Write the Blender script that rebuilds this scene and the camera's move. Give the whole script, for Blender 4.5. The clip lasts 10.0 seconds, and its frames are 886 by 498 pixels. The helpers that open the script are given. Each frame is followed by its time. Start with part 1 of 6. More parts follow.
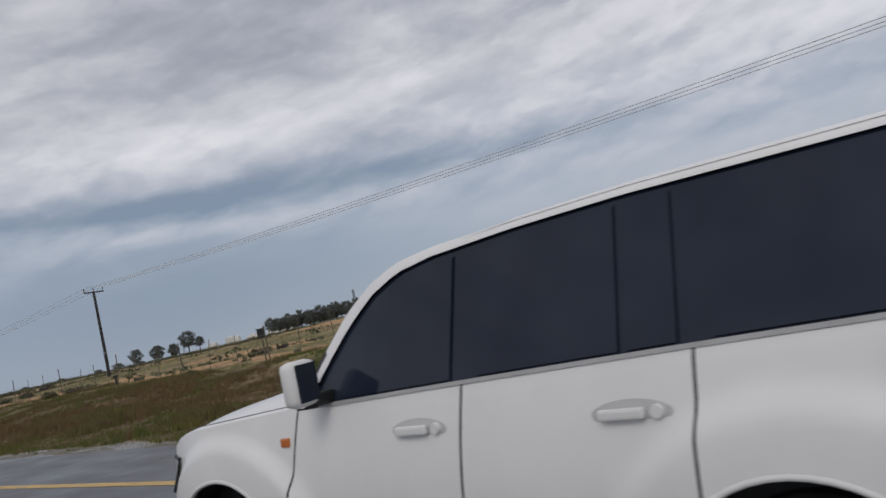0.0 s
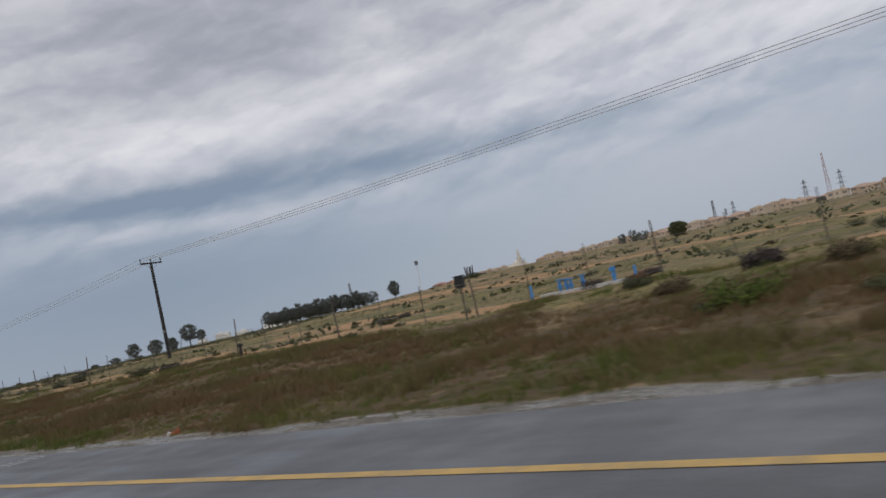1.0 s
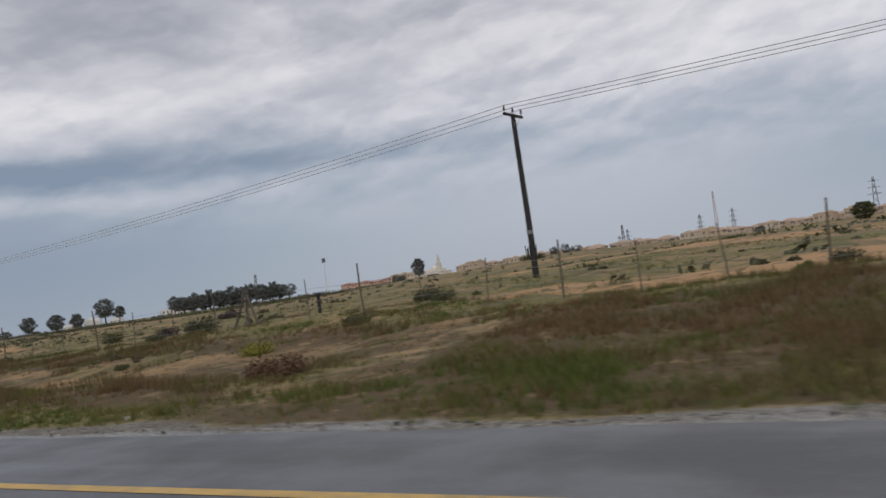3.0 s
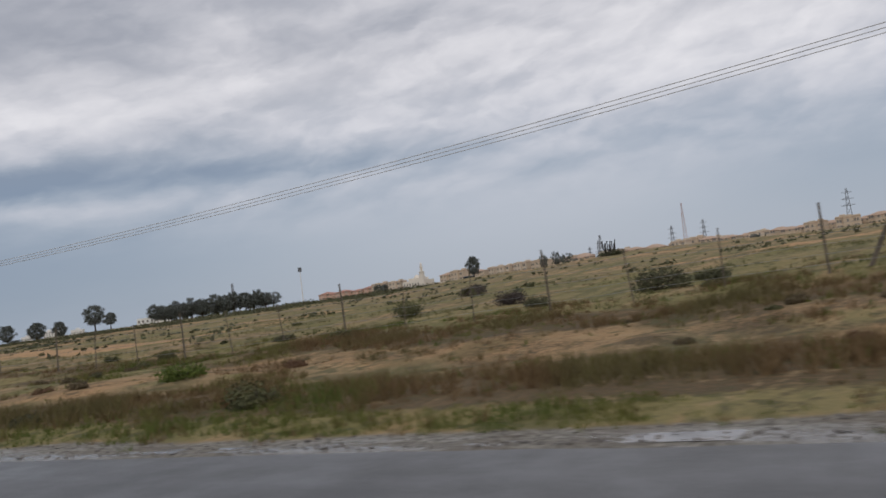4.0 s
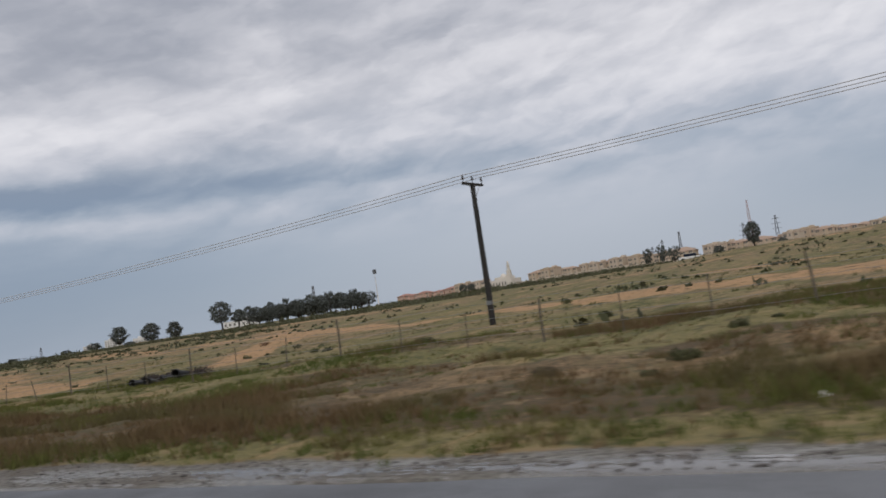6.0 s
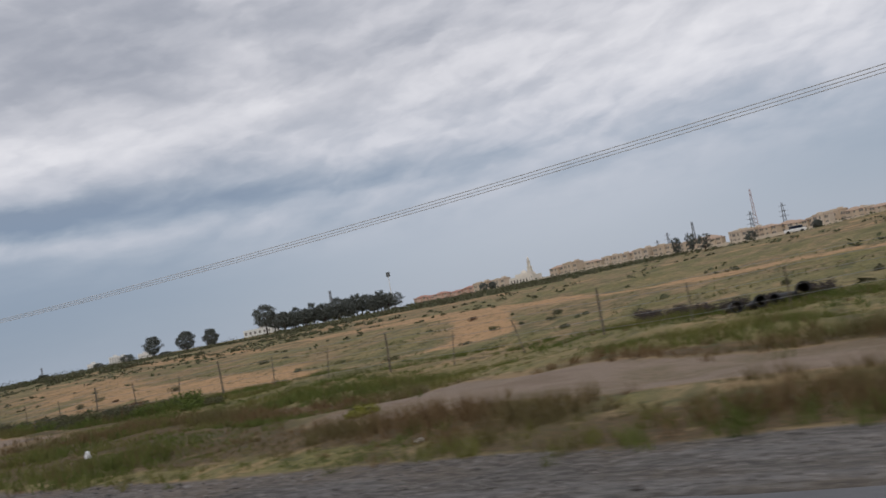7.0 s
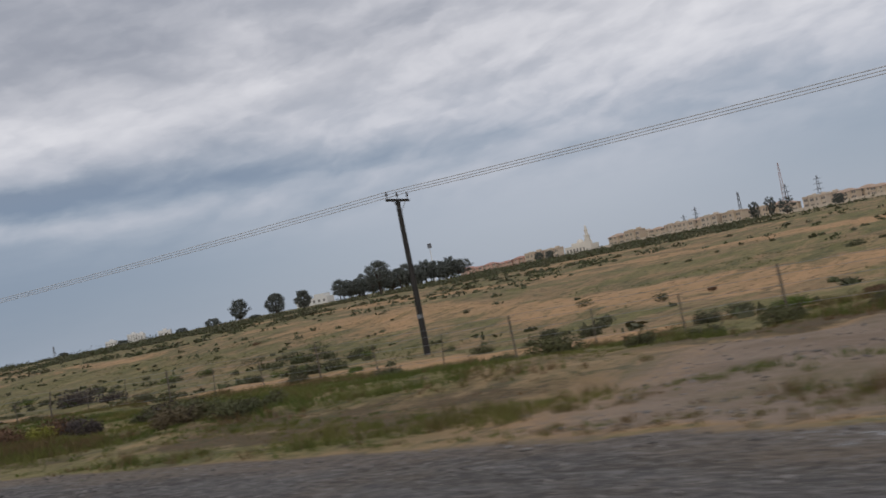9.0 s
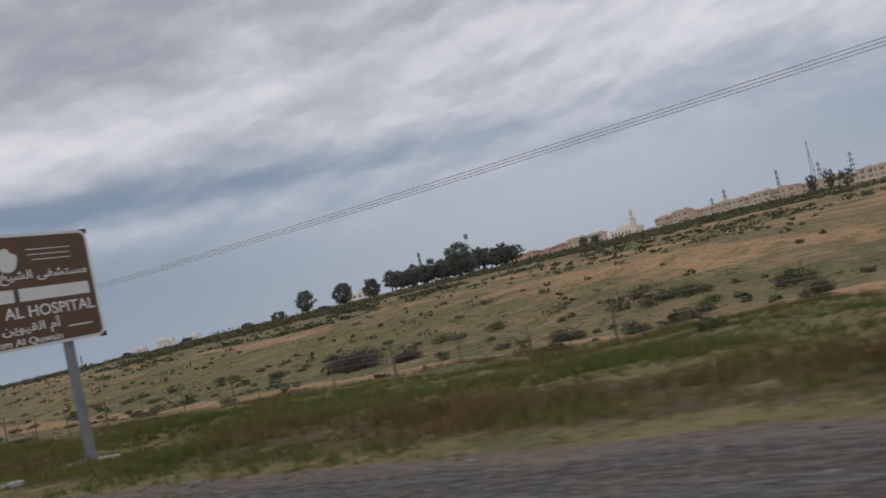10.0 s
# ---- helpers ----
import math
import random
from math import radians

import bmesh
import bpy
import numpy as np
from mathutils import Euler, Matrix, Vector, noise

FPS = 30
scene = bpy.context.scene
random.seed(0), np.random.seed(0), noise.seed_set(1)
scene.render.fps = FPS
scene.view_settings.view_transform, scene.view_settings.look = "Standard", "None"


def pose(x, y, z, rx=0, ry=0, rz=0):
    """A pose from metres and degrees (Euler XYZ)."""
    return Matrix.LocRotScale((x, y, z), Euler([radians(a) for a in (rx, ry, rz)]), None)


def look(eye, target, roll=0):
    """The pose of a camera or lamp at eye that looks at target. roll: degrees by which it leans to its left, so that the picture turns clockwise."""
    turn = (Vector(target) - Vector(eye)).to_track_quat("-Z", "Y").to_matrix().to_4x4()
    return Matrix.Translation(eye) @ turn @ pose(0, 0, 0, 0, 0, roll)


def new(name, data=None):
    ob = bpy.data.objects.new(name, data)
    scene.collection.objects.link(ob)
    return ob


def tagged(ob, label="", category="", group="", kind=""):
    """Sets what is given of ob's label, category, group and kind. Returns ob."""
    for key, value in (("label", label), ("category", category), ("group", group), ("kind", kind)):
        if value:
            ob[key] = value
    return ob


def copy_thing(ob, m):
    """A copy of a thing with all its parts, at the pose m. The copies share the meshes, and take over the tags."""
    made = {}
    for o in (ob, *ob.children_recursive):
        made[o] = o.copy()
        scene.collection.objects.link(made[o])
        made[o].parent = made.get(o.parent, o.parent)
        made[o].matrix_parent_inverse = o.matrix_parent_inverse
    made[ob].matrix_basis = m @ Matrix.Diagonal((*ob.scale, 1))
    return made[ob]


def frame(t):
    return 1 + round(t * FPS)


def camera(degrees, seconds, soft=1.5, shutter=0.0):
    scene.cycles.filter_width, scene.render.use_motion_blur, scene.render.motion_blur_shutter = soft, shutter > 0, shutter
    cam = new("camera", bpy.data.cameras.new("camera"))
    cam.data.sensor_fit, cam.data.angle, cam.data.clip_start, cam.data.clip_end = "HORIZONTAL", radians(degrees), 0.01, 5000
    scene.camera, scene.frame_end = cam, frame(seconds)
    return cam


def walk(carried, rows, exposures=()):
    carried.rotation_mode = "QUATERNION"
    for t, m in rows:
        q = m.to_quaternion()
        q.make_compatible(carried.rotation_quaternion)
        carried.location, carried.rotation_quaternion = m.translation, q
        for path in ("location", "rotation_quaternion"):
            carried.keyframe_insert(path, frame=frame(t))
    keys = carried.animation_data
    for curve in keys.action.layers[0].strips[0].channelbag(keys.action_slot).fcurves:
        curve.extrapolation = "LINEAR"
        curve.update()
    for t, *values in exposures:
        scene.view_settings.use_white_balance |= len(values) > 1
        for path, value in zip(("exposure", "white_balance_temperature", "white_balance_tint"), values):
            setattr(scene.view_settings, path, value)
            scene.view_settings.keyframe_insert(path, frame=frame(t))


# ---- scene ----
cam = camera(55.46, 10.0, soft=1.6, shutter=0.10)
PATH = [
    (0.0, pose(13.40, -1.29, 1.60, 93.75, 11.87, 41.94)),
    (0.2, pose(12.46, -1.29, 1.60, 93.55, 12.10, 41.70)),
    (0.4, pose(11.57, -1.28, 1.61, 93.36, 12.28, 41.43)),
    (0.5, pose(11.12, -1.28, 1.61, 93.27, 12.36, 41.31)),
    (0.6, pose(10.55, -1.28, 1.61, 93.27, 12.33, 41.25)),
    (1.0, pose(-0.03, -1.26, 1.60, 93.28, 12.10, 41.01)),
    (1.5, pose(-11.27, -1.22, 1.60, 92.87, 10.73, 40.01)),
    (2.0, pose(-22.63, -1.09, 1.61, 92.67, 9.67, 38.37)),
    (2.2, pose(-27.22, -1.03, 1.62, 92.37, 9.19, 36.70)),
    (3.3, pose(-52.70, -0.63, 1.58, 92.77, 7.01, 31.34)),
    (3.5, pose(-57.38, -0.53, 1.58, 93.02, 6.89, 30.81)),
    (4.0, pose(-68.98, -0.28, 1.60, 93.02, 7.32, 29.48)),
    (4.5, pose(-80.54, -0.06, 1.58, 93.00, 8.47, 28.77)),
    (5.0, pose(-92.17, 0.16, 1.58, 93.04, 8.32, 29.60)),
    (5.5, pose(-103.96, 0.34, 1.63, 93.32, 7.90, 31.06)),
    (5.7, pose(-108.72, 0.40, 1.61, 93.77, 7.70, 31.81)),
    (6.8, pose(-135.09, 0.45, 1.60, 93.83, 10.08, 31.54)),
    (7.0, pose(-139.93, 0.47, 1.59, 94.05, 10.54, 31.64)),
    (7.3, pose(-147.20, 0.50, 1.60, 94.22, 10.70, 31.82)),
    (7.5, pose(-152.08, 0.52, 1.59, 94.12, 10.52, 31.76)),
    (8.0, pose(-164.21, 0.62, 1.60, 92.71, 9.80, 31.11)),
    (8.5, pose(-176.53, 0.76, 1.61, 92.56, 9.40, 31.33)),
    (9.0, pose(-188.79, 0.94, 1.60, 92.73, 10.63, 31.55)),
    (9.5, pose(-201.10, 1.17, 1.61, 92.25, 11.64, 30.89)),
    (9.8, pose(-208.57, 1.31, 1.60, 92.32, 11.90, 31.80)),
    (10.0, pose(-213.50, 1.40, 1.60, 92.71, 12.83, 32.63)),
]
walk(cam, PATH, [(0.0, 0.0, 6515, 10), (2.0, -0.01, 6550, 10), (3.5, 0.06, 6600, 10.3), (4.5, 0.08, 6590, 10.2), (5.5, 0.07, 6550, 10), (7.0, 0.08, 6530, 10), (7.5, 0.0, 6500, 10), (8.0, -0.06, 6520, 10), (9.0, -0.04, 6500, 10), (10.0, -0.05, 6500, 10)])

# ---------------- world: storm clouds over a thin sky ----------------
world = bpy.data.worlds.new("world")
scene.world = world
world.use_nodes = True
wt = world.node_tree
wt.nodes.clear()


def node(tree, kind, **sets):
    n = tree.nodes.new(kind)
    for k, v in sets.items():
        if k == "ins":
            for i, val in v.items():
                n.inputs[i].default_value = val
        else:
            setattr(n, k, v)
    return n


class Maths:
    """Short-hand for chains of math nodes."""

    def __init__(self, tree):
        self.tree = tree

    def op(self, name, *args):
        n = self.tree.nodes.new("ShaderNodeMath")
        n.operation = name
        for i, a in enumerate(args):
            if isinstance(a, (int, float)):
                n.inputs[i].default_value = a
            else:
                self.tree.links.new(a, n.inputs[i])
        return n.outputs[0]

    def add(self, a, b):
        return self.op("ADD", a, b)

    def mul(self, a, b):
        return self.op("MULTIPLY", a, b)

    def sub(self, a, b):
        return self.op("SUBTRACT", a, b)

    def ramp(self, v, lo, hi):
        n = self.tree.nodes.new("ShaderNodeMapRange")
        n.interpolation_type = "SMOOTHSTEP"
        n.inputs[1].default_value, n.inputs[2].default_value = lo, hi
        self.tree.links.new(v, n.inputs[0])
        return n.outputs[0]

    def noise(self, vec, scale, detail=4.0, rough=0.55, distort=0.0):
        n = self.tree.nodes.new("ShaderNodeTexNoise")
        n.inputs["Scale"].default_value = scale
        n.inputs["Detail"].default_value = detail
        n.inputs["Roughness"].default_value = rough
        n.inputs["Distortion"].default_value = distort
        self.tree.links.new(vec, n.inputs["Vector"])
        return n.outputs["Fac"]

    def xyz(self, x, y, z):
        n = self.tree.nodes.new("ShaderNodeCombineXYZ")
        for i, a in enumerate((x, y, z)):
            if isinstance(a, (int, float)):
                n.inputs[i].default_value = a
            else:
                self.tree.links.new(a, n.inputs[i])
        return n.outputs[0]

    def mix(self, f, a, b):
        n = self.tree.nodes.new("ShaderNodeMix")
        n.data_type = "RGBA"
        for sock, v in ((n.inputs[0], f), (n.inputs[6], a), (n.inputs[7], b)):
            if isinstance(v, (int, float)):
                sock.default_value = v
            elif isinstance(v, tuple):
                sock.default_value = (*v, 1.0)
            else:
                self.tree.links.new(v, sock)
        return n.outputs[2]


M = Maths(wt)
coord = node(wt, "ShaderNodeTexCoord")
sep = node(wt, "ShaderNodeSeparateXYZ")
wt.links.new(coord.outputs["Generated"], sep.inputs[0])
dx, dy, dz = sep.outputs
az = M.mul(M.op("ARCTAN2", dx, dy), 57.2958)
el = M.mul(M.op("ARCSINE", dz), 57.2958)
flat = M.xyz(M.mul(az, 0.05), M.mul(el, 0.16), 0.0)
# slow warps tear the outlines of the cloud masses
w1 = M.sub(M.noise(flat, 1.6, 4.0, 0.6), 0.5)
w2 = M.sub(M.noise(M.xyz(M.mul(az, 0.05), M.mul(el, 0.16), 7.3), 2.3, 5.0, 0.6), 0.5)
azw = M.add(az, M.mul(w1, 6.0))
elw = M.add(el, M.mul(w2, 2.0))
# azimuth, elevation, half width, half height, rise per degree, strength
DARK_BANKS = [
    (-50, 20.2, 8, 2.2, 0.05, -0.30),
    (-54, 16.4, 6, 0.8, 0.10, -0.11),
    (-33, 18.2, 7, 0.9, 0.18, -0.22),
    (-22, 16.2, 4, 0.7, 0.18, -0.09),
    (-55, 9.7, 8, 0.75, 0.02, -0.42),
    (-66, 9.9, 6, 0.7, 0.00, -0.24),
    (-42, 9.5, 7, 0.8, 0.00, -0.22),
    (-33, 10.2, 7, 0.7, 0.05, -0.12),
    (-14, 8.4, 13, 0.8, 0.03, -0.07),
    (-2, 5.0, 8, 3.0, 0.00, -0.12),
    (-60, 4.2, 15, 2.8, 0.00, -0.23),
]
BRIGHT_BANKS = [
    (-43, 18.2, 3, 1.1, 0.25, 0.13),
    (-39.5, 15.5, 4, 1.1, 0.15, 0.20),
    (-55, 13.7, 7, 1.1, 0.06, 0.33),
    (-67, 13.4, 6, 1.6, 0.00, 0.15),
    (-30, 14.4, 5, 1.0, 0.12, 0.06),
    (-12, 14.0, 12, 3.2, -0.12, 0.21),
    (-56, 7.9, 8, 0.6, -0.03, 0.19),
    (-24, 5.0, 13, 2.2, 0.00, 0.05),
]
total = M.add(M.mul(M.ramp(el, 0.0, 14.0), 0.14), M.mul(M.ramp(az, -62.0, -18.0), 0.08))
for ca, ce, sa, se, rise, amp in DARK_BANKS + BRIGHT_BANKS:
    a = M.sub(azw, ca)
    b = M.sub(M.sub(elw, ce), M.mul(a, rise))
    q = M.add(M.op("POWER", M.mul(a, 1.0 / sa), 2.0), M.op("POWER", M.mul(b, 1.0 / se), 2.0))
    total = M.add(total, M.mul(M.op("EXPONENT", M.mul(q, -0.7)), amp))
# the underside of the deck: streets of cloud on a level sheet, drawn out along the wind
away = M.op("DIVIDE", 1.0, M.add(M.op("MAXIMUM", dz, 0.0), 0.055))
px_, py_ = M.mul(dx, away), M.mul(dy, away)
along = M.add(M.mul(px_, 0.80), M.mul(py_, 0.60))
across = M.sub(M.mul(py_, 0.80), M.mul(px_, 0.60))
fade = M.ramp(el, 3.5, 11.0)
roll = M.noise(M.xyz(M.mul(along, 1.0), M.mul(across, 1.15), 2.0), 1.0, 3.0, 0.5, 0.1)


def heap(lower, z):
    """Heaped cloud, looked up a little lower or higher in the sky."""
    tilt = M.sub(M.sub(elw, lower), M.mul(azw, 0.13))
    return M.noise(M.xyz(M.mul(azw, 0.15), M.mul(tilt, 0.33), z), 1.0, 4.5, 0.50, 0.1)


body = heap(0.0, 6.0)
# the light comes from above, so each heap is paler on its upper side
relief = M.sub(body, heap(-0.75, 6.0))
small = M.noise(M.xyz(M.mul(azw, 0.38), M.mul(M.sub(elw, M.mul(azw, 0.15)), 0.80), 11.0), 1.0, 4.0, 0.5, 0.1)
total = M.add(total, M.mul(M.mul(M.sub(M.ramp(roll, 0.30, 0.70), 0.5), fade), 0.11))
total = M.add(total, M.mul(M.mul(M.sub(M.ramp(body, 0.34, 0.66), 0.5), fade), 0.17))
total = M.add(total, M.mul(M.mul(relief, fade), 0.50))
total = M.add(total, M.mul(M.mul(M.sub(M.ramp(small, 0.32, 0.68), 0.5), fade), 0.055))
total = M.add(total, M.mul(M.ramp(el, 10.0, 13.5), 0.06))
tone = M.add(total, 0.33)
ramp = node(wt, "ShaderNodeValToRGB")
ramp.color_ramp.interpolation = "B_SPLINE"
stops = [(0.0, (0.190, 0.250, 0.350)), (0.28, (0.300, 0.358, 0.445)), (0.5, (0.430, 0.465, 0.540)),
         (0.72, (0.595, 0.605, 0.665)), (1.0, (0.800, 0.795, 0.830))]
ramp.color_ramp.elements[0].position, ramp.color_ramp.elements[0].color = 0.0, (*stops[0][1], 1)
ramp.color_ramp.elements[1].position, ramp.color_ramp.elements[1].color = 1.0, (*stops[-1][1], 1)
for pos, c in stops[1:-1]:
    ramp.color_ramp.elements.new(pos).color = (*c, 1)
wt.links.new(tone, ramp.inputs[0])
clear = node(wt, "ShaderNodeTexSky", sky_type="NISHITA", sun_disc=False, sun_elevation=radians(40), sun_rotation=radians(150))
thin = node(wt, "ShaderNodeVectorMath", operation="SCALE")
wt.links.new(clear.outputs[0], thin.inputs[0])
thin.inputs["Scale"].default_value = 0.10
warm = node(wt, "ShaderNodeValToRGB")
warm.color_ramp.interpolation = "B_SPLINE"
warm.color_ramp.elements[0].position, warm.color_ramp.elements[0].color = 0.0, (0.270, 0.280, 0.325, 1)
warm.color_ramp.elements[1].position, warm.color_ramp.elements[1].color = 1.0, (0.820, 0.810, 0.840, 1)
warm.color_ramp.elements.new(0.5).color = (0.462, 0.468, 0.515, 1)
wt.links.new(tone, warm.inputs[0])
deck = M.mix(M.mul(M.ramp(el, 8.0, 17.0), 0.8), ramp.outputs[0], warm.outputs[0])
sky = M.mix(0.94, thin.outputs[0], deck)
back = node(wt, "ShaderNodeBackground")
back.inputs[1].default_value = 1.0
wt.links.new(sky, back.inputs[0])
wt.links.new(back.outputs[0], node(wt, "ShaderNodeOutputWorld").inputs[0])

sun_data = bpy.data.lights.new("sun", "SUN")
sun_data.energy, sun_data.angle, sun_data.color = 0.7, radians(25), (1.0, 0.96, 0.9)
sun = new("sun", sun_data)
sun.matrix_world = look((40, -90, 85), (0, 0, 0))

# ---------------- helpers ----------------

def mesh_of(name, verts, faces, mat, smooth=False):
    me = bpy.data.meshes.new(name)
    me.from_pydata(np.asarray(verts).tolist() if isinstance(verts, np.ndarray) else verts, [],
                   np.asarray(faces).tolist() if isinstance(faces, np.ndarray) else faces)
    if mat:
        me.materials.append(mat)
    if smooth:
        me.polygons.foreach_set("use_smooth", [True] * len(me.polygons))
    me.update()
    return me


def part(name, bm, material, parent, label="", smooth=False):
    """Links a bmesh (or a finished mesh) as one mesh object under a thing or a part."""
    if isinstance(bm, bmesh.types.BMesh):
        me = bpy.data.meshes.new(name)
        bmesh.ops.recalc_face_normals(bm, faces=bm.faces)
        bm.to_mesh(me)
        bm.free()
        me.materials.append(material)
        if smooth:
            me.polygons.foreach_set("use_smooth", [True] * len(me.polygons))
    else:
        me = bm
    ob = new(name, me)
    ob.parent = parent
    if label:
        ob["label"] = label
    return ob


def thing(name, label, category, group="", at=(0, 0, 0), turn=0.0, kind=""):
    ob = new(name)
    ob.matrix_basis = pose(*at, 0, 0, turn)
    return tagged(ob, label, category, group, kind)


def add_box(bm, lo, hi, bevel=0.0, m=None):
    r = bmesh.ops.create_cube(bm, size=1.0)
    vs = r["verts"]
    for v in vs:
        v.co = Vector([(a + b) / 2 + c * (b - a) for a, b, c in zip(lo, hi, v.co)])
    if bevel:
        es = list({e for v in vs for e in v.link_edges})
        out = bmesh.ops.bevel(bm, geom=es, offset=bevel, segments=2, affect="EDGES", profile=0.6)
        vs = list({v for f in out["faces"] for v in f.verts} | {v for v in vs if v.is_valid})
    if m is not None:
        bmesh.ops.transform(bm, matrix=m, verts=vs)
    return vs


def add_rod(bm, a, b, r1, r2=None, sides=8):
    r2 = r1 if r2 is None else r2
    a, b = Vector(a), Vector(b)
    d = b - a
    m = Matrix.Translation((a + b) / 2) @ d.to_track_quat("Z", "Y").to_matrix().to_4x4()
    return bmesh.ops.create_cone(bm, cap_ends=True, segments=sides, radius1=r1, radius2=r2, depth=d.length, matrix=m)["verts"]


def vnoise(x, y, scale, seed=0):
    """Smooth value noise in 0..1 for arrays."""
    x, y = np.asarray(x, float) / scale + seed * 17.3, np.asarray(y, float) / scale - seed * 9.1
    xi, yi = np.floor(x).astype(np.int64), np.floor(y).astype(np.int64)
    fx, fy = x - xi, y - yi
    fx, fy = fx * fx * (3 - 2 * fx), fy * fy * (3 - 2 * fy)

    def h(i, j):
        n = (i * 374761393 + j * 668265263 + seed * 1442695041) & 0x7FFFFFFF
        n = ((n ^ (n >> 13)) * 1274126177) & 0x7FFFFFFF
        return ((n ^ (n >> 16)) & 0xFFFF) / 65535.0
    return (h(xi, yi) * (1 - fx) + h(xi + 1, yi) * fx) * (1 - fy) + (h(xi, yi + 1) * (1 - fx) + h(xi + 1, yi + 1) * fx) * fy


def fbm(x, y, scale, seed=0):
    return (vnoise(x, y, scale, seed) + 0.5 * vnoise(x, y, scale / 2.1, seed + 1) + 0.25 * vnoise(x, y, scale / 4.3, seed + 2)) / 1.75


def smooth(v, lo, hi):
    t = np.clip((np.asarray(v, float) - lo) / (hi - lo), 0, 1)
    return t * t * (3 - 2 * t)


# ---------------- the lie of the land ----------------
def edge_y(x):
    """Where the asphalt ends."""
    return np.interp(x, [-260, -165, -137, -115], [5.2, 5.6, 6.5, 7.25])


def land(x, y):
    """Height of the ground without its small bumps."""
    x, y = np.asarray(x, float), np.asarray(y, float)
    a = np.interp(x, [-280, -212, -136, -64, -40, -10], [-2.2, -1.5, 0.35, 1.45, 0.95, 0.7])
    r = np.interp(x, [-900, -450, -300, -230, -175, -160, -148, -136, -125, -116, -108, -96, -82, -60, -46, -29],
                  [0.2, 2.2, 2.4, 2.3, 2.85, 3.35, 3.8, 4.05, 4.5, 4.95, 4.9, 4.4, 3.9, 4.2, 4.0, 3.75])
    up = np.interp(x, [-1000, -700, -580, -430, -380], [1.5, 3.0, 7.3, 7.3, 6.0])
    top = np.interp(x, [-1500, -900, -580, -470, -380, -300, -260], [2.0, 3.5, 8.4, 8.7, 10.2, 10.0, 9.2])
    ys = (8.0, 36.0, 45.0, 75.0, 150.0, 225.0, 450.0, 600.0, 3600.0)
    zs = (0 * a, a, a + 0.15, np.maximum(a + 0.6, 0.3), r, r + np.interp(x, [-420, -330, -142, -120], [1.2, 0.9, 0.8, 0.6]), up, top, top)
    z = np.where(y < 8.0, 0.0, 0.0)
    for k in range(len(ys) - 1):
        t = np.clip((y - ys[k]) / (ys[k + 1] - ys[k]), 0, 1)
        z = z + (zs[k + 1] - zs[k]) * t
    knoll = 0.45 * np.exp(-((x + 68.3) / 6.0) ** 2 - ((y - 23.2) / 4.0) ** 2)
    hollow = 0.55 * np.exp(-((x + 168) / 13.0) ** 2 - ((y - 43) / 10.0) ** 2)
    return z + knoll - hollow + 0.38 * np.exp(-((y - 20.0) / 6.0) ** 2) * smooth(x, -62, -40)


def bumps(x, y):
    far = smooth(y, 8.2, 14.0)
    return far * (0.5 * (fbm(x, y, 7.0, 3) - 0.5) + 0.16 * (vnoise(x, y, 1.3, 5) - 0.5) * (1 - smooth(y, 60, 120))
                  + 1.3 * (fbm(x, y, 38.0, 9) - 0.5) * smooth(y, 30, 70) * (1 - 0.5 * smooth(y, 100, 140) * (1 - smooth(y, 260, 400))))


def ground_z(x, y):
    x, y = np.asarray(x, float), np.asarray(y, float)
    z = land(x, y) + bumps(x, y)
    rough = 0.03 * (vnoise(x, y, 0.7, 21) - 0.6) * smooth(y, 5.2, 7.8)
    under = smooth(edge_y(x) - 0.03 - y, 0.0, 0.3) * smooth(y, -14.5, -13.5)
    return z + rough - 0.12 * under


def gz(x, y):
    return float(ground_z(np.array([x]), np.array([y]))[0])


def near(x, y, line):
    """Distance to a line of corners on the plan."""
    d = np.full(np.shape(x), 1e9)
    for (ax, ay), (bx, by) in zip(line, line[1:]):
        t = np.clip(((x - ax) * (bx - ax) + (y - ay) * (by - ay)) / ((bx - ax) ** 2 + (by - ay) ** 2), 0, 1)
        d = np.minimum(d, np.hypot(x - ax - t * (bx - ax), y - ay - t * (by - ay)))
    return d


FIELD_TRACK = [(30, 66), (-60, 62), (-104, 54), (-113, 44), (-119, 41), (-134, 48), (-156, 63), (-170, 72), (-186, 78), (-200, 91), (-226, 101), (-300, 118)]
SWATH = [(-184, 80), (-178, 68), (-172, 58), (-167.5, 50), (-166, 43), (-165.5, 35), (-169, 33.5), (-176, 38)]
BANK = [(-173, 37), (-180, 41), (-192, 44), (-210, 52), (-228, 62), (-246, 71)]
FENCE_TRACK = [(-198, 25.6), (-207, 26.6), (-214, 27.0), (-222, 28.6), (-234, 31), (-258, 35.5), (-300, 46)]
FAR_TRACK = [(-276, 71), (-288, 74), (-302, 78), (-325, 84), (-370, 95)]


def path_at(x, y, wob):
    """The gravel service path along the verge."""
    on = np.maximum(smooth(x, -198, -189) * (1 - smooth(x, -167, -161)), smooth(x, -152, -148) * (1 - smooth(x, -142, -136)))
    low = np.interp(x, [-205, -196, -178, -170, -164, -140], [9.0, 8.6, 8.6, 10.4, 11.6, 11.3])
    far = np.interp(x, [-205, -190, -160, -145], [16.2, 17.1, 17.1, 14.4])
    return on * smooth(y + wob, low - 0.4, low + 0.4) * (1 - smooth(y + wob, far - 0.6, far + 0.5))


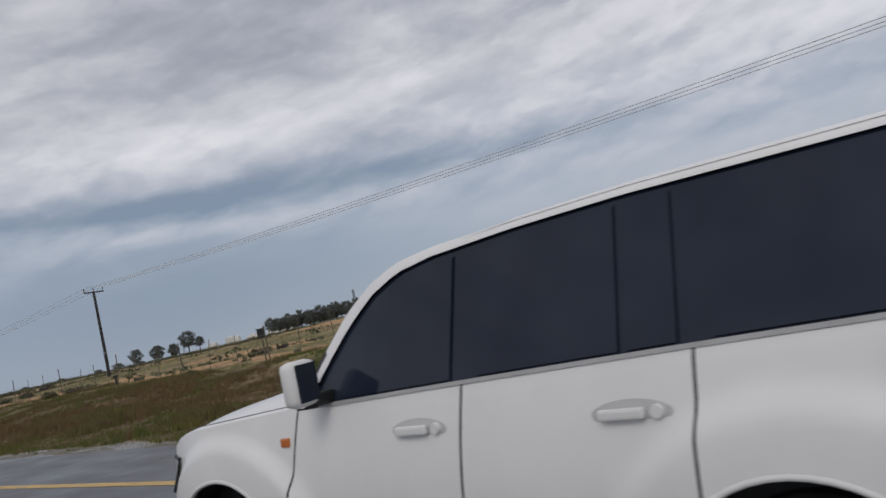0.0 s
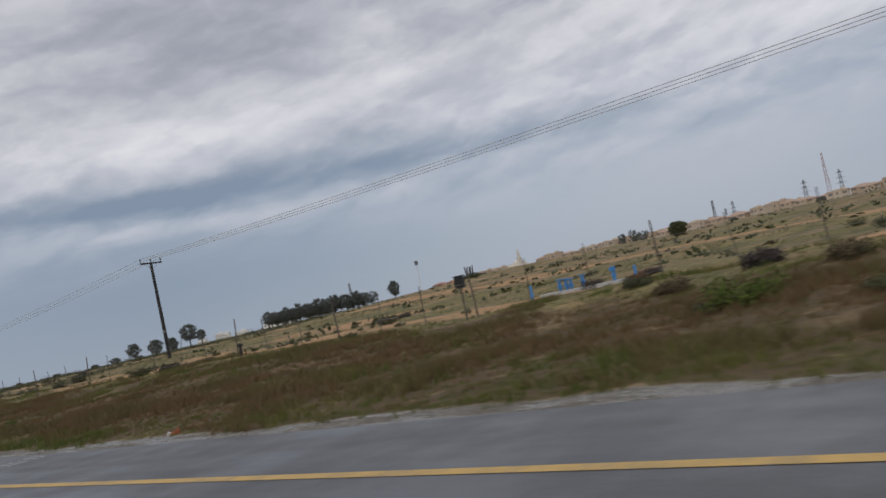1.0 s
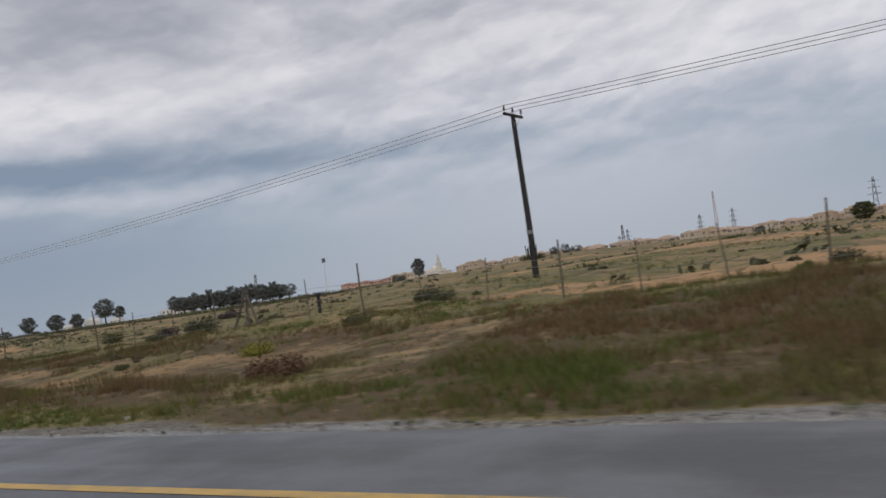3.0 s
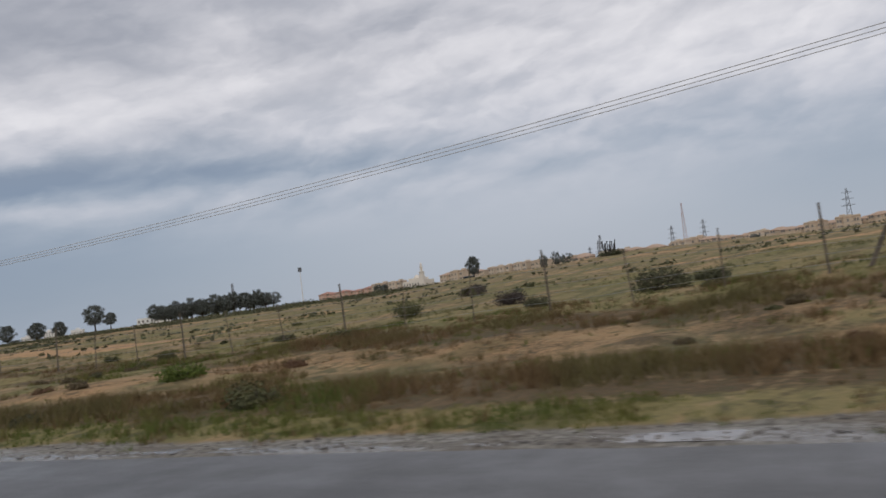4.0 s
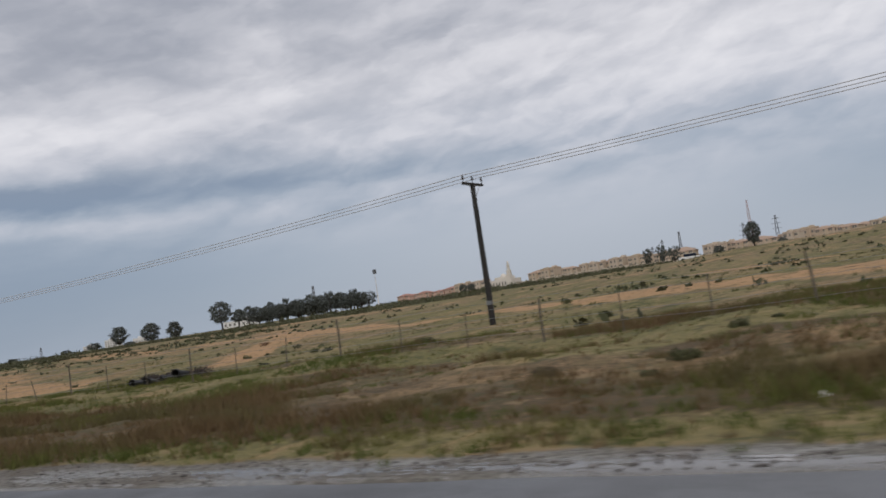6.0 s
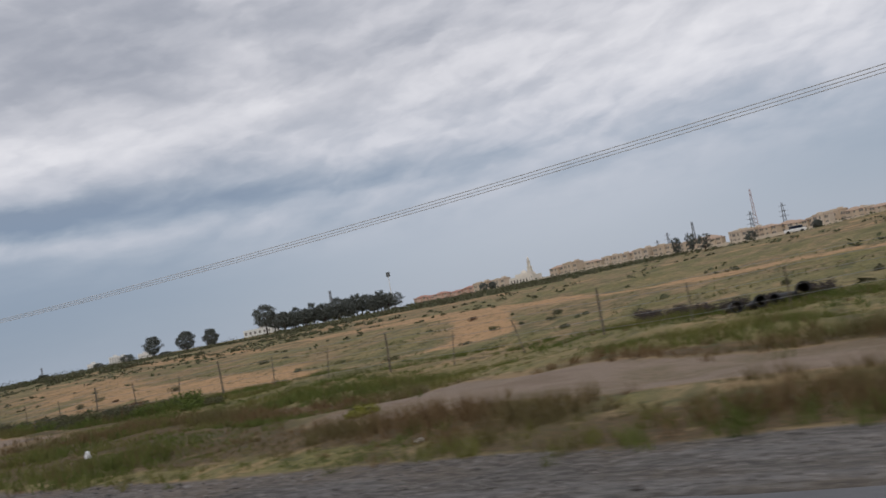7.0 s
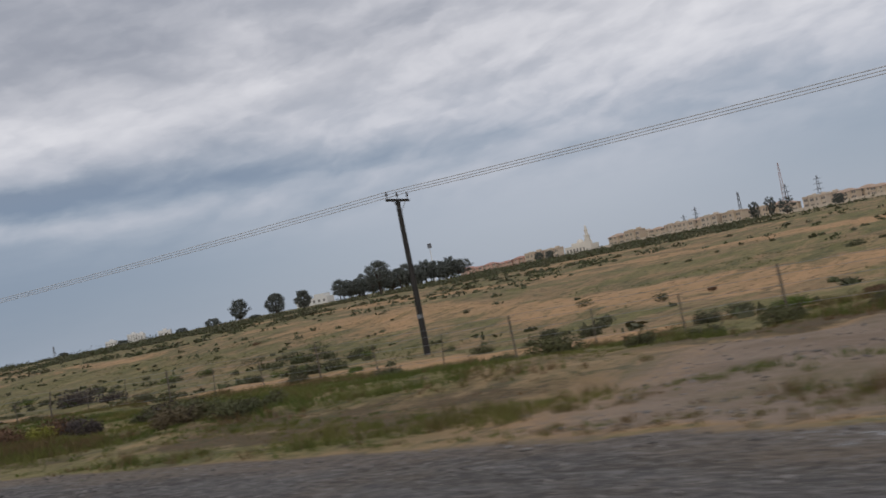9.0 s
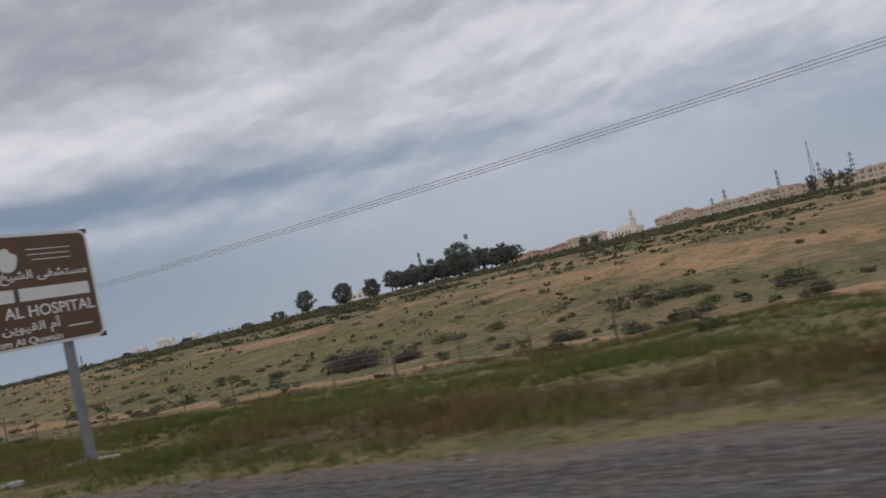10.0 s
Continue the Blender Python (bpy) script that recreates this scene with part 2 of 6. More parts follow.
def dense_verge(x, y):
    """The thick dead growth that stands right at the gravel's edge on one stretch."""
    rag = (fbm(x, y, 2.4, 63) - 0.5) * 2.4
    return smooth(-x, 153, 158) * (1 - smooth(-x + rag * 2, 171.5, 176)) * smooth(y + rag * 0.4, 7.8, 8.3) * (1 - smooth(y + rag * 0.6, 11.2, 12.4))


def belts(x, y):
    """Two belts of taller dead growth along the verge, and the dense growth near the far end."""
    wave = (fbm(x, x * 0, 9.0, 66) - 0.5) * 2.6
    p = fbm(x, y, 5.5, 61)
    one = np.exp(-((y - 11.0 - wave * 0.7) / 1.7) ** 4) * smooth(p, 0.24, 0.40)
    two = np.exp(-((y - np.interp(x, [-130, -100, -80], [24.0, 23.0, 18.8]) - wave) / 2.0) ** 2) * smooth(fbm(x, y, 7.0, 68), 0.34, 0.52) * smooth(x, -158, -146)
    thin = np.interp(x, [-50, -40], [0.0, 0.14])
    wild = smooth(x, -64, -54) * smooth(p, 0.26 - thin, 0.46 - thin) * (1 - smooth(y, 17.5, 19.5))
    wild = np.maximum(wild, smooth(-x, 146, 151) * (1 - smooth(-x, 161, 166)) * smooth(p, 0.10, 0.26) * smooth(y, 8.3, 9.3) * (1 - smooth(y, 18.5, 21)))
    wild = np.maximum(wild, smooth(-x, 122, 132) * (1 - smooth(-x, 143, 150)) * smooth(p, 0.24, 0.42) * (1 - smooth(y, 17.5, 19.5)))
    lush = smooth(-x, 197 - 7 * smooth(y, 12, 14.5), 207 - 7 * smooth(y, 12, 14.5)) * smooth(y, 8.6, 9.6) * (1 - smooth(y, 18.5, 22))
    wild = wild * smooth(y, 5.0, 7.0)
    one = np.maximum(one * (1 - smooth(-x, 171, 176) * (1 - smooth(-x, 197, 206))), dense_verge(x, y))
    return one, two, wild, lush


def cover(x, y):
    """How much sand, green, gravel and dry growth lies on the ground."""
    x, y = np.asarray(x, float), np.asarray(y, float)
    n1, n2, n3 = fbm(x, y, 9.0, 31), fbm(x, y, 2.6, 37), fbm(x, y * 2.4, 30.0, 41)
    n4 = fbm(x, y * 2.0, 6.0, 47)
    wob = (n2 - 0.5) * 1.6
    path = path_at(x, y, wob)
    rim = np.interp(x, [-66, -50], [7.9, 7.5])
    gravel = 1 - smooth(y + wob * 0.6, rim, rim + 0.65)
    gravel = np.maximum(gravel * smooth(y, -19, -16.5), 0.9 * path)
    ragged = (n1 - 0.5) * 5 + (n2 - 0.5) * 3
    sand = 1.2 * (1 - smooth(near(x, y, FIELD_TRACK) + ragged * 0.5, 2.0, 4.4))
    sand = np.maximum(sand, 1.25 * (1 - smooth(near(x, y, SWATH) + ragged * 0.3, 1.3, 2.5)))
    sand = np.maximum(sand, (1 - smooth(near(x, y, BANK) + ragged * 1.5, 1.5, 5.5 + 3.0 * smooth(-x, 185, 200))) * (0.65 + 0.5 * smooth(n4, 0.36, 0.54)))
    sand = np.maximum(sand, 1 - smooth(near(x, y, FAR_TRACK) + ragged * 0.2, 1.2, 2.8))
    sand = np.maximum(sand, 1 - smooth(near(x, y, FENCE_TRACK) + ragged * 0.3, 1.2, 2.8))
    sand = np.maximum(sand, (1 - smooth(np.abs(y - 27.8 + ragged * 0.8), 1.8, 4.6)) * smooth(x, -78, -48) * 0.95)
    sand = np.maximum(sand, (1 - smooth(np.hypot((x + 40) / 2.2, y - 39) + ragged, 2.0, 5.0)) * 0.9)
    sand = np.maximum(sand, smooth(n3 * 0.55 + n2 * 0.45, 0.56, 0.66) * smooth(y, 45, 80) * 0.75)
    pale = smooth(y + wob, 12.2, 13.4) * (1 - smooth(y + wob, 17.2, 19.0))
    sand = np.maximum(sand, pale * smooth(n4, 0.36, 0.54) * np.interp(x, [-136, -126, -66, -56], [0.1, 0.55, 0.65, 0.2]))
    sand = np.maximum(sand, smooth(n4, 0.58, 0.66) * smooth(y, 10, 11) * (1 - smooth(y, 19, 21)) * 0.6 * (1 - smooth(-x, 192, 202)))
    sand = np.maximum(np.clip(sand, 0, 1) * (1 - gravel), path)
    green = smooth(n2 * 0.5 + n4 * 0.3 + n1 * 0.3, 0.38, 0.62) * 0.9
    green = np.maximum(green, (1 - smooth(np.abs(y - 20.6 + wob), 1.5, 3.6)) * 0.85)
    green = np.maximum(green, smooth(-x, 192, 202) * smooth(y, 12, 14.5) * (1 - smooth(y, 23, 30)))
    green = np.maximum(green, (1 - smooth(y + wob, 9.6, 10.6)) * 0.8 * (1 - 0.85 * smooth(-x, 171, 176)))
    green = np.maximum(green, smooth(-x, 226, 250) * smooth(y, 26, 34) * smooth(n1 * 0.5 + n4 * 0.5, 0.34, 0.52))
    green = np.clip(green - 1.15 * sand, 0, 1)
    dry = smooth(n1 * 0.4 + n4 * 0.6, 0.40, 0.56) * smooth(y, 9.0, 10.2) * (1 - smooth(y, 19, 21.5)) * (1 - path) * (1 - 0.8 * sand)
    one, two, wild, lush = belts(x, y)
    dry = np.maximum(dry, np.maximum.reduce([0.95 * one, 0.9 * two, 0.9 * wild]) * (1 - gravel) * (1 - path))
    sand = sand * (1 - 0.7 * np.maximum(one, wild) * (1 - path))
    back = smooth(-x, 128, 136) * (1 - smooth(-x, 160, 166)) * smooth(y + wob * 0.6, 15.0, 16.2) * (1 - smooth(y, 22, 25))
    dry, green = dry * (1 - 0.75 * back), np.maximum(green, 0.9 * back * (1 - sand))
    dry = np.maximum(dry * (1 - 0.7 * lush), 0.8 * lush * (1 - smooth(y, 11.5, 14)) * (1 - gravel))
    sand = np.maximum(sand, np.interp(x, [-205, -192], [0.42, 0.35]) * smooth(y + wob, 6.9, 7.7) * (1 - smooth(y + wob, 8.4, 9.1)) * smooth(-x, 128, 150))
    return sand, green * (1 - gravel * 0.9), gravel, dry


# ---------------- materials ----------------
def material(name, build):
    m = bpy.data.materials.new(name)
    m.use_nodes = True
    build(m.node_tree, Maths(m.node_tree), m.node_tree.nodes["Principled BSDF"])
    return m


def put(tree, value, sock):
    if isinstance(value, tuple):
        sock.default_value = (*value, 1.0)
    elif isinstance(value, (int, float)):
        sock.default_value = value
    else:
        tree.links.new(value, sock)


def bump(tree, height, strength, distance, bsdf):
    b = tree.nodes.new("ShaderNodeBump")
    b.inputs["Strength"].default_value, b.inputs["Distance"].default_value = strength, distance
    tree.links.new(height, b.inputs["Height"])
    tree.links.new(b.outputs[0], bsdf.inputs["Normal"])


def plain(name, a, b, rough=0.7, metal=0.0, scale=6.0, coat=0.0, relief=0.0, fine=60.0, spec=0.5):
    """Two shades of one colour in blotches and grain."""
    def build(tree, m, bsdf):
        co = tree.nodes.new("ShaderNodeTexCoord").outputs["Object"]
        big, small = m.noise(co, scale, 4.0), m.noise(co, fine, 3.0)
        f = m.add(m.mul(m.ramp(big, 0.3, 0.7), 0.65), m.mul(small, 0.35))
        put(tree, m.mix(f, a, b), bsdf.inputs["Base Color"])
        put(tree, m.add(m.mul(big, 0.25), rough - 0.12), bsdf.inputs["Roughness"])
        bsdf.inputs["Metallic"].default_value = metal
        bsdf.inputs["Coat Weight"].default_value = coat
        bsdf.inputs["Coat Roughness"].default_value = 0.05
        bsdf.inputs["Specular IOR Level"].default_value = spec
        if relief:
            bump(tree, m.add(small, big), relief, 0.01, bsdf)
    return material(name, build)


def leafy(name, a, b, c=None):
    """Leaves: each island its own shade."""
    def build(tree, m, bsdf):
        g = tree.nodes.new("ShaderNodeNewGeometry")
        co = tree.nodes.new("ShaderNodeTexCoord").outputs["Object"]
        rnd = g.outputs["Random Per Island"]
        col = m.mix(rnd, a, b)
        if c:
            col = m.mix(m.ramp(m.noise(co, 0.35, 2.0), 0.42, 0.66), col, c)
        put(tree, col, bsdf.inputs["Base Color"])
        bsdf.inputs["Roughness"].default_value = 0.75
        bsdf.inputs["Specular IOR Level"].default_value = 0.2
    return material(name, build)


POOLS = [(-177.6, 7.4, 3.3, 0.80), (-186.9, 7.9, 2.7, 0.85), (-185.4, 12.0, 0.9, 0.6), (-186.7, 14.1, 1.4, 1.0), (-186.0, 10.6, 0.7, 0.6), (-138.7, 11.9, 1.2, 0.4)]


def build_soil(tree, m, bsdf):
    co = tree.nodes.new("ShaderNodeTexCoord").outputs["Object"]
    att = tree.nodes.new("ShaderNodeAttribute")
    att.attribute_name = "cover"
    s = tree.nodes.new("ShaderNodeSeparateColor")
    tree.links.new(att.outputs["Color"], s.inputs[0])
    sand, green, gravel = s.outputs
    dry = att.outputs["Alpha"]
    n_big, n_mid, n_fine = m.noise(co, 0.12, 4.0), m.noise(co, 0.9, 5.0, 0.6), m.noise(co, 9.0, 4.0, 0.65)
    grain = m.noise(co, 45.0, 3.0, 0.6)
    base = m.mix(m.ramp(n_mid, 0.38, 0.62), (0.295, 0.206, 0.106), (0.176, 0.136, 0.066))
    sx0 = tree.nodes.new("ShaderNodeSeparateXYZ")
    tree.links.new(co, sx0.inputs[0])
    base = m.mix(m.mul(m.sub(1.0, m.ramp(sx0.outputs[0], -200.0, -170.0)), m.mul(m.ramp(n_big, 0.35, 0.6), 0.6)), base, (0.330, 0.205, 0.105))
    sandc = m.mix(m.ramp(n_fine, 0.3, 0.7), (0.515, 0.312, 0.155), (0.395, 0.238, 0.116))
    greenc = m.mix(m.ramp(n_fine, 0.38, 0.62), (0.222, 0.190, 0.068), (0.118, 0.114, 0.040))
    greenc = m.mix(m.mul(m.ramp(n_big, 0.42, 0.6), 0.7), greenc, (0.245, 0.195, 0.087))
    dryc = m.mix(m.ramp(n_fine, 0.35, 0.65), (0.135, 0.086, 0.044), (0.085, 0.066, 0.032))
    stone = m.mix(m.ramp(grain, 0.38, 0.62), (0.052, 0.047, 0.044), (0.138, 0.124, 0.112))
    spx = tree.nodes.new("ShaderNodeSeparateXYZ")
    tree.links.new(co, spx.inputs[0])
    stone = m.mix(m.ramp(spx.outputs[0], -150.0, -118.0), stone, m.mix(m.ramp(n_fine, 0.35, 0.65), (0.130, 0.120, 0.101), (0.265, 0.248, 0.210)))
    stone = m.mix(m.mul(m.ramp(n_mid, 0.45, 0.65), 0.6), stone, (0.125, 0.098, 0.071))
    pebble = m.noise(co, 22.0, 3.0, 0.7)
    stone = m.mix(m.mul(m.ramp(pebble, 0.58, 0.68), 0.75), stone, (0.30, 0.275, 0.231))
    stone = m.mix(m.mul(m.mul(m.sub(1.0, m.ramp(n_fine, 0.38, 0.50)), 0.65), m.sub(1.0, m.mul(m.ramp(spx.outputs[0], -150.0, -118.0), 0.75))), stone, (0.052, 0.045, 0.036))
    n_clump = m.noise(co, 0.33, 6.0, 0.68)
    jitter = m.mul(m.sub(n_fine, 0.5), 0.9)
    jit2 = m.add(m.mul(m.sub(n_mid, 0.5), 0.8), m.mul(m.sub(n_clump, 0.5), 0.7))

    def mask(v):
        return m.ramp(m.add(m.add(v, jitter), jit2), 0.25, 0.75)
    col = m.mix(mask(sand), base, sandc)
    col = m.mix(mask(green), col, greenc)
    col = m.mix(mask(dry), col, dryc)
    # patchiness that still reads far off
    mp2 = tree.nodes.new("ShaderNodeMapping")
    mp2.inputs["Scale"].default_value = (0.42, 0.10, 1.0)
    tree.links.new(co, mp2.inputs[0])
    far_n = m.noise(mp2.outputs[0], 1.0, 7.0, 0.75)
    soft = m.mul(m.sub(1.0, m.mul(mask(dry), 0.7)), m.sub(1.0, m.mul(mask(sand), 0.25)))
    col = m.mix(m.mul(m.mul(m.ramp(far_n, 0.53, 0.60), 0.72), soft), col, (0.106, 0.102, 0.039))
    col = m.mix(m.mul(m.mul(m.sub(1.0, m.ramp(far_n, 0.39, 0.46)), 0.65), soft), col, (0.360, 0.240, 0.124))
    thick = m.mul(m.sub(1.0, m.ramp(sx0.outputs[0], -240.0, -195.0)), m.mul(m.ramp(n_clump, 0.42, 0.58), soft))
    col = m.mix(m.mul(thick, 0.4), col, (0.100, 0.098, 0.046))
    # small tufts too slight to stand up
    speck = m.noise(co, 1.5, 6.0, 0.72)
    col = m.mix(m.mul(m.ramp(speck, 0.545, 0.600), 0.74), col, m.mix(m.ramp(n_clump, 0.45, 0.55), (0.075, 0.078, 0.032), (0.088, 0.066, 0.036)))
    col = m.mix(m.mul(m.sub(1.0, m.ramp(speck, 0.37, 0.43)), 0.58), col, (0.330, 0.235, 0.128))
    stone = m.mix(m.mul(m.ramp(sand, 0.2, 0.7), 0.9), stone, m.mix(m.ramp(grain, 0.35, 0.65), (0.195, 0.146, 0.108), (0.335, 0.252, 0.185)))
    stone = m.mix(m.mul(m.mul(m.ramp(sand, 0.2, 0.7), m.ramp(n_clump, 0.46, 0.62)), 0.7), stone, m.mix(m.ramp(n_fine, 0.4, 0.6), (0.120, 0.100, 0.049), (0.205, 0.150, 0.089)))
    stone = m.mix(m.mul(m.ramp(pebble, 0.60, 0.70), 0.5), stone, (0.33, 0.29, 0.231))
    mp3 = tree.nodes.new("ShaderNodeMapping")
    mp3.inputs["Scale"].default_value = (0.35, 1.0, 1.0)
    tree.links.new(co, mp3.inputs[0])
    rut = m.noise(mp3.outputs[0], 1.3, 6.0, 0.68)
    stone = m.mix(m.mul(m.mul(m.ramp(rut, 0.50, 0.60), m.ramp(sand, 0.2, 0.7)), 0.5), stone, (0.175, 0.122, 0.082))
    stone = m.mix(m.mul(m.mul(m.sub(1.0, m.ramp(rut, 0.38, 0.46)), m.ramp(sand, 0.2, 0.7)), 0.5), stone, (0.275, 0.205, 0.152))
    mp4 = tree.nodes.new("ShaderNodeMapping")
    mp4.inputs["Scale"].default_value = (2.6, 5.6, 1.0)
    tree.links.new(co, mp4.inputs[0])
    cobble = m.noise(mp4.outputs[0], 1.7, 5.0, 0.7)
    loose = m.mul(m.sub(1.0, m.ramp(sand, 0.2, 0.7)), m.sub(1.0, m.mul(m.ramp(spx.outputs[0], -150.0, -118.0), 0.65)))
    stone = m.mix(m.mul(m.mul(m.ramp(cobble, 0.53, 0.60), 0.50), loose), stone, (0.200, 0.188, 0.180))
    stone = m.mix(m.mul(m.mul(m.sub(1.0, m.ramp(cobble, 0.41, 0.48)), 0.60), loose), stone, (0.040, 0.037, 0.038))
    gm = m.ramp(m.add(gravel, m.mul(m.sub(n_fine, 0.5), 0.5)), 0.3, 0.7)
    col = m.mix(gm, col, stone)
    # rain lies in the hollows of the gravel
    mp = tree.nodes.new("ShaderNodeMapping")
    mp.inputs["Scale"].default_value = (0.22, 1.0, 1.0)
    tree.links.new(co, mp.inputs[0])
    film = m.add(m.noise(mp.outputs[0], 1.6, 5.0, 0.62), m.mul(m.sub(n_fine, 0.5), 0.25))
    wet = m.mul(gm, m.ramp(film, 0.46, 0.56))
    sx_, sy_ = spx.outputs[0], spx.outputs[1]
    wet = m.mul(wet, m.mul(m.sub(1.0, m.mul(m.ramp(sy_, 7.7, 8.3), 0.85)), m.add(0.25, m.mul(m.ramp(sx_, -150.0, -118.0), 0.75))))
    pool = None
    for px, py, rx, ry in POOLS:
        q = m.add(m.op("POWER", m.mul(m.sub(sx_, px), 1.0 / rx), 2.0), m.op("POWER", m.mul(m.sub(sy_, py), 1.0 / ry), 2.0))
        q = m.op("EXPONENT", m.mul(q, -1.0))
        pool = q if pool is None else m.op("MAXIMUM", pool, q)
    strip = m.op("EXPONENT", m.mul(m.op("POWER", m.mul(m.sub(sy_, 7.48), 3.4), 2.0), -1.0))
    strip = m.mul(strip, m.mul(m.mul(m.ramp(sx_, -130.0, -120.0), m.sub(1.0, m.ramp(sx_, -66.0, -56.0))), m.sub(0.85, m.mul(m.ramp(sx_, -100.0, -90.0), 0.28))))
    pool = m.op("MAXIMUM", pool, strip)
    shore = m.add(pool, m.add(m.mul(m.sub(film, 0.5), 1.6), m.add(m.mul(m.sub(cobble, 0.5), 2.4), m.mul(m.sub(n_mid, 0.5), 0.9))))
    water_m = m.mul(m.ramp(shore, 0.50, 0.86), m.ramp(pool, 0.10, 0.30))
    damp = m.mul(m.ramp(shore, 0.25, 0.55), m.ramp(pool, 0.05, 0.25))
    col = m.mix(m.mul(damp, 0.35), col, (0.085, 0.070, 0.056))
    col = m.mix(water_m, col, (0.105, 0.095, 0.085))
    put(tree, col, bsdf.inputs["Base Color"])
    rough = m.sub(m.sub(0.92, m.mul(wet, 0.70)), m.mul(damp, 0.25))
    put(tree, m.op("MAXIMUM", m.sub(rough, m.mul(water_m, 0.68)), 0.16), bsdf.inputs["Roughness"])
    put(tree, m.add(m.add(0.3, m.mul(wet, 0.5)), m.mul(water_m, 0.15)), bsdf.inputs["Specular IOR Level"])
    bump(tree, m.add(m.mul(n_fine, 1.0), m.mul(grain, 0.6)), 0.5, 0.035, bsdf)
    tree.links.new(m.mul(m.sub(1.0, m.mul(water_m, 0.96)), 0.5), bsdf.inputs["Normal"].links[0].from_node.inputs["Strength"])


def build_asphalt(tree, m, bsdf):
    co = tree.nodes.new("ShaderNodeTexCoord").outputs["Object"]
    mp = tree.nodes.new("ShaderNodeMapping")
    mp.inputs["Scale"].default_value = (0.06, 0.6, 1.0)
    tree.links.new(co, mp.inputs[0])
    streak = m.noise(mp.outputs[0], 1.2, 4.0, 0.55)
    blot, grain = m.noise(co, 0.45, 5.0, 0.6), m.noise(co, 120.0, 3.0, 0.7)
    speck = m.noise(co, 16.0, 4.0, 0.7)
    col = m.mix(m.ramp(grain, 0.35, 0.7), (0.046, 0.047, 0.050), (0.098, 0.097, 0.097))
    col = m.mix(m.mul(m.ramp(speck, 0.52, 0.66), 0.5), col, (0.125, 0.123, 0.124))
    col = m.mix(m.mul(m.sub(1.0, m.ramp(speck, 0.36, 0.46)), 0.5), col, (0.030, 0.030, 0.033))
    col = m.mix(m.mul(m.ramp(streak, 0.4, 0.65), 0.32), col, (0.032, 0.033, 0.038))
    # the bluish gleam of wet asphalt painted in as pale blots, darker ones between
    col = m.mix(m.mul(m.ramp(blot, 0.46, 0.60), 0.30), col, (0.120, 0.123, 0.134))
    col = m.mix(m.mul(m.sub(1.0, m.ramp(blot, 0.38, 0.47)), 0.35), col, (0.034, 0.035, 0.040))
    put(tree, col, bsdf.inputs["Base Color"])
    wet = m.add(m.mul(m.ramp(streak, 0.34, 0.66), 0.45), m.mul(m.ramp(blot, 0.36, 0.68), 0.45))
    put(tree, m.sub(0.52, m.mul(wet, 0.27)), bsdf.inputs["Roughness"])
    bsdf.inputs["Specular IOR Level"].default_value = 0.6
    bump(tree, grain, 0.18, 0.004, bsdf)


def build_paint(a, b):
    def build(tree, m, bsdf):
        co = tree.nodes.new("ShaderNodeTexCoord").outputs["Object"]
        worn, grain = m.noise(co, 2.3, 5.0, 0.6), m.noise(co, 60.0, 3.0, 0.7)
        col = m.mix(m.ramp(worn, 0.35, 0.65), a, b)
        col = m.mix(m.mul(m.ramp(m.add(grain, m.mul(worn, 0.4)), 0.72, 0.9), 0.7), col, (0.07, 0.066, 0.06))
        put(tree, col, bsdf.inputs["Base Color"])
        bsdf.inputs["Roughness"].default_value = 0.42
        bump(tree, grain, 0.2, 0.004, bsdf)
    return build


def build_water(tree, m, bsdf):
    co = tree.nodes.new("ShaderNodeTexCoord").outputs["Object"]
    rip, mud = m.noise(co, 9.0, 3.0), m.noise(co, 1.6, 4.0)
    put(tree, m.mix(m.ramp(mud, 0.35, 0.65), (0.16, 0.14, 0.125), (0.10, 0.09, 0.085)), bsdf.inputs["Base Color"])
    put(tree, m.add(0.06, m.mul(m.ramp(mud, 0.45, 0.7), 0.18)), bsdf.inputs["Roughness"])
    bsdf.inputs["Specular IOR Level"].default_value = 0.9
    bump(tree, rip, 0.12, 0.01, bsdf)


def build_glass(tree, m, bsdf):
    co = tree.nodes.new("ShaderNodeTexCoord").outputs["Object"]
    put(tree, m.mix(m.ramp(m.noise(co, 1.1, 3.0), 0.35, 0.65), (0.010, 0.015, 0.030), (0.019, 0.026, 0.044)), bsdf.inputs["Base Color"])
    put(tree, m.add(0.04, m.mul(m.noise(co, 3.0, 4.0), 0.08)), bsdf.inputs["Roughness"])
    bsdf.inputs["Specular IOR Level"].default_value = 0.35


soil = material("soil", build_soil)
asphalt = material("wet_asphalt", build_asphalt)
yellow = material("yellow_road_paint", build_paint((0.62, 0.37, 0.055), (0.50, 0.31, 0.06)))
yellow_deep = material("yellow_bar_paint", build_paint((0.66, 0.36, 0.03), (0.55, 0.31, 0.04)))
water = material("rain_water", build_water)
pole_wood = plain("tarred_wood", (0.014, 0.013, 0.012), (0.036, 0.031, 0.027), 0.75, scale=1.2, relief=0.3)
post_wood = plain("post_wood", (0.16, 0.13, 0.095), (0.085, 0.07, 0.055), 0.85, scale=2.5, relief=0.3)
galv = plain("galvanised_steel", (0.30, 0.31, 0.32), (0.20, 0.21, 0.22), 0.5, metal=0.6, scale=3.0)
wire_metal = plain("wire_metal", (0.24, 0.24, 0.25), (0.32, 0.32, 0.33), 0.6, metal=0.3)
cable_metal = plain("weathered_aluminium", (0.50, 0.50, 0.51), (0.60, 0.60, 0.61), 0.7)
dark_metal = plain("dark_metal", (0.018, 0.018, 0.020), (0.035, 0.033, 0.032), 0.6, metal=0.2)
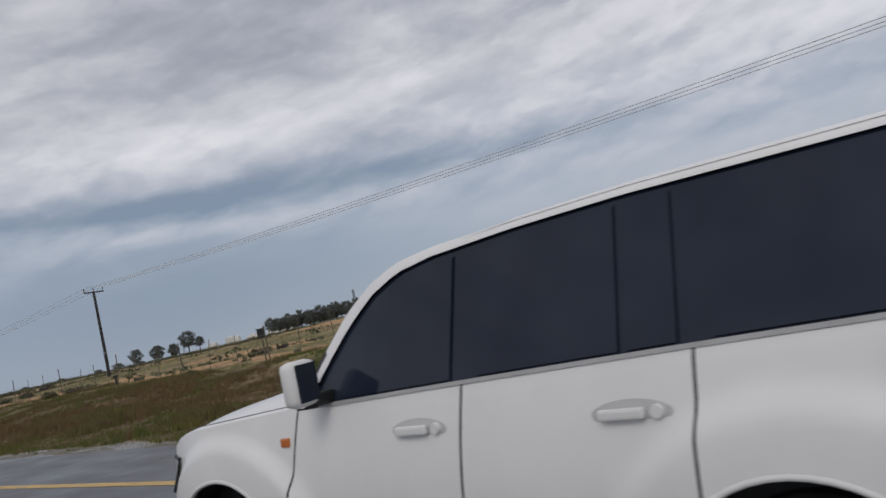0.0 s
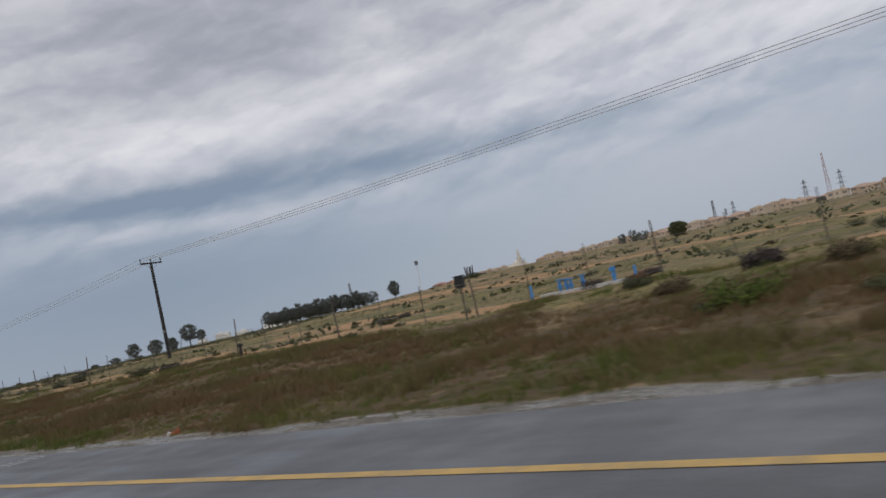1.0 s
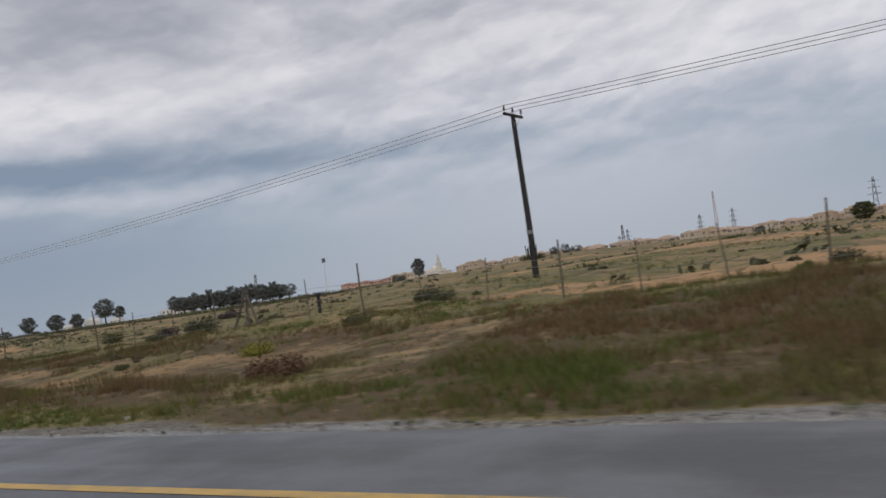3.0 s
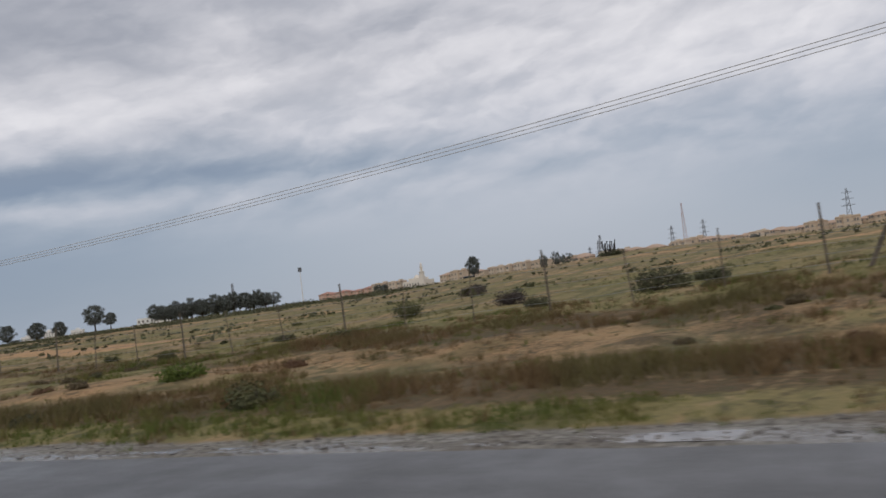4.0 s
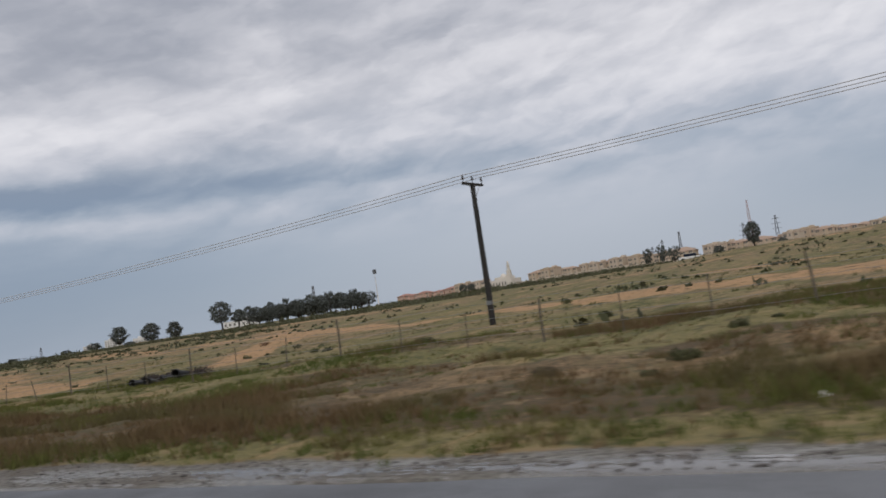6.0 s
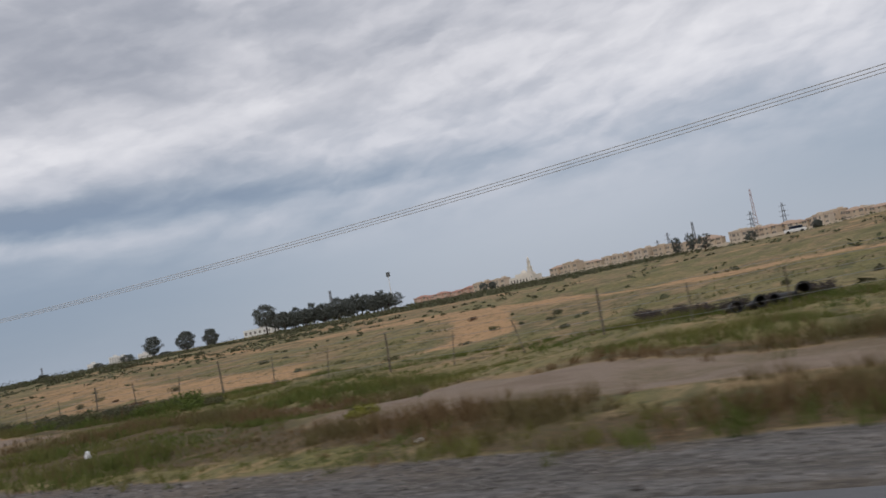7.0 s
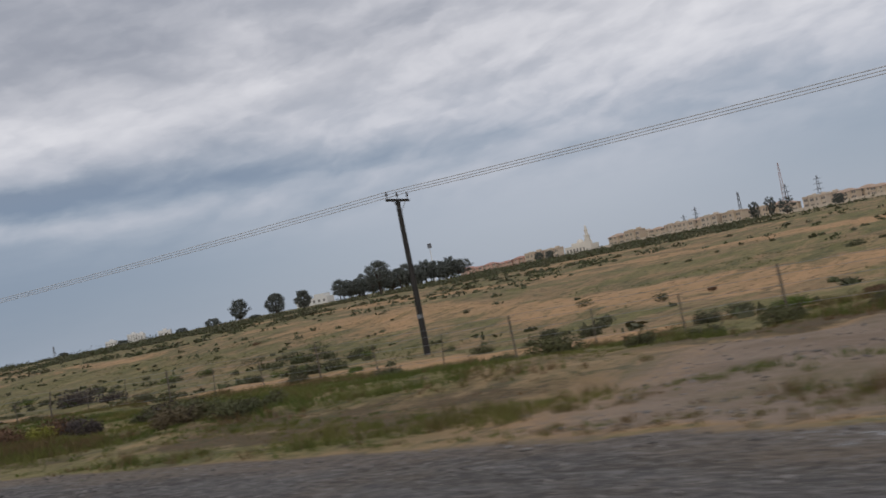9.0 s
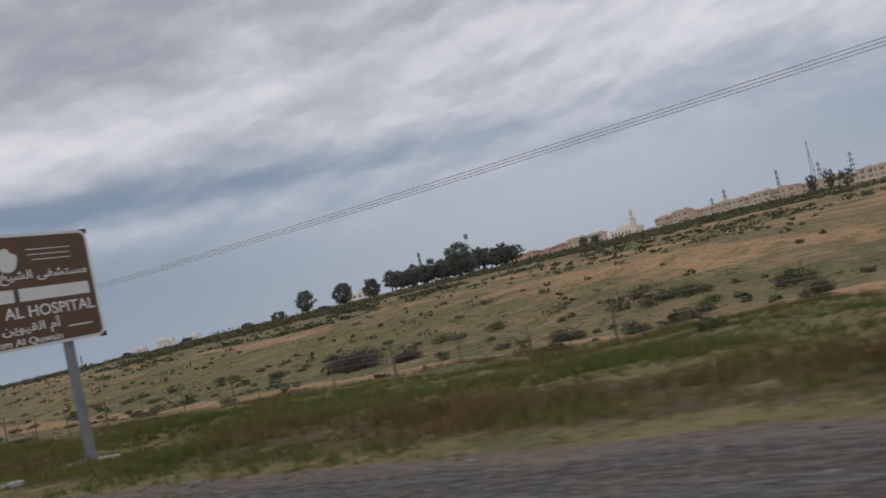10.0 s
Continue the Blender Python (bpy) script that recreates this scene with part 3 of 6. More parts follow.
porcelain = plain("porcelain", (0.035, 0.026, 0.022), (0.055, 0.038, 0.032), 0.5, spec=0.3)
blue_paint = plain("blue_enamel", (0.055, 0.27, 0.62), (0.04, 0.21, 0.52), 0.5)
pale_concrete = plain("pale_concrete", (0.52, 0.52, 0.50), (0.40, 0.40, 0.39), 0.85, relief=0.3)
bark = plain("bark", (0.085, 0.065, 0.05), (0.045, 0.036, 0.03), 0.9, scale=3.0, relief=0.6)
leaf_dark = leafy("dark_leaves", (0.060, 0.064, 0.037), (0.108, 0.108, 0.060))
leaf_olive = leafy("olive_leaves", (0.084, 0.088, 0.042), (0.128, 0.124, 0.058), (0.074, 0.082, 0.041))
leaf_green = leafy("fresh_leaves", (0.070, 0.105, 0.022), (0.125, 0.155, 0.035))
leaf_yellow = leafy("yellow_green_leaves", (0.170, 0.180, 0.030), (0.250, 0.230, 0.045))
leaf_scrub = leafy("scrub_leaves", (0.076, 0.076, 0.045), (0.128, 0.120, 0.068), (0.080, 0.092, 0.044))
# distance haze is put into the colour: paler, greyer leaves for the far trees
leaf_hazed = leafy("hazed_far_leaves", (0.098, 0.108, 0.098), (0.148, 0.158, 0.138))
leaf_brown = leafy("brown_stalks", (0.100, 0.078, 0.046), (0.155, 0.120, 0.070), (0.095, 0.092, 0.048))
leaf_red = leafy("russet_stalks", (0.112, 0.066, 0.042), (0.172, 0.102, 0.060))
twig = leafy("dry_twigs", (0.050, 0.040, 0.038), (0.095, 0.078, 0.072))
grass_green = leafy("green_blades", (0.068, 0.096, 0.021), (0.122, 0.142, 0.034), (0.155, 0.148, 0.044))
grass_brown = leafy("brown_blades", (0.128, 0.082, 0.042), (0.195, 0.130, 0.064), (0.128, 0.108, 0.046))
grass_olive = leafy("olive_blades", (0.125, 0.118, 0.048), (0.180, 0.160, 0.072), (0.100, 0.108, 0.042))

# ---------------- ground, road, marks ----------------
def spread(lo, hi, step, ratio, limit):
    """Even steps from lo to hi, then wider and wider ones out to the limit on both sides."""
    mid = list(np.arange(lo, hi + step * 0.5, step))
    out, d = [], step
    v = mid[-1]
    while v < limit:
        d *= ratio
        v += d
        out.append(min(v, limit))
    low, d = [], step
    v = mid[0]
    while v > -limit:
        d *= ratio
        v -= d
        low.append(max(v, -limit))
    return np.array(low[::-1] + mid + out)


gx = spread(-300.0, 26.0, 0.6, 1.25, 3600.0)
gy = np.concatenate([[-3600, -1500, -600, -200, -60, -20, -15, -14.2, -13.8, -13.4, -6, 0, 3.5], np.arange(4.4, 30, 0.34), np.arange(30, 80, 1.0),
                     np.arange(80, 260, 3.0), np.arange(260, 720, 14.0), [780, 900, 1150, 1600, 2400, 3600]])
X, Y = np.meshgrid(gx, gy)
Z = ground_z(X, Y)
nx, ny = len(gx), len(gy)
idx = np.arange(nx * ny).reshape(ny, nx)
quads = np.stack([idx[:-1, :-1], idx[:-1, 1:], idx[1:, 1:], idx[1:, :-1]], -1).reshape(-1, 4)
ground_mesh = mesh_of("ground", np.stack([X, Y, Z], -1).reshape(-1, 3), quads, soil, True)
att = ground_mesh.attributes.new("cover", "FLOAT_COLOR", "POINT")
cs = cover(X, Y)
att.data.foreach_set("color", np.stack([c.reshape(-1) for c in cs], -1).reshape(-1).astype(np.float32))
ground = tagged(new("ground", ground_mesh), "sandy scrubland with patchy green grass and gravel verge", "ground", kind="structure")

rx = np.concatenate([[-3600, -1200, -500], np.arange(-330, 60, 0.5), [120, 500, 1500, 3600]])
re = edge_y(rx) + 0.10 * (vnoise(rx, rx * 0, 2.2, 51) - 0.5) + 0.07 * (vnoise(rx, rx * 0, 0.6, 52) - 0.5)
cols = [-13.8 + 0 * rx, -6 + 0 * rx, 0 * rx, 0 * rx + 4.2, re - 0.05, re, re]
zs = [-0.02, 0, 0, 0, 0, -0.012, -0.15]
rv = np.stack([np.stack([rx, c, np.full_like(rx, z)], -1) for c, z in zip(cols, zs)], 1).reshape(-1, 3)
k = len(cols)
ri = np.arange(len(rx) * k).reshape(-1, k)
rf = np.stack([ri[:-1, :-1], ri[1:, :-1], ri[1:, 1:], ri[:-1, 1:]], -1).reshape(-1, 4)
tagged(new("road", mesh_of("road", rv, rf, asphalt)), "rain-wet grey asphalt highway with a ragged edge", "road", kind="structure")

lx = np.arange(-330, 90, 0.5)
lw = 0.10 + 0.012 * (vnoise(lx, lx * 0, 0.9, 55) - 0.5)
lv = np.concatenate([np.stack([lx, 4.56 - lw, 0 * lx + 0.005], -1), np.stack([lx, 4.56 + lw, 0 * lx + 0.005], -1)])
n = len(lx)
lf = [(i, i + 1, n + i + 1, n + i) for i in range(n - 1)]
tagged(new("edge_line", mesh_of("edge_line", lv, lf, yellow)), "worn yellow painted edge line on wet asphalt", "road marking", kind="structure")

# raised yellow bar across the shoulder, in cast pieces
bar = thing("rumble_bar", "raised yellow bar laid across the asphalt shoulder", "road bar", at=(-82.62, 5.9, 0.0), turn=-4)
for j in range(4):
    bm = bmesh.new()
    y0 = -1.10 + j * 0.535
    prof = [(-0.19, 0.0), (-0.15, 0.028), (-0.07, 0.042), (0.07, 0.042), (0.15, 0.028), (0.19, 0.0)]
    ends = []
    for yy, sc in ((y0, 0.94), (y0 + 0.02, 1.0), (y0 + 0.51, 1.0), (y0 + 0.528, 0.94)):
        ends.append([bm.verts.new((p * sc, yy, max(0.001, q * sc))) for p, q in prof])
    for a, b in zip(ends, ends[1:]):
        for i in range(len(prof) - 1):
            bm.faces.new((a[i], a[i + 1], b[i + 1], b[i]))
    bm.faces.new(ends[0])
    bm.faces.new(ends[-1][::-1])
    part("bar_piece", bm, yellow_deep, bar)


def puddle(x, y, rx_, ry_, seed):
    """A ragged level sheet of water on the shoulder."""
    r = np.random.default_rng(seed)
    n = 120
    a = np.linspace(0, 2 * math.pi, n, endpoint=False)
    w = 1 + 0.10 * np.sin(a * 3 + r.random() * 6) + 0.09 * np.sin(a * 5 + r.random() * 6) + 0.08 * np.sin(a * 11 + r.random() * 6) + 0.04 * np.sin(a * 23 + r.random() * 6)
    vs, fs = [], []
    for k in (0.02, 0.35, 0.7, 1.0):
        px_, py_ = x + rx_ * k * w * np.cos(a), y + ry_ * k * w * np.sin(a)
        pz = np.full(n, -0.008)
        vs += list(zip(px_.tolist(), py_.tolist(), pz.tolist()))
    for q in range(3):
        for i in range(n):
            j = (i + 1) % n
            fs.append((q * n + i, q * n + j, (q + 1) * n + j, (q + 1) * n + i))
    me = mesh_of("puddle", vs, fs, water)
    tagged(new("puddle", me), "shallow muddy rain puddle on the gravel verge", "puddle", "rain puddles", "structure")


for q, (a, b, c, d) in enumerate([(-150.6, 6.95, 1.4, 0.22), (-70, 7.65, 9.0, 0.22), (-83.5, 8.15, 4.5, 0.16), (-92, 7.60, 8, 0.20), (-108, 7.62, 9.5, 0.26), (-40, 7.6, 7, 0.10)]):
    puddle(a, b, c, d, q + 5)


# ---------------- plants ----------------
def leaf_cloud(centres, radii, counts, size, r, shell=0.55, droop=0.0):
    """Many small leaf quads filling ellipsoids, thicker toward the outside."""
    vs, fs, base = [], [], 0
    for c, rad, cnt in zip(np.asarray(centres, float), np.asarray(radii, float), counts):
        d = r.normal(size=(cnt, 3))
        d /= np.linalg.norm(d, axis=1)[:, None]
        k = shell + (1 - shell) * r.random((cnt, 1)) ** 0.7
        p = c + d * rad * k * (0.85 + 0.3 * r.random((cnt, 1)))
        u = r.normal(size=(cnt, 3))
        u /= np.linalg.norm(u, axis=1)[:, None]
        w = np.cross(u, d + 0.3 * r.normal(size=(cnt, 3)))
        w /= np.linalg.norm(w, axis=1)[:, None] + 1e-9
        s = size * (0.6 + 0.8 * r.random((cnt, 1)))
        q = np.stack([p - u * s, p + w * s * 0.55, p + u * s, p - w * s * 0.55], 1)
        vs.append(q.reshape(-1, 3))
        f = np.arange(cnt * 4).reshape(-1, 4) + base
        fs.append(f)
        base += cnt * 4
    return np.concatenate(vs), np.concatenate(fs)


def tuft_mesh(name, px_, py_, height, blades, mat, r, width=0.009, lean=0.6):
    """Upright blades in tufts standing on the ground."""
    n = len(px_)
    pz = ground_z(px_, py_) - 0.02
    off = r.normal(scale=0.07, size=(n, blades, 2)) * (0.6 + height[:, None, None])
    bx, by = px_[:, None] + off[..., 0], py_[:, None] + off[..., 1]
    h = height[:, None] * (0.55 + 0.6 * r.random((n, blades)))
    a = r.random((n, blades)) * 2 * math.pi
    w = width * (0.7 + 0.6 * r.random((n, blades)))
    lx_, ly_ = r.normal(scale=lean, size=(2, n, blades)) * h * 0.6
    z0 = np.repeat(pz[:, None], blades, 1)
    v0 = np.stack([bx - np.cos(a) * w, by - np.sin(a) * w, z0], -1)
    v1 = np.stack([bx + np.cos(a) * w, by + np.sin(a) * w, z0], -1)
    v2 = np.stack([bx + lx_, by + ly_, z0 + h], -1)
    v = np.stack([v0, v1, v2], 2).reshape(-1, 3)
    return mesh_of(name, v, np.arange(len(v)).reshape(-1, 3), mat)


FAR_SHRUBS = {}


def bush_at(x, y, width, kind, r):
    mats = {"green": (leaf_green, "fresh green low shrub on sandy ground"), "yellow": (leaf_yellow, "yellow-green leafy shrub on the verge"),
            "dark": (leaf_dark, "dark green desert shrub on sandy ground"), "olive": (leaf_olive, "dull olive scrub bush among dry grass"),
            "red": (leaf_red, "russet dry bush on the grassy verge"), "brown": (leaf_brown, "low brown dry bush on the verge"), "twig": (twig, "heap of bare grey brown twigs")}
    mat, label = mats[kind]
    h = width * (0.30 + 0.12 * r.random())
    if kind != "twig" and (y > 33 or x < -232):
        cs_ = [(x + r.normal() * width * 0.22, y + r.normal() * width * 0.22, gz(x, y) + h * 0.35) for i in range(4)]
        FAR_SHRUBS.setdefault(mat.name, []).append(leaf_cloud(cs_, [(width * 0.30, width * 0.30, h * 0.55)] * 4, [90] * 4, 0.02 + width * 0.022, r, 0.3))
        return None
    ob = thing("bush", label, "bush", "scrub bushes", (x, y, gz(x, y) - 0.05), r.random() * 360)
    nb = 6
    cs_, rs_ = [], []
    for i in range(nb):
        a, d = i * 2.4 + r.random(), width * 0.30 * r.random() ** 0.5
        k = 0.55 + 0.45 * r.random()
        cs_.append((math.cos(a) * d, math.sin(a) * d, h * 0.45 * k))
        rs_.append((width * 0.27 * k, width * 0.27 * k, h * 0.62 * k))
    v, f = leaf_cloud(cs_, rs_, [300] * nb, 0.015 + width * 0.013, r, 0.35)
    v[:, 2] = np.maximum(v[:, 2], 0.0)
    part("foliage", mesh_of("foliage", v, f, mat), None, ob)
    bm = bmesh.new()
    for i in range(7):
        a = i * 0.9 + r.random()
        add_rod(bm, (0, 0, 0), (math.cos(a) * width * 0.33, math.sin(a) * width * 0.33, h * (0.5 + 0.5 * r.random())), 0.02, 0.006, 5)
    part("stem", bm, bark, ob)
    return ob


rb = np.random.default_rng(5)
BUSHES = [(-6.3, 14.8, 2.4, "green"), (-43.3, 24.5, 1.7, "dark"), (-40.0, 23.6, 1.5, "dark"), (-48.9, 26.1, 1.5, "dark"), (-63.3, 27.0, 1.8, "dark"),
          (-81.0, 27.5, 1.7, "dark"), (-75.1, 30.0, 2.0, "dark"), (-66.0, 29.9, 2.4, "dark"), (-63.1, 16.5, 1.6, "yellow"), (-58.3, 12.4, 2.2, "red"),
          (-76.2, 26.1, 3.2, "dark"), (-79.0, 10.6, 1.9, "olive"), (-87.9, 30.3, 2.4, "olive"), (-84.6, 10.1, 0.9, "dark"), (-85.3, 15.0, 1.9, "green"),
          (-108.2, 17.9, 2.0, "yellow"), (-111.7, 18.9, 1.1, "green"), (-137.6, 11.1, 1.7, "yellow"), (-148.8, 11.7, 0.85, "yellow"),
          (-179.2, 20.2, 1.6, "green"), (-192.7, 35.4, 1.2, "dark"), (-211.0, 13.4, 1.9, "red"), (-209.6, 14.4, 2.2, "red"), (-207.6, 15.8, 1.6, "olive"), (-206.2, 15.2, 1.6, "olive"), (-203.6, 13.9, 1.8, "olive"), (-202.0, 14.4, 1.6, "olive"), (-212.6, 16.4, 1.4, "olive")]
for x, y, w_, kind_ in BUSHES:
    bush_at(x, y, w_ * 0.8, kind_, rb)
# more of them, thrown by chance along the fence and in the field
for i in range(70):
    x = rb.uniform(-285, 10)
    y = rb.choice([rb.uniform(18.5, 26), rb.uniform(24, 60), rb.uniform(11, 18)], p=[0.45, 0.35, 0.2])
    if y < 19 and -215 < x < -135:
        continue
    bush_at(x, y, rb.uniform(0.5, 1.3), rb.choice(["dark", "olive", "green", "olive", "red"], p=[0.36, 0.3, 0.1, 0.16, 0.08]), rb)
# leafy hedge that lines the track behind the gravel
for i in range(22):
    x = -163 - i * 1.9 - rb.random()
    bush_at(x, 19.6 + rb.uniform(-0.4, 1.4), rb.uniform(0.7, 1.7), rb.choice(["green", "dark", "olive"], p=[0.2, 0.4, 0.4]), rb)
rh = np.random.default_rng(41)
for i in range(16):
    bush_at(-160.5 - i * 0.95 - rh.random() * 0.6, 18.9 + rh.uniform(-0.3, 1.3), rh.uniform(0.9, 1.7), rh.choice(["green", "dark", "olive"], p=[0.45, 0.3, 0.25]), rh)
for dx_, dy_, w_ in ((0, 0, 1.9), (-1.4, 0.5, 1.5), (1.3, 0.7, 1.3)):
    bush_at(-178.3 + dx_, 19.9 + dy_, w_, "green", rh)
# dark low shrubs that gather on the bank beyond the fence
for i in range(34):
    t = rb.random()
    x = -176 - 90 * t + rb.normal() * 1.5
    bush_at(x, 27.5 + 11 * t + rb.normal() * 2.2, rb.uniform(0.5, 1.5) * (1.5 if rb.random() < 0.15 else 1), rb.choice(["green", "dark", "olive"], p=[0.15, 0.6, 0.25]), rb)
for i in range(16):
    bush_at(rb.uniform(-250, -160), rb.uniform(36, 62), rb.uniform(0.5, 1.3), rb.choice(["dark", "olive", "red"], p=[0.6, 0.25, 0.15]), rb)
for i in range(30):
    t = rb.random()
    bush_at(-246 - 70 * t, 33 + 10 * t + rb.normal() * 4.0, rb.uniform(0.6, 1.6), rb.choice(["dark", "olive", "green"], p=[0.6, 0.28, 0.12]), rb)
rk = np.random.default_rng(52)
SCRUB_BAND = [(-212, 30), (-223, 43), (-234, 47), (-248, 46), (-263, 46), (-284, 47)]
for i in range(56):
    k_ = rk.integers(0, 5)
    t = rk.random()
    (ax, ay), (bx, by) = SCRUB_BAND[k_], SCRUB_BAND[k_ + 1]
    bush_at(ax + (bx - ax) * t, ay + (by - ay) * t + rk.normal() * 1.7, rk.uniform(0.7, 1.9), rk.choice(["dark", "olive", "green"], p=[0.45, 0.4, 0.15]), rk)
# weeds on the gravel and on the open verge
WEEDS = [(-188.4, 10.3), (-186.4, 9.6), (-184.7, 8.9), (-184.8, 10.2), (-184.0, 10.4), (-183.9, 11.4), (-181.8, 10.2), (-181.3, 10.4), (-179.7, 10.5),
         (-179.1, 10.2), (-177.8, 11.7), (-177.7, 9.9), (-178.2, 9.4), (-179.1, 8.9), (-178.2, 8.3), (-179.0, 6.8), (-183.1, 11.7),
         (-121.1, 16.1), (-132.3, 22.1), (-120.2, 18.0), (-125.1, 27.0), (-115.2, 16.0), (-113.7, 18.1), (-110.4, 13.1), (-111.3, 17.3), (-111.6, 22.5),
         (-109.3, 18.3), (-109.3, 14.3), (-108.1, 14.2), (-106.7, 13.6), (-120.9, 11.9), (-118.2, 11.8), (-114.8, 13.8)]
for i in range(40):
    bush_at(rk.uniform(-134, -68), rk.uniform(12.5, 21.5), rk.uniform(0.35, 0.8), rk.choice(["olive", "brown", "red"], p=[0.3, 0.55, 0.15]), rk)
for x, y, w_, kind_ in ((-33.8, 32.4, 1.5, "twig"), (-34.9, 35.0, 1.2, "twig"), (-42.1, 28.1, 1.0, "dark"), (-42.0, 23.4, 1.3, "twig"), (-90.9, 42.1, 2.4, "twig"),
                        (-83.1, 30.1, 1.6, "twig"), (-84.1, 32.6, 1.3, "twig"), (-75.6, 30.5, 1.1, "dark"), (-19.7, 31.5, 1.2, "twig"), (-17.5, 32.8, 1.4, "twig"),
                        (-11.4, 20.1, 1.1, "dark"), (-7.8, 19.6, 1.5, "twig"), (-5.1, 17.3, 1.3, "brown"), (-9.4, 18.0, 1.2, "brown"), (0.7, 17.8, 1.5, "olive")):
    bush_at(x, y, w_, kind_, rk)
for x, y, w_, kind_ in ((-205.0, 14.6, 1.4, "olive"), (-202.8, 12.7, 1.4, "brown"), (-201.4, 12.9, 1.4, "olive"), (-209.2, 12.6, 1.5, "red"), (-208.2, 14.2, 1.4, "twig"),
                        (-207.2, 15.9, 1.3, "twig"), (-208.9, 13.5, 1.1, "yellow"), (-211.8, 12.6, 1.6, "red"), (-210.6, 12.2, 1.2, "dark")):
    bush_at(x, y, w_, kind_, rk)
# the big heap of dead branches
for dx_, dy_, w_ in ((0, 0, 4.2), (-2.6, 0.8, 3.2), (2.6, 0.6, 2.6)):
    bush_at(-243.8 + dx_, 39.0 + dy_, w_, "twig", rb)
# grey brushwood heaped behind the fence
for x, y, w_ in ((-149.2, 28.4, 1.5), (-148.3, 26.8, 1.1), (-147.2, 25.2, 1.2), (-146.4, 24.6, 1.0), (-145.4, 24.4, 1.2), (-144.4, 24.6, 1.1), (-143.2, 24.6, 1.2)):
    bush_at(x, y, w_, "twig", rb)

for mat_name, clouds in FAR_SHRUBS.items():
    vs, fs, base = [], [], 0
    for v, f in clouds:
        vs.append(v)
        fs.append(f + base)
        base += len(v)
    tagged(new("shrubs", mesh_of("shrubs", np.concatenate(vs), np.concatenate(fs), bpy.data.materials[mat_name])), "low desert shrubs strewn over the sandy field", "shrubs", kind="stuff")


# grasses
def scatter(n, x0, x1, y0, y1, r):
    return r.uniform(x0, x1, n), r.uniform(y0, y1, n)


rg = np.random.default_rng(8)
gxs, gys = scatter(195000, -285, 22, 7.5, 27.0, rg)
sand_, green_, gravel_, dry_ = cover(gxs, gys)
patch, clump = fbm(gxs, gys, 5.5, 61), fbm(gxs, gys * 1.6, 2.2, 64)
belt, belt2, wild, lush = belts(gxs, gys)
verge = (1 - smooth(gys + (patch - 0.5) * 2, 9.4, 10.4)) * (1 - smooth(-gxs, 171, 176) * (1 - smooth(-gxs, 197, 206)))
hedge = smooth(-gxs, 154, 162) * (1 - smooth(-gxs, 192, 200)) * np.exp(-((gys - 19.0 - (patch - 0.5) * 2) / 1.1) ** 2)
edge = dense_verge(gxs, gys)
verge = verge * (1 - 0.85 * edge)
on_path = path_at(gxs, gys, 0)
stray = smooth(-gxs, 164, 170) * (1 - smooth(-gxs, 201, 208)) * smooth(gys, 8.0, 8.8) * (1 - smooth(gys, 11.4, 13.0)) * smooth(fbm(gxs, gys * 1.8, 1.5, 65), 0.53, 0.60)
growth = np.maximum.reduce([belt, 0.9 * belt2, wild, hedge, lush, 0.95 * verge, 0.4 * green_ * np.maximum(verge, smooth(gys, 11, 12.5)), 0.3 * dry_, 0.8 * smooth(clump, 0.54, 0.64) * (1 - 0.8 * sand_)])
bare_ = np.maximum(gravel_, on_path)
growth = growth * (1 - 0.98 * bare_) * (1 - 0.9 * sand_) * (np.interp(gxs, [-55, -42], [0.25, 0.55]) + np.interp(gxs, [-55, -42], [0.75, 0.45]) * np.maximum(smooth(clump, 0.36, 0.56), np.maximum(0.6 * smooth(gxs, -46, -38) + 0.6 * smooth(-gxs, 146, 151) * (1 - smooth(-gxs, 161, 166)), 0.75 * lush))) * (1 - edge) + stray * 0.8
growth = np.maximum(growth, 0.95 * edge)
keep = rg.random(len(gxs)) < np.clip(growth, 0, 1)
gxs, gys, dry_, green_, patch, clump, belt, belt2, wild, hedge, lush, verge, stray, edge = [q[keep] for q in (gxs, gys, dry_, green_, patch, clump, belt, belt2, wild, hedge, lush, verge, stray, edge)]
mixed = fbm(gxs, gys * 1.5, 4.0, 69)
russet = smooth(-gxs, 124, 132) * (1 - smooth(-gxs, 147, 152)) * smooth(gys + (mixed - 0.5) * 3, 8.6, 9.2) * (1 - smooth(gys, 11.8, 13.0))
fresh = smooth(-gxs + (mixed - 0.5) * 6, 149, 152) * (1 - smooth(-gxs, 160, 164)) * smooth(gys, 9.4, 10.2) * (1 - smooth(gys + (mixed - 0.5) * 4, 12.6, 14.0))
is_green = rg.random(len(gxs)) < np.clip(0.08 + np.interp(gxs, [-140, -125, -92, -72, -45], [0.6, 0.38, 0.60, 0.75, 0.42]) * verge + 0.35 * (green_ - dry_) + 0.6 * hedge + 0.25 * stray + 0.8 * lush * smooth(gys, 10.5, 13.5) + 0.15 * smooth(gxs, -76, -68) * (1 - smooth(gxs, -52, -44)) + 0.7 * smooth(mixed, 0.50, 0.62) * (1 - 0.6 * edge) + 0.25 * smooth(-gxs, 146, 151) * (1 - smooth(-gxs, 161, 166)) - 0.75 * russet + 0.8 * fresh + 0.7 * smooth(-gxs, 126, 136) * (1 - smooth(-gxs, 160, 166)) * smooth(gys, 15.0, 16.2), 0.04, 0.95)
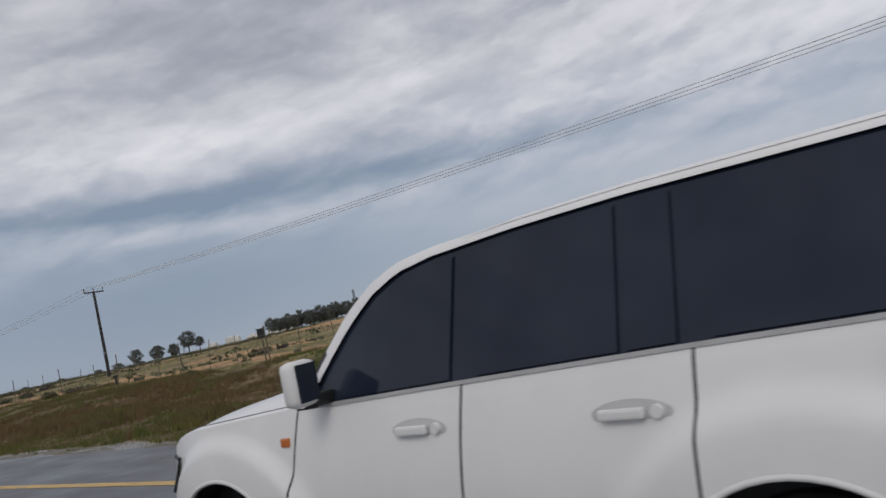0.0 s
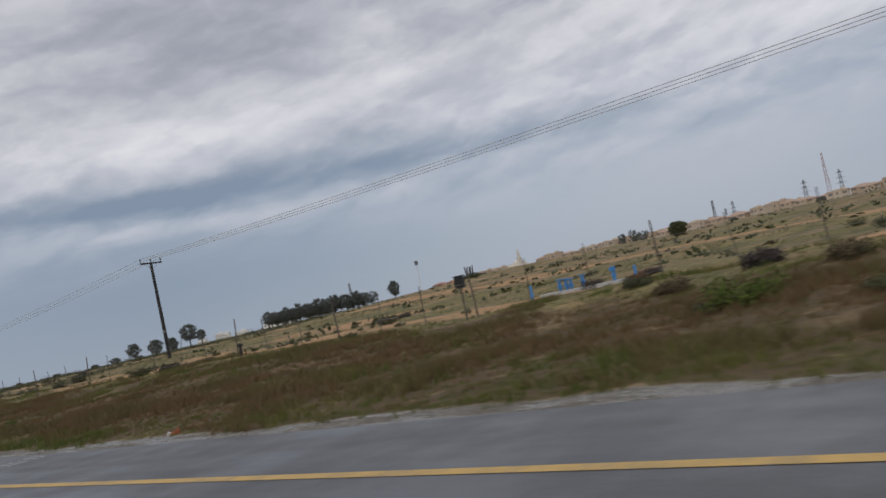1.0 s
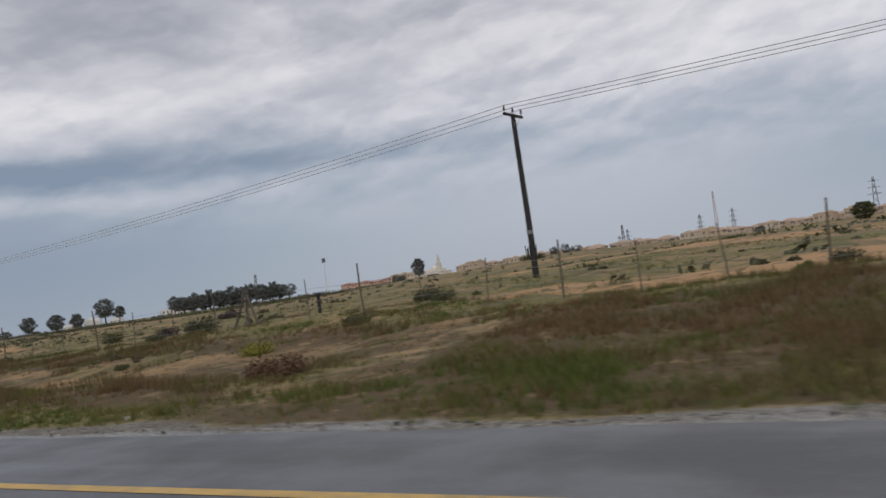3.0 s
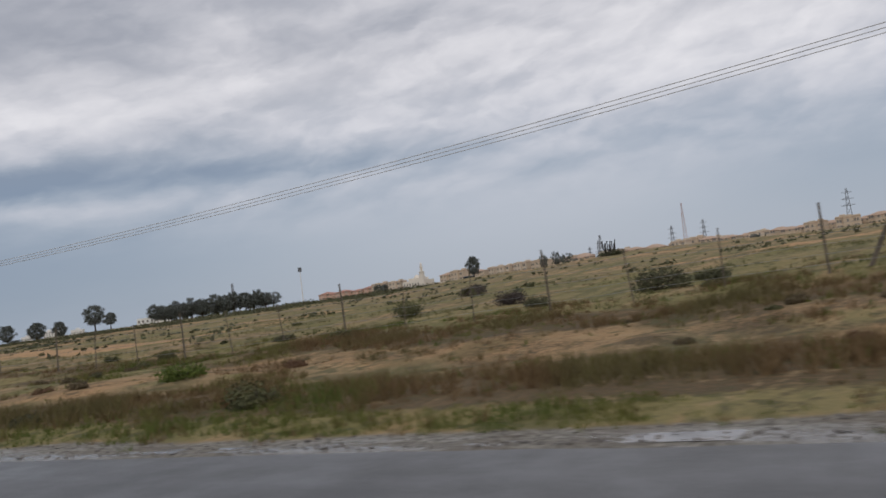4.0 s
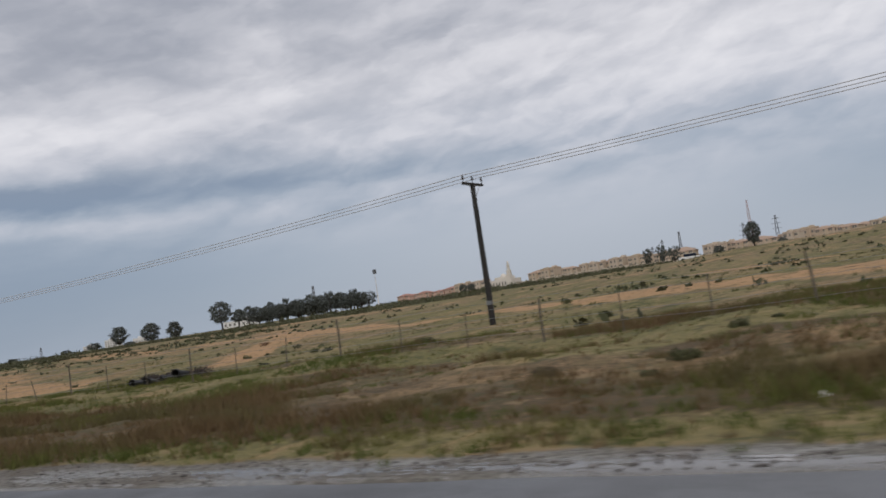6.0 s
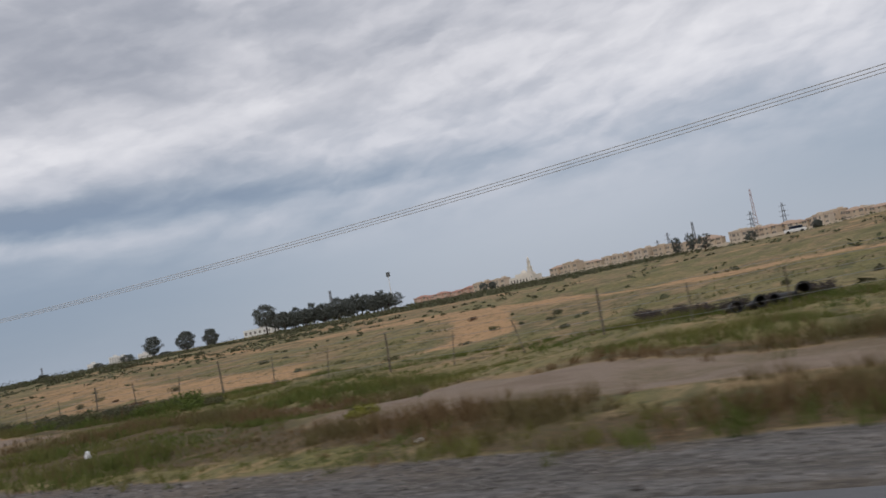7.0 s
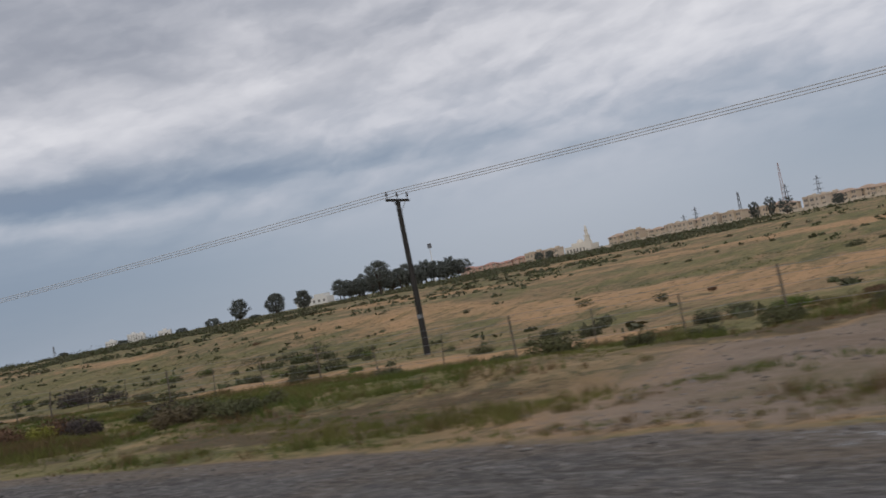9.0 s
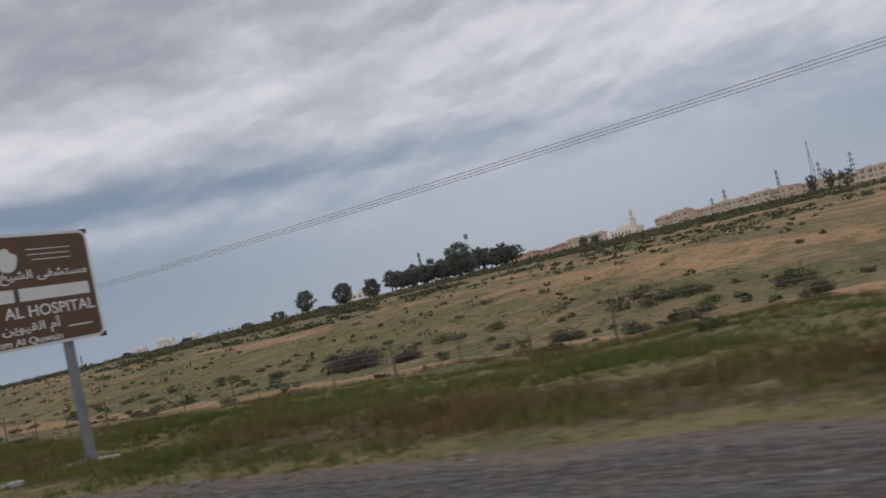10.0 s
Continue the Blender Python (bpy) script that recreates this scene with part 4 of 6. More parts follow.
tall = 0.06 + np.maximum.reduce([0.34 * belt, 0.30 * belt2, np.interp(gxs, [-66, -56], [0.32, 0.21]) * wild, 0.42 * hedge, 0.22 * lush, 0.16 * verge, 0.13 * stray, 0.18 * smooth(clump, 0.54, 0.66)]) * (0.2 + 0.9 * smooth(clump, 0.36, 0.64))
tall = np.maximum(tall, edge * (0.16 + 0.30 * smooth(clump, 0.30, 0.60)) * smooth(gys, 7.4, 9.2))
g = is_green
tagged(new("verge_grass", tuft_mesh("verge_grass", gxs[g], gys[g], tall[g] * 0.65 + 0.02, 11, grass_green, rg)),
       "short green and yellow grass on the road verge", "grass", kind="stuff")
g = ~is_green
tagged(new("dry_grass", tuft_mesh("dry_grass", gxs[g], gys[g], tall[g] * 0.85 + 0.02, 12, grass_brown, rg)),
       "brown dry grass and weeds on the verge", "grass", kind="stuff")
wx = np.concatenate([x + rk.normal(size=26) * 0.42 for x, y in WEEDS])
wy = np.concatenate([y + rk.normal(size=26) * 0.14 for x, y in WEEDS])
for nm, pick, mat_, txt in (("weeds", rk.random(len(wx)) < 0.5, grass_olive, "low olive weeds in tufts on the gravel"), ("dry_weeds", None, grass_brown, "low dry brown weeds in tufts on the gravel")):
    pick = ~last if pick is None else pick
    last = pick
    tagged(new(nm, tuft_mesh(nm, wx[pick], wy[pick], 0.07 + 0.13 * rk.random(int(pick.sum())), 16, mat_, rk, 0.010, 0.9)), txt, "weeds", kind="stuff")
gxs, gys = scatter(34000, -300, 20, 21, 66, rg)
sand_, green_, gravel_, dry_ = cover(gxs, gys)
clump = fbm(gxs, gys * 1.5, 4.0, 71)
keep = rg.random(len(gxs)) < np.clip((0.1 + green_) * smooth(clump, 0.34, 0.56) - 0.9 * sand_, 0, 1)
gxs, gys, clump = gxs[keep], gys[keep], clump[keep]
tagged(new("field_grass", tuft_mesh("field_grass", gxs, gys, 0.04 + 0.16 * smooth(clump, 0.42, 0.68), 8, grass_olive, rg, 0.014)),
       "olive green grass tufts across the sandy field", "grass", kind="stuff")

# scrub over the far field: low dark clumps
sx, sy = rg.uniform(-760, 160, 15000), 26 + 500 * rg.random(15000) ** 1.35
dens = fbm(sx, sy, 30, 81)
keep = rg.random(len(sx)) < (smooth(dens, 0.36, 0.66) * 0.85 + 0.12) * (1 - 0.88 * smooth(sy, 105, 175)) * (1 - 0.4 * smooth(-sx, 150, 200) * (1 - smooth(sy, 90, 120)))
sx, sy = sx[keep], sy[keep]
lx_, ly_ = rg.uniform(-430, -222, 2200), rg.uniform(30, 112, 2200)
keep = rg.random(2200) < 0.55 * smooth(fbm(lx_, ly_ * 1.4, 13, 83), 0.40, 0.60) * (1 - 0.9 * (near(lx_, ly_, FAR_TRACK) < 4.0)) * (1 - 0.6 * (near(lx_, ly_, BANK) < 8.0)) * (1 - 0.9 * (near(lx_, ly_, FENCE_TRACK) < 2.5))
sx, sy = np.concatenate([sx, lx_[keep]]), np.concatenate([sy, ly_[keep]])
sr = 0.12 + 0.80 * rg.random(len(sx)) ** 3.4 + 0.0009 * sy
sc = np.stack([sx, sy, ground_z(sx, sy) + sr * 0.15], -1)
v, f = leaf_cloud(sc, np.stack([sr * 1.25, sr * 1.25, sr * 0.55], -1), [14] * len(sx), 0.20, rg, 0.3)
tagged(new("scrub", mesh_of("scrub", v, f, leaf_scrub)), "low dark scrub dotted over the sandy field", "scrub", kind="stuff")

# belt of thicket before the houses
bx_, by_ = rg.uniform(-900, 200, 9000), rg.uniform(300, 550, 9000)
west = smooth(-bx_, 230, 330)
keep = rg.random(9000) < smooth(fbm(bx_, by_, 45, 91) + 0.22 * west - 0.10 * (1 - west) - 0.2 * smooth(400 - by_, 0, 80) * (1 - west), 0.38, 0.6)
bx_, by_ = bx_[keep], by_[keep]
# it also covers the low ridge in uneven clumps
qx, qy = rg.uniform(-640, -195, 10500), rg.uniform(100, 250, 10500)
keep = rg.random(10500) < smooth(fbm(qx, qy * 1.6, 34, 93) * 0.6 + fbm(qx, qy, 90, 94) * 0.5 + 0.08 * smooth(-qx, 280, 420), 0.50, 0.64) * smooth(qy, 104, 135) * (1 - 0.85 * smooth(qy, 165, 210)) * smooth(-qx, 195, 230) * np.where(qx < -300, 0.85, 1.0) * np.where((qx < -360) & (qy > 140), 0.6, 1.0)
far_clear = rg.random(len(bx_)) < np.where(bx_ < -440, 0.0, np.where(bx_ < -400, 0.4, 1.0))
bx_, by_ = bx_[far_clear], by_[far_clear]
br = 0.5 + 2.2 * rg.random(len(bx_)) ** 3.5 + 0.7 * smooth(fbm(bx_, by_, 20, 97), 0.5, 0.7)
v, f = leaf_cloud(np.stack([bx_, by_, ground_z(bx_, by_) + br * 0.3], -1), np.stack([br * 1.5, br * 1.5, br * 0.8], -1), [18] * len(bx_), 0.55, rg, 0.3)
qx, qy = qx[keep], qy[keep]
qr = 0.35 + 1.1 * rg.random(len(qx)) ** 2.5 + np.where((qx < -310) & (rg.random(len(qx)) < 0.05), 1.1, 0.0)
ex, ey = rg.uniform(-350, -282, 900), rg.uniform(76, 122, 900)
keep = rg.random(900) < smooth(fbm(ex, ey * 1.5, 16, 95), 0.42, 0.58) * (1 - 0.9 * (near(ex, ey, FAR_TRACK) < 4.0))
qx, qy = np.concatenate([qx, ex[keep]]), np.concatenate([qy, ey[keep]])
qr = np.concatenate([qr, 0.3 + 0.9 * rg.random(int(keep.sum())) ** 2])
v2, f2 = leaf_cloud(np.stack([qx, qy, ground_z(qx, qy) + qr * 0.2], -1), np.stack([qr * 1.9, qr * 1.9, qr * 0.7], -1), [40] * len(qx), 0.26, rg, 0.2)
v, f = np.concatenate([v, v2]), np.concatenate([f, f2 + len(v)])
tagged(new("thicket", mesh_of("thicket", v, f, leaf_scrub)), "dark green thicket belt before distant houses", "thicket", kind="stuff")


def tree(name, label, at, height, spread_, lobes, r, mat=None, bare=0.32, group="", leaf=0.24, per=60, open_=0.0):
    """A tapered trunk with limbs that carry a rounded, uneven crown of many small leaf clumps."""
    ob = thing(name, label, "tree", group, at, r.random() * 360)
    fork = height * bare
    mid_z, half_z = height * (bare * 0.8 + 1.0) * 0.5, height * (1.0 - bare * 0.8) * 0.5
    bm = bmesh.new()
    add_rod(bm, (0, 0, -0.3), (0.1, 0.05, fork + 0.3), height * 0.030, height * 0.022, 8)
    cs_, rs_, cnt = [], [], []
    phase = r.random(4) * 6.28
    for i in range(lobes):
        zz = -0.92 + 1.84 * ((i + 0.5) / lobes)
        a = i * 2.39996 + r.normal() * 0.25
        d = (0.25 + 0.75 * r.random() ** 0.5)
        bulge = 1 + 0.14 * math.sin(2 * a + phase[0]) + 0.10 * math.sin(3 * a + 4 * zz + phase[1]) + 0.08 * math.sin(7 * zz + phase[2])
        rad = spread_ * 0.42 * math.sqrt(max(0.04, 1 - zz * zz)) * d * bulge
        if open_ and math.sin(3.1 * zz * 3 + 2 * a + phase[3]) < -1 + 2 * open_:
            continue
        tip = (math.cos(a) * rad, math.sin(a) * rad, mid_z + zz * half_z * 0.86)
        if i % 4 == 0:
            mid = (tip[0] * 0.4, tip[1] * 0.4, fork + max(0.1, tip[2] - fork) * 0.5)
            add_rod(bm, (0.1, 0.05, fork), mid, height * 0.014, height * 0.009, 6)
            add_rod(bm, mid, tip, height * 0.009, height * 0.003, 5)
        cs_.append(tip)
        k = 0.7 + 0.6 * r.random()
        rs_.append((spread_ * 0.125 * k, spread_ * 0.125 * k, half_z * 0.20 * k))
        cnt.append(int(per * k * k))
    part("trunk", bm, bark, ob)
    v, f = leaf_cloud(cs_, rs_, cnt, leaf, r, 0.0)
    part("crown", mesh_of("crown", v, f, mat or leaf_hazed), None, ob)
    return ob


rt = np.random.default_rng(17)


def on_land(x, y, sink=0.1):
    return (x, y, gz(x, y) - sink)


for x, y, h, s in ((-414.0, 225.0, 8.8, 9.0), (-400.8, 230.2, 8.4, 8.2), (-391.2, 234.5, 7.4, 7.2)):
    tree("round_tree", "lone round dark tree on the ridge", on_land(x, y), h, s, 110, rt, group="trees on the ridge", leaf=0.22, bare=0.10, per=55, open_=0.16)
for x, y, h, s in ((-421, 218, 3.6, 7.0), (-429.5, 211, 2.4, 4.6), (-446, 198, 2.2, 4.4), (-462, 185, 2.0, 4.0), (-404, 222, 1.8, 5.0)):
    tree("ridge_shrub", "large rounded dark shrub on the ridge", on_land(x, y), h, s, 70, rt, group="shrubs on the ridge", leaf=0.20, bare=0.03, per=40, open_=0.2)
tree("spreading_tree", "tall open tree with a layered dark crown", on_land(-341.5, 213.3), 11.4, 10.0, 120, rt, bare=0.34, leaf=0.22, per=50, open_=0.25)
tree("spreading_tree", "smaller open tree beside a taller one", on_land(-335.0, 215.0), 7.5, 6.5, 70, rt, bare=0.40, leaf=0.22, per=45, open_=0.2)
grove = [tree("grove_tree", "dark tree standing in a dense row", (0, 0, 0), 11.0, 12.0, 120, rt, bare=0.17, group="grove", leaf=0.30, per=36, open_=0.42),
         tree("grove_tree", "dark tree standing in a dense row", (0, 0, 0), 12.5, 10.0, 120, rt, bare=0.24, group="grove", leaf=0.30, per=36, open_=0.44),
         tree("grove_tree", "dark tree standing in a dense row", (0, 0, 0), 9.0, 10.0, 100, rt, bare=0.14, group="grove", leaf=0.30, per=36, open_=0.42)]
spots = []
for i in range(46):
    if 35 <= i <= 37:
        continue
    t = i / 45.0
    spots.append((-472 + 49 * t + rt.uniform(-3, 3), 357 + 40 * t + rt.uniform(-5, 9)))
spots += [(-436, 408), (-431, 411), (-427, 414), (-441, 404)]
for i, (x, y) in enumerate(spots):
    m = pose(*on_land(x, y), 0, 0, rt.random() * 360)
    if i < 3:
        grove[i].matrix_basis = m
    else:
        o = copy_thing(grove[i % 3], m)
        o.scale = (*[rt.uniform(0.92, 1.12)] * 2, rt.uniform(0.80, 1.16))
tree("narrow_tree", "narrow dark tree alone on the skyline", on_land(-145.6, 148.7), 4.5, 3.0, 90, rt, bare=0.10, leaf=0.10, per=60)
tree("low_tree", "low bushy tree on the near ridge", on_land(-57.2, 122.3), 2.5, 3.6, 80, rt, bare=0.06, leaf=0.11, mat=leaf_olive, per=60)
for x, y, h, s in ((-289, 532, 11, 7), (-279, 530, 13, 7.5), (-270, 527, 10.5, 12), (-438, 560, 6, 8), (-241, 520, 6.5, 9), (-205, 524, 5.5, 7), (-150, 520, 5.5, 8), (-452, 572, 7, 8)):
    tree("street_tree", "dark tree standing before pale villas", on_land(x, y), h, s, 70, rt, group="trees by the villas", leaf=0.34, per=36, bare=0.06, open_=0.22)


# a cut-back candelabra shaped plant on the ridge
def stub_plant(x, y):
    ob = thing("pollard", "cut-back trunk with upright bare stubs above scrub", "tree", at=on_land(x, y))
    for i in range(9):
        bm = bmesh.new()
        a = -1.0 + i * 0.25
        base = (a * 0.5, 0.1 * math.sin(i), 0.2)
        mid = (a * 1.05, 0.15 * math.sin(i * 2.0), 1.2 + 0.25 * math.cos(i * 1.7))
        top = (a * 1.15, 0.15 * math.sin(i * 2.0), 2.3 + 0.35 * math.cos(i * 2.3))
        add_rod(bm, base, mid, 0.12, 0.10, 6)
        add_rod(bm, mid, top, 0.10, 0.08, 6)
        add_rod(bm, (top[0], top[1], top[2] - 0.10), (top[0] + 0.03, top[1], top[2] + 0.14), 0.10, 0.15, 7)
        part("stub", bm, pole_wood, ob)
    r = np.random.default_rng(77)
    cs_ = [(math.cos(i * 1.3) * 1.6, math.sin(i * 1.3) * 0.8, 0.45) for i in range(7)]
    v, f = leaf_cloud(cs_, [(1.15, 1.0, 0.75)] * 7, [300] * 7, 0.10, r, 0.2)
    part("undergrowth", mesh_of("undergrowth", v, f, leaf_dark), None, ob)


stub_plant(-115.0, 141.2)

# ---------------- poles and lines ----------------
def wire_tube(name, pts, rad, mat, parent):
    """A thin four-sided tube through the points."""
    pts = [Vector(p) for p in pts]
    vs, fs = [], []
    for i, p in enumerate(pts):
        d = (pts[min(i + 1, len(pts) - 1)] - pts[max(i - 1, 0)]).normalized()
        s = d.cross(Vector((0, 0, 1))).normalized()
        u = s.cross(d)
        vs += [p + s * rad, p + u * rad, p - s * rad, p - u * rad]
        if i:
            for q in range(4):
                a, b = (i - 1) * 4 + q, (i - 1) * 4 + (q + 1) % 4
                fs.append((a, b, b + 4, a + 4))
    return part(name, mesh_of(name, [tuple(v) for v in vs], fs, mat), None, parent)


HEIGHT = 8.15
POLES = [(156.0, 38.0), (82.0, 37.4), (9.0, 37.0), (-63.9, 36.7), (-135.7, 36.4), (-211.7, 35.7), (-286.0, 35.2), (-360.0, 34.8), (-434.0, 34.4)]


def insulator(parent, x, y, z):
    bm = bmesh.new()
    add_rod(bm, (x, y, z), (x, y, z + 0.16), 0.018, 0.018, 6)
    for zz, r in ((0.14, 0.075), (0.20, 0.065), (0.26, 0.055)):
        add_rod(bm, (x, y, z + zz), (x, y, z + zz + 0.05), r, r * 0.6, 8)
    add_rod(bm, (x, y, z + 0.26), (x, y, z + 0.36), 0.045, 0.03, 8)
    part("insulator", bm, porcelain, parent)


def utility_pole():
    ob = thing("utility_pole", "tall dark wooden power pole with a crossarm", "utility pole", "power line poles")
    bm = bmesh.new()
    for i in range(5):
        a, b = i / 5, (i + 1) / 5
        add_rod(bm, (0.02 * math.sin(i), 0, -0.6 + a * (HEIGHT + 0.36)), (0.02 * math.sin(i + 1), 0, -0.6 + b * (HEIGHT + 0.36)), 0.165 - 0.05 * a, 0.165 - 0.05 * b, 10)
    part("shaft", bm, pole_wood, ob)
    bm = bmesh.new()
    add_box(bm, (-0.06, -0.98, HEIGHT - 0.36), (0.06, 0.98, HEIGHT - 0.24), 0.01)
    part("crossarm", bm, pole_wood, ob, "weathered crossarm")
    for s in (-1, 1):
        bm = bmesh.new()
        add_rod(bm, (0.08, 0, HEIGHT - 0.95), (0.08, s * 0.55, HEIGHT - 0.34), 0.014, 0.014, 6)
        part("brace", bm, galv, ob)
    for y, z in ((-0.92, HEIGHT - 0.24), (0.92, HEIGHT - 0.24), (0.0, HEIGHT - 0.24)):
        insulator(ob, 0, y, z)
    bm = bmesh.new()
    add_rod(bm, (0, 0, 1.9), (0, 0, 2.1), 0.168, 0.166, 10)
    part("band", bm, galv, ob)
    return ob


def foot_z(x, y):
    """The poles stand in hollows and on rises of their own."""
    return float(np.interp(x, [-434, -286, -211.7, -135.7, -63.9, 9, 156], [-1.6, -1.1, -1.5, -0.6, 1.68, 0.9, 0.9]))


def pole_pose(x, y, tilt):
    return pose(x, y, foot_z(x, y), 0, tilt, 0)


first = utility_pole()
tilts = [0.3, -0.4, 0.5, -0.6, 0.2, -0.5, 0.4, 0.2, -0.3]
first.matrix_basis = pole_pose(*POLES[0], tilts[0])
for (x, y), t in zip(POLES[1:], tilts[1:]):
    copy_thing(first, pole_pose(x, y, t))
SAG = [0.5, 0.4, 0.3, 0.6, 0.65, 0.4, 0.5, 0.5]
for (xa, ya), (xb, yb), sag in zip(POLES, POLES[1:], SAG):
    span = thing("power_line", "three thin power cables strung between poles", "cable", "cable spans", (xa, ya, foot_z(xa, ya) + HEIGHT))
    dz = foot_z(xb, yb) - foot_z(xa, ya)
    for off, top in ((-0.92, 0.10), (0.0, 0.10), (0.92, 0.10)):
        pts = []
        for i in range(25):
            t = i / 24
            pts.append(((xb - xa) * t, (yb - ya) * t + off, top + dz * t - 4 * sag * t * (1 - t)))
        wire_tube("cable", pts, 0.019, cable_metal, span)

# ---------------- the fence ----------------
FENCE_Y = 22.35
fence = thing("fence", "old wire fence on thin wooden posts", "fence", at=(0, 0, 0))
post_x = [(-33.96 + 7.4 * i) for i in range(-4, 9)] + [-70.9 - 7.4 * i for i in range(0, 5)] + [-111.7 - 7.35 * i for i in range(0, 25)]
shapes = {}
for tall_ in (0, 1):
    bm = bmesh.new()
    h = 1.78 if tall_ else 1.28
    add_rod(bm, (0, 0, -0.3), (0.015, 0.01, h * 0.6), 0.036, 0.033, 7)
    add_rod(bm, (0.015, 0.01, h * 0.6 - 0.01), (-0.01, 0.0, h), 0.033, 0.027, 7)
    me = bpy.data.meshes.new("post")
    bm.to_mesh(me)
    bm.free()
    me.materials.append(post_wood)
    shapes[tall_] = me
drops = {}
for tall_ in (0, 1):
    bm = bmesh.new()
    add_rod(bm, (0, 0, -0.2), (0.01, 0, 1.55 if tall_ else 1.05), 0.021, 0.017, 6)
    drops[tall_] = bpy.data.meshes.new("dropper")
    bm.to_mesh(drops[tall_])
    bm.free()
    drops[tall_].materials.append(post_wood)
rf_ = np.random.default_rng(23)
post_x.sort(reverse=True)
for a, b in zip(post_x, post_x[1:] + [None]):
    y = FENCE_Y + rf_.normal() * 0.06
    o = part("post", shapes[1 if a > -112 else 0], None, fence)
    o.matrix_basis = pose(a, y, gz(a, y), rf_.normal() * 2.0, rf_.normal() * 2.0, rf_.random() * 360)
    if b is not None:
        for t in (0.34, 0.67):
            x = a + (b - a) * t
            o = part("dropper", drops[1 if a > -112 else 0], None, fence)
            o.matrix_basis = pose(x, FENCE_Y, gz(x, FENCE_Y), rf_.normal() * 4.0, rf_.normal() * 4.0, 0)
fx = np.arange(post_x[-1], post_x[0], 1.85)
for hgt in (0.25, 0.5, 0.75, 1.0, 1.2):
    zz = ground_z(fx, fx * 0 + FENCE_Y)
    zz = np.convolve(np.pad(zz, 4, mode="edge"), np.ones(9) / 9, "valid")
    wire_tube("strand", [(x, FENCE_Y - 0.05, z + hgt + 0.02 * math.sin(x)) for x, z in zip(fx, zz)], 0.004, wire_metal, fence)

# strainer post with two raking struts
strainer = thing("strainer_post", "braced timber strainer post on the fence line", "fence post", at=(-69.3, 22.5, gz(-69.3, 22.5)))
bm = bmesh.new()
add_rod(bm, (0, 0, -0.3), (0, 0, 1.36), 0.07, 0.06, 8)
add_rod(bm, (0, 0, 1.32), (0, 0, 1.44), 0.12, 0.10, 8)
part("post", bm, post_wood, strainer)
for s in (-1, 1):
    bm = bmesh.new()
    add_rod(bm, (s * 0.72, -0.1, -0.15), (s * 0.05, 0, 1.22), 0.06, 0.05, 8)
    part("strut", bm, post_wood, strainer)
bm = bmesh.new()
for i in range(7):
    add_rod(bm, (-0.08 if i % 2 else 0.08, -0.08, 0.15 + i * 0.15), (0.08 if i % 2 else -0.08, -0.08, 0.30 + i * 0.15), 0.012, 0.012, 5)
part("lashing", bm, galv, strainer, "zigzag wire lashing")


def stubby_post(x, y, h, label):
    ob = thing("marker_post", label, "post", "marker posts", (x, y, gz(x, y)))
    bm = bmesh.new()
    add_rod(bm, (0, 0, -0.2), (0, 0, h), 0.07, 0.065, 8)
    part("shaft", bm, dark_metal, ob)
    bm = bmesh.new()
    add_rod(bm, (0, 0, h), (0, 0, h + 0.10), 0.14, 0.14, 10)
    add_rod(bm, (0, 0, h + 0.10), (0, 0, h + 0.15), 0.11, 0.05, 10)
    part("cap", bm, dark_metal, ob)


stubby_post(-66.9, 23.9, 0.62, "short black iron marker post with a cap")
stubby_post(-32.5, 21.6, 0.42, "squat black drum-like marker by the fence")

# box on a post by the fence
boxpost = thing("cabinet_post", "black metal box mounted on a slim post", "utility box", at=(-20.0, 22.8, gz(-20.0, 22.8)), turn=20)
bm = bmesh.new()
add_rod(bm, (0, 0, -0.3), (0, 0, 1.25), 0.04, 0.035, 8)
part("post", bm, post_wood, boxpost)
bm = bmesh.new()
add_box(bm, (-0.17, -0.10, 1.22), (0.17, 0.10, 1.66), 0.015)
part("box", bm, dark_metal, boxpost)
bm = bmesh.new()
add_box(bm, (-0.20, -0.14, 1.66), (0.20, 0.14, 1.69), 0.008)
part("hood", bm, dark_metal, boxpost)

# ---------------- the valve station ----------------
zs_ = gz(-20.1, 31.4)
slab = thing("slab", "low pale concrete slab on sandy soil", "slab", at=(-20.1, 31.8, zs_), turn=0)
bm = bmesh.new()
add_box(bm, (-2.35, -0.55, -0.3), (2.35, 0.55, 0.10), 0.02)
part("base", bm, pale_concrete, slab)


def valve(x, y, h, wheel):
    ob = thing("water_valve", "bright blue painted valve standpipe on a slab", "valve", "blue valves", (x, y, gz(x, y)))
    bm = bmesh.new()
    add_rod(bm, (0, 0, -0.1), (0, 0, h), 0.07, 0.07, 10)
    part("standpipe", bm, blue_paint, ob)
    bm = bmesh.new()
    add_rod(bm, (0, 0, h * 0.45), (0, 0, h * 0.45 + 0.05), 0.12, 0.12, 12)
    add_rod(bm, (0, 0, h * 0.45 + 0.06), (0, 0, h * 0.45 + 0.11), 0.12, 0.12, 12)
    part("flange", bm, blue_paint, ob)
    if wheel:
        bm = bmesh.new()
        for i in range(16):
            a, b = i * math.pi / 8, (i + 1) * math.pi / 8
            add_rod(bm, (math.cos(a) * 0.17, math.sin(a) * 0.17, h + 0.05), (math.cos(b) * 0.17, math.sin(b) * 0.17, h + 0.05), 0.022, 0.022, 6)
        for i in range(4):
            a = i * math.pi / 2
            add_rod(bm, (0, 0, h + 0.05), (math.cos(a) * 0.17, math.sin(a) * 0.17, h + 0.05), 0.015, 0.015, 5)
        part("handwheel", bm, blue_paint, ob)
    else:
        bm = bmesh.new()
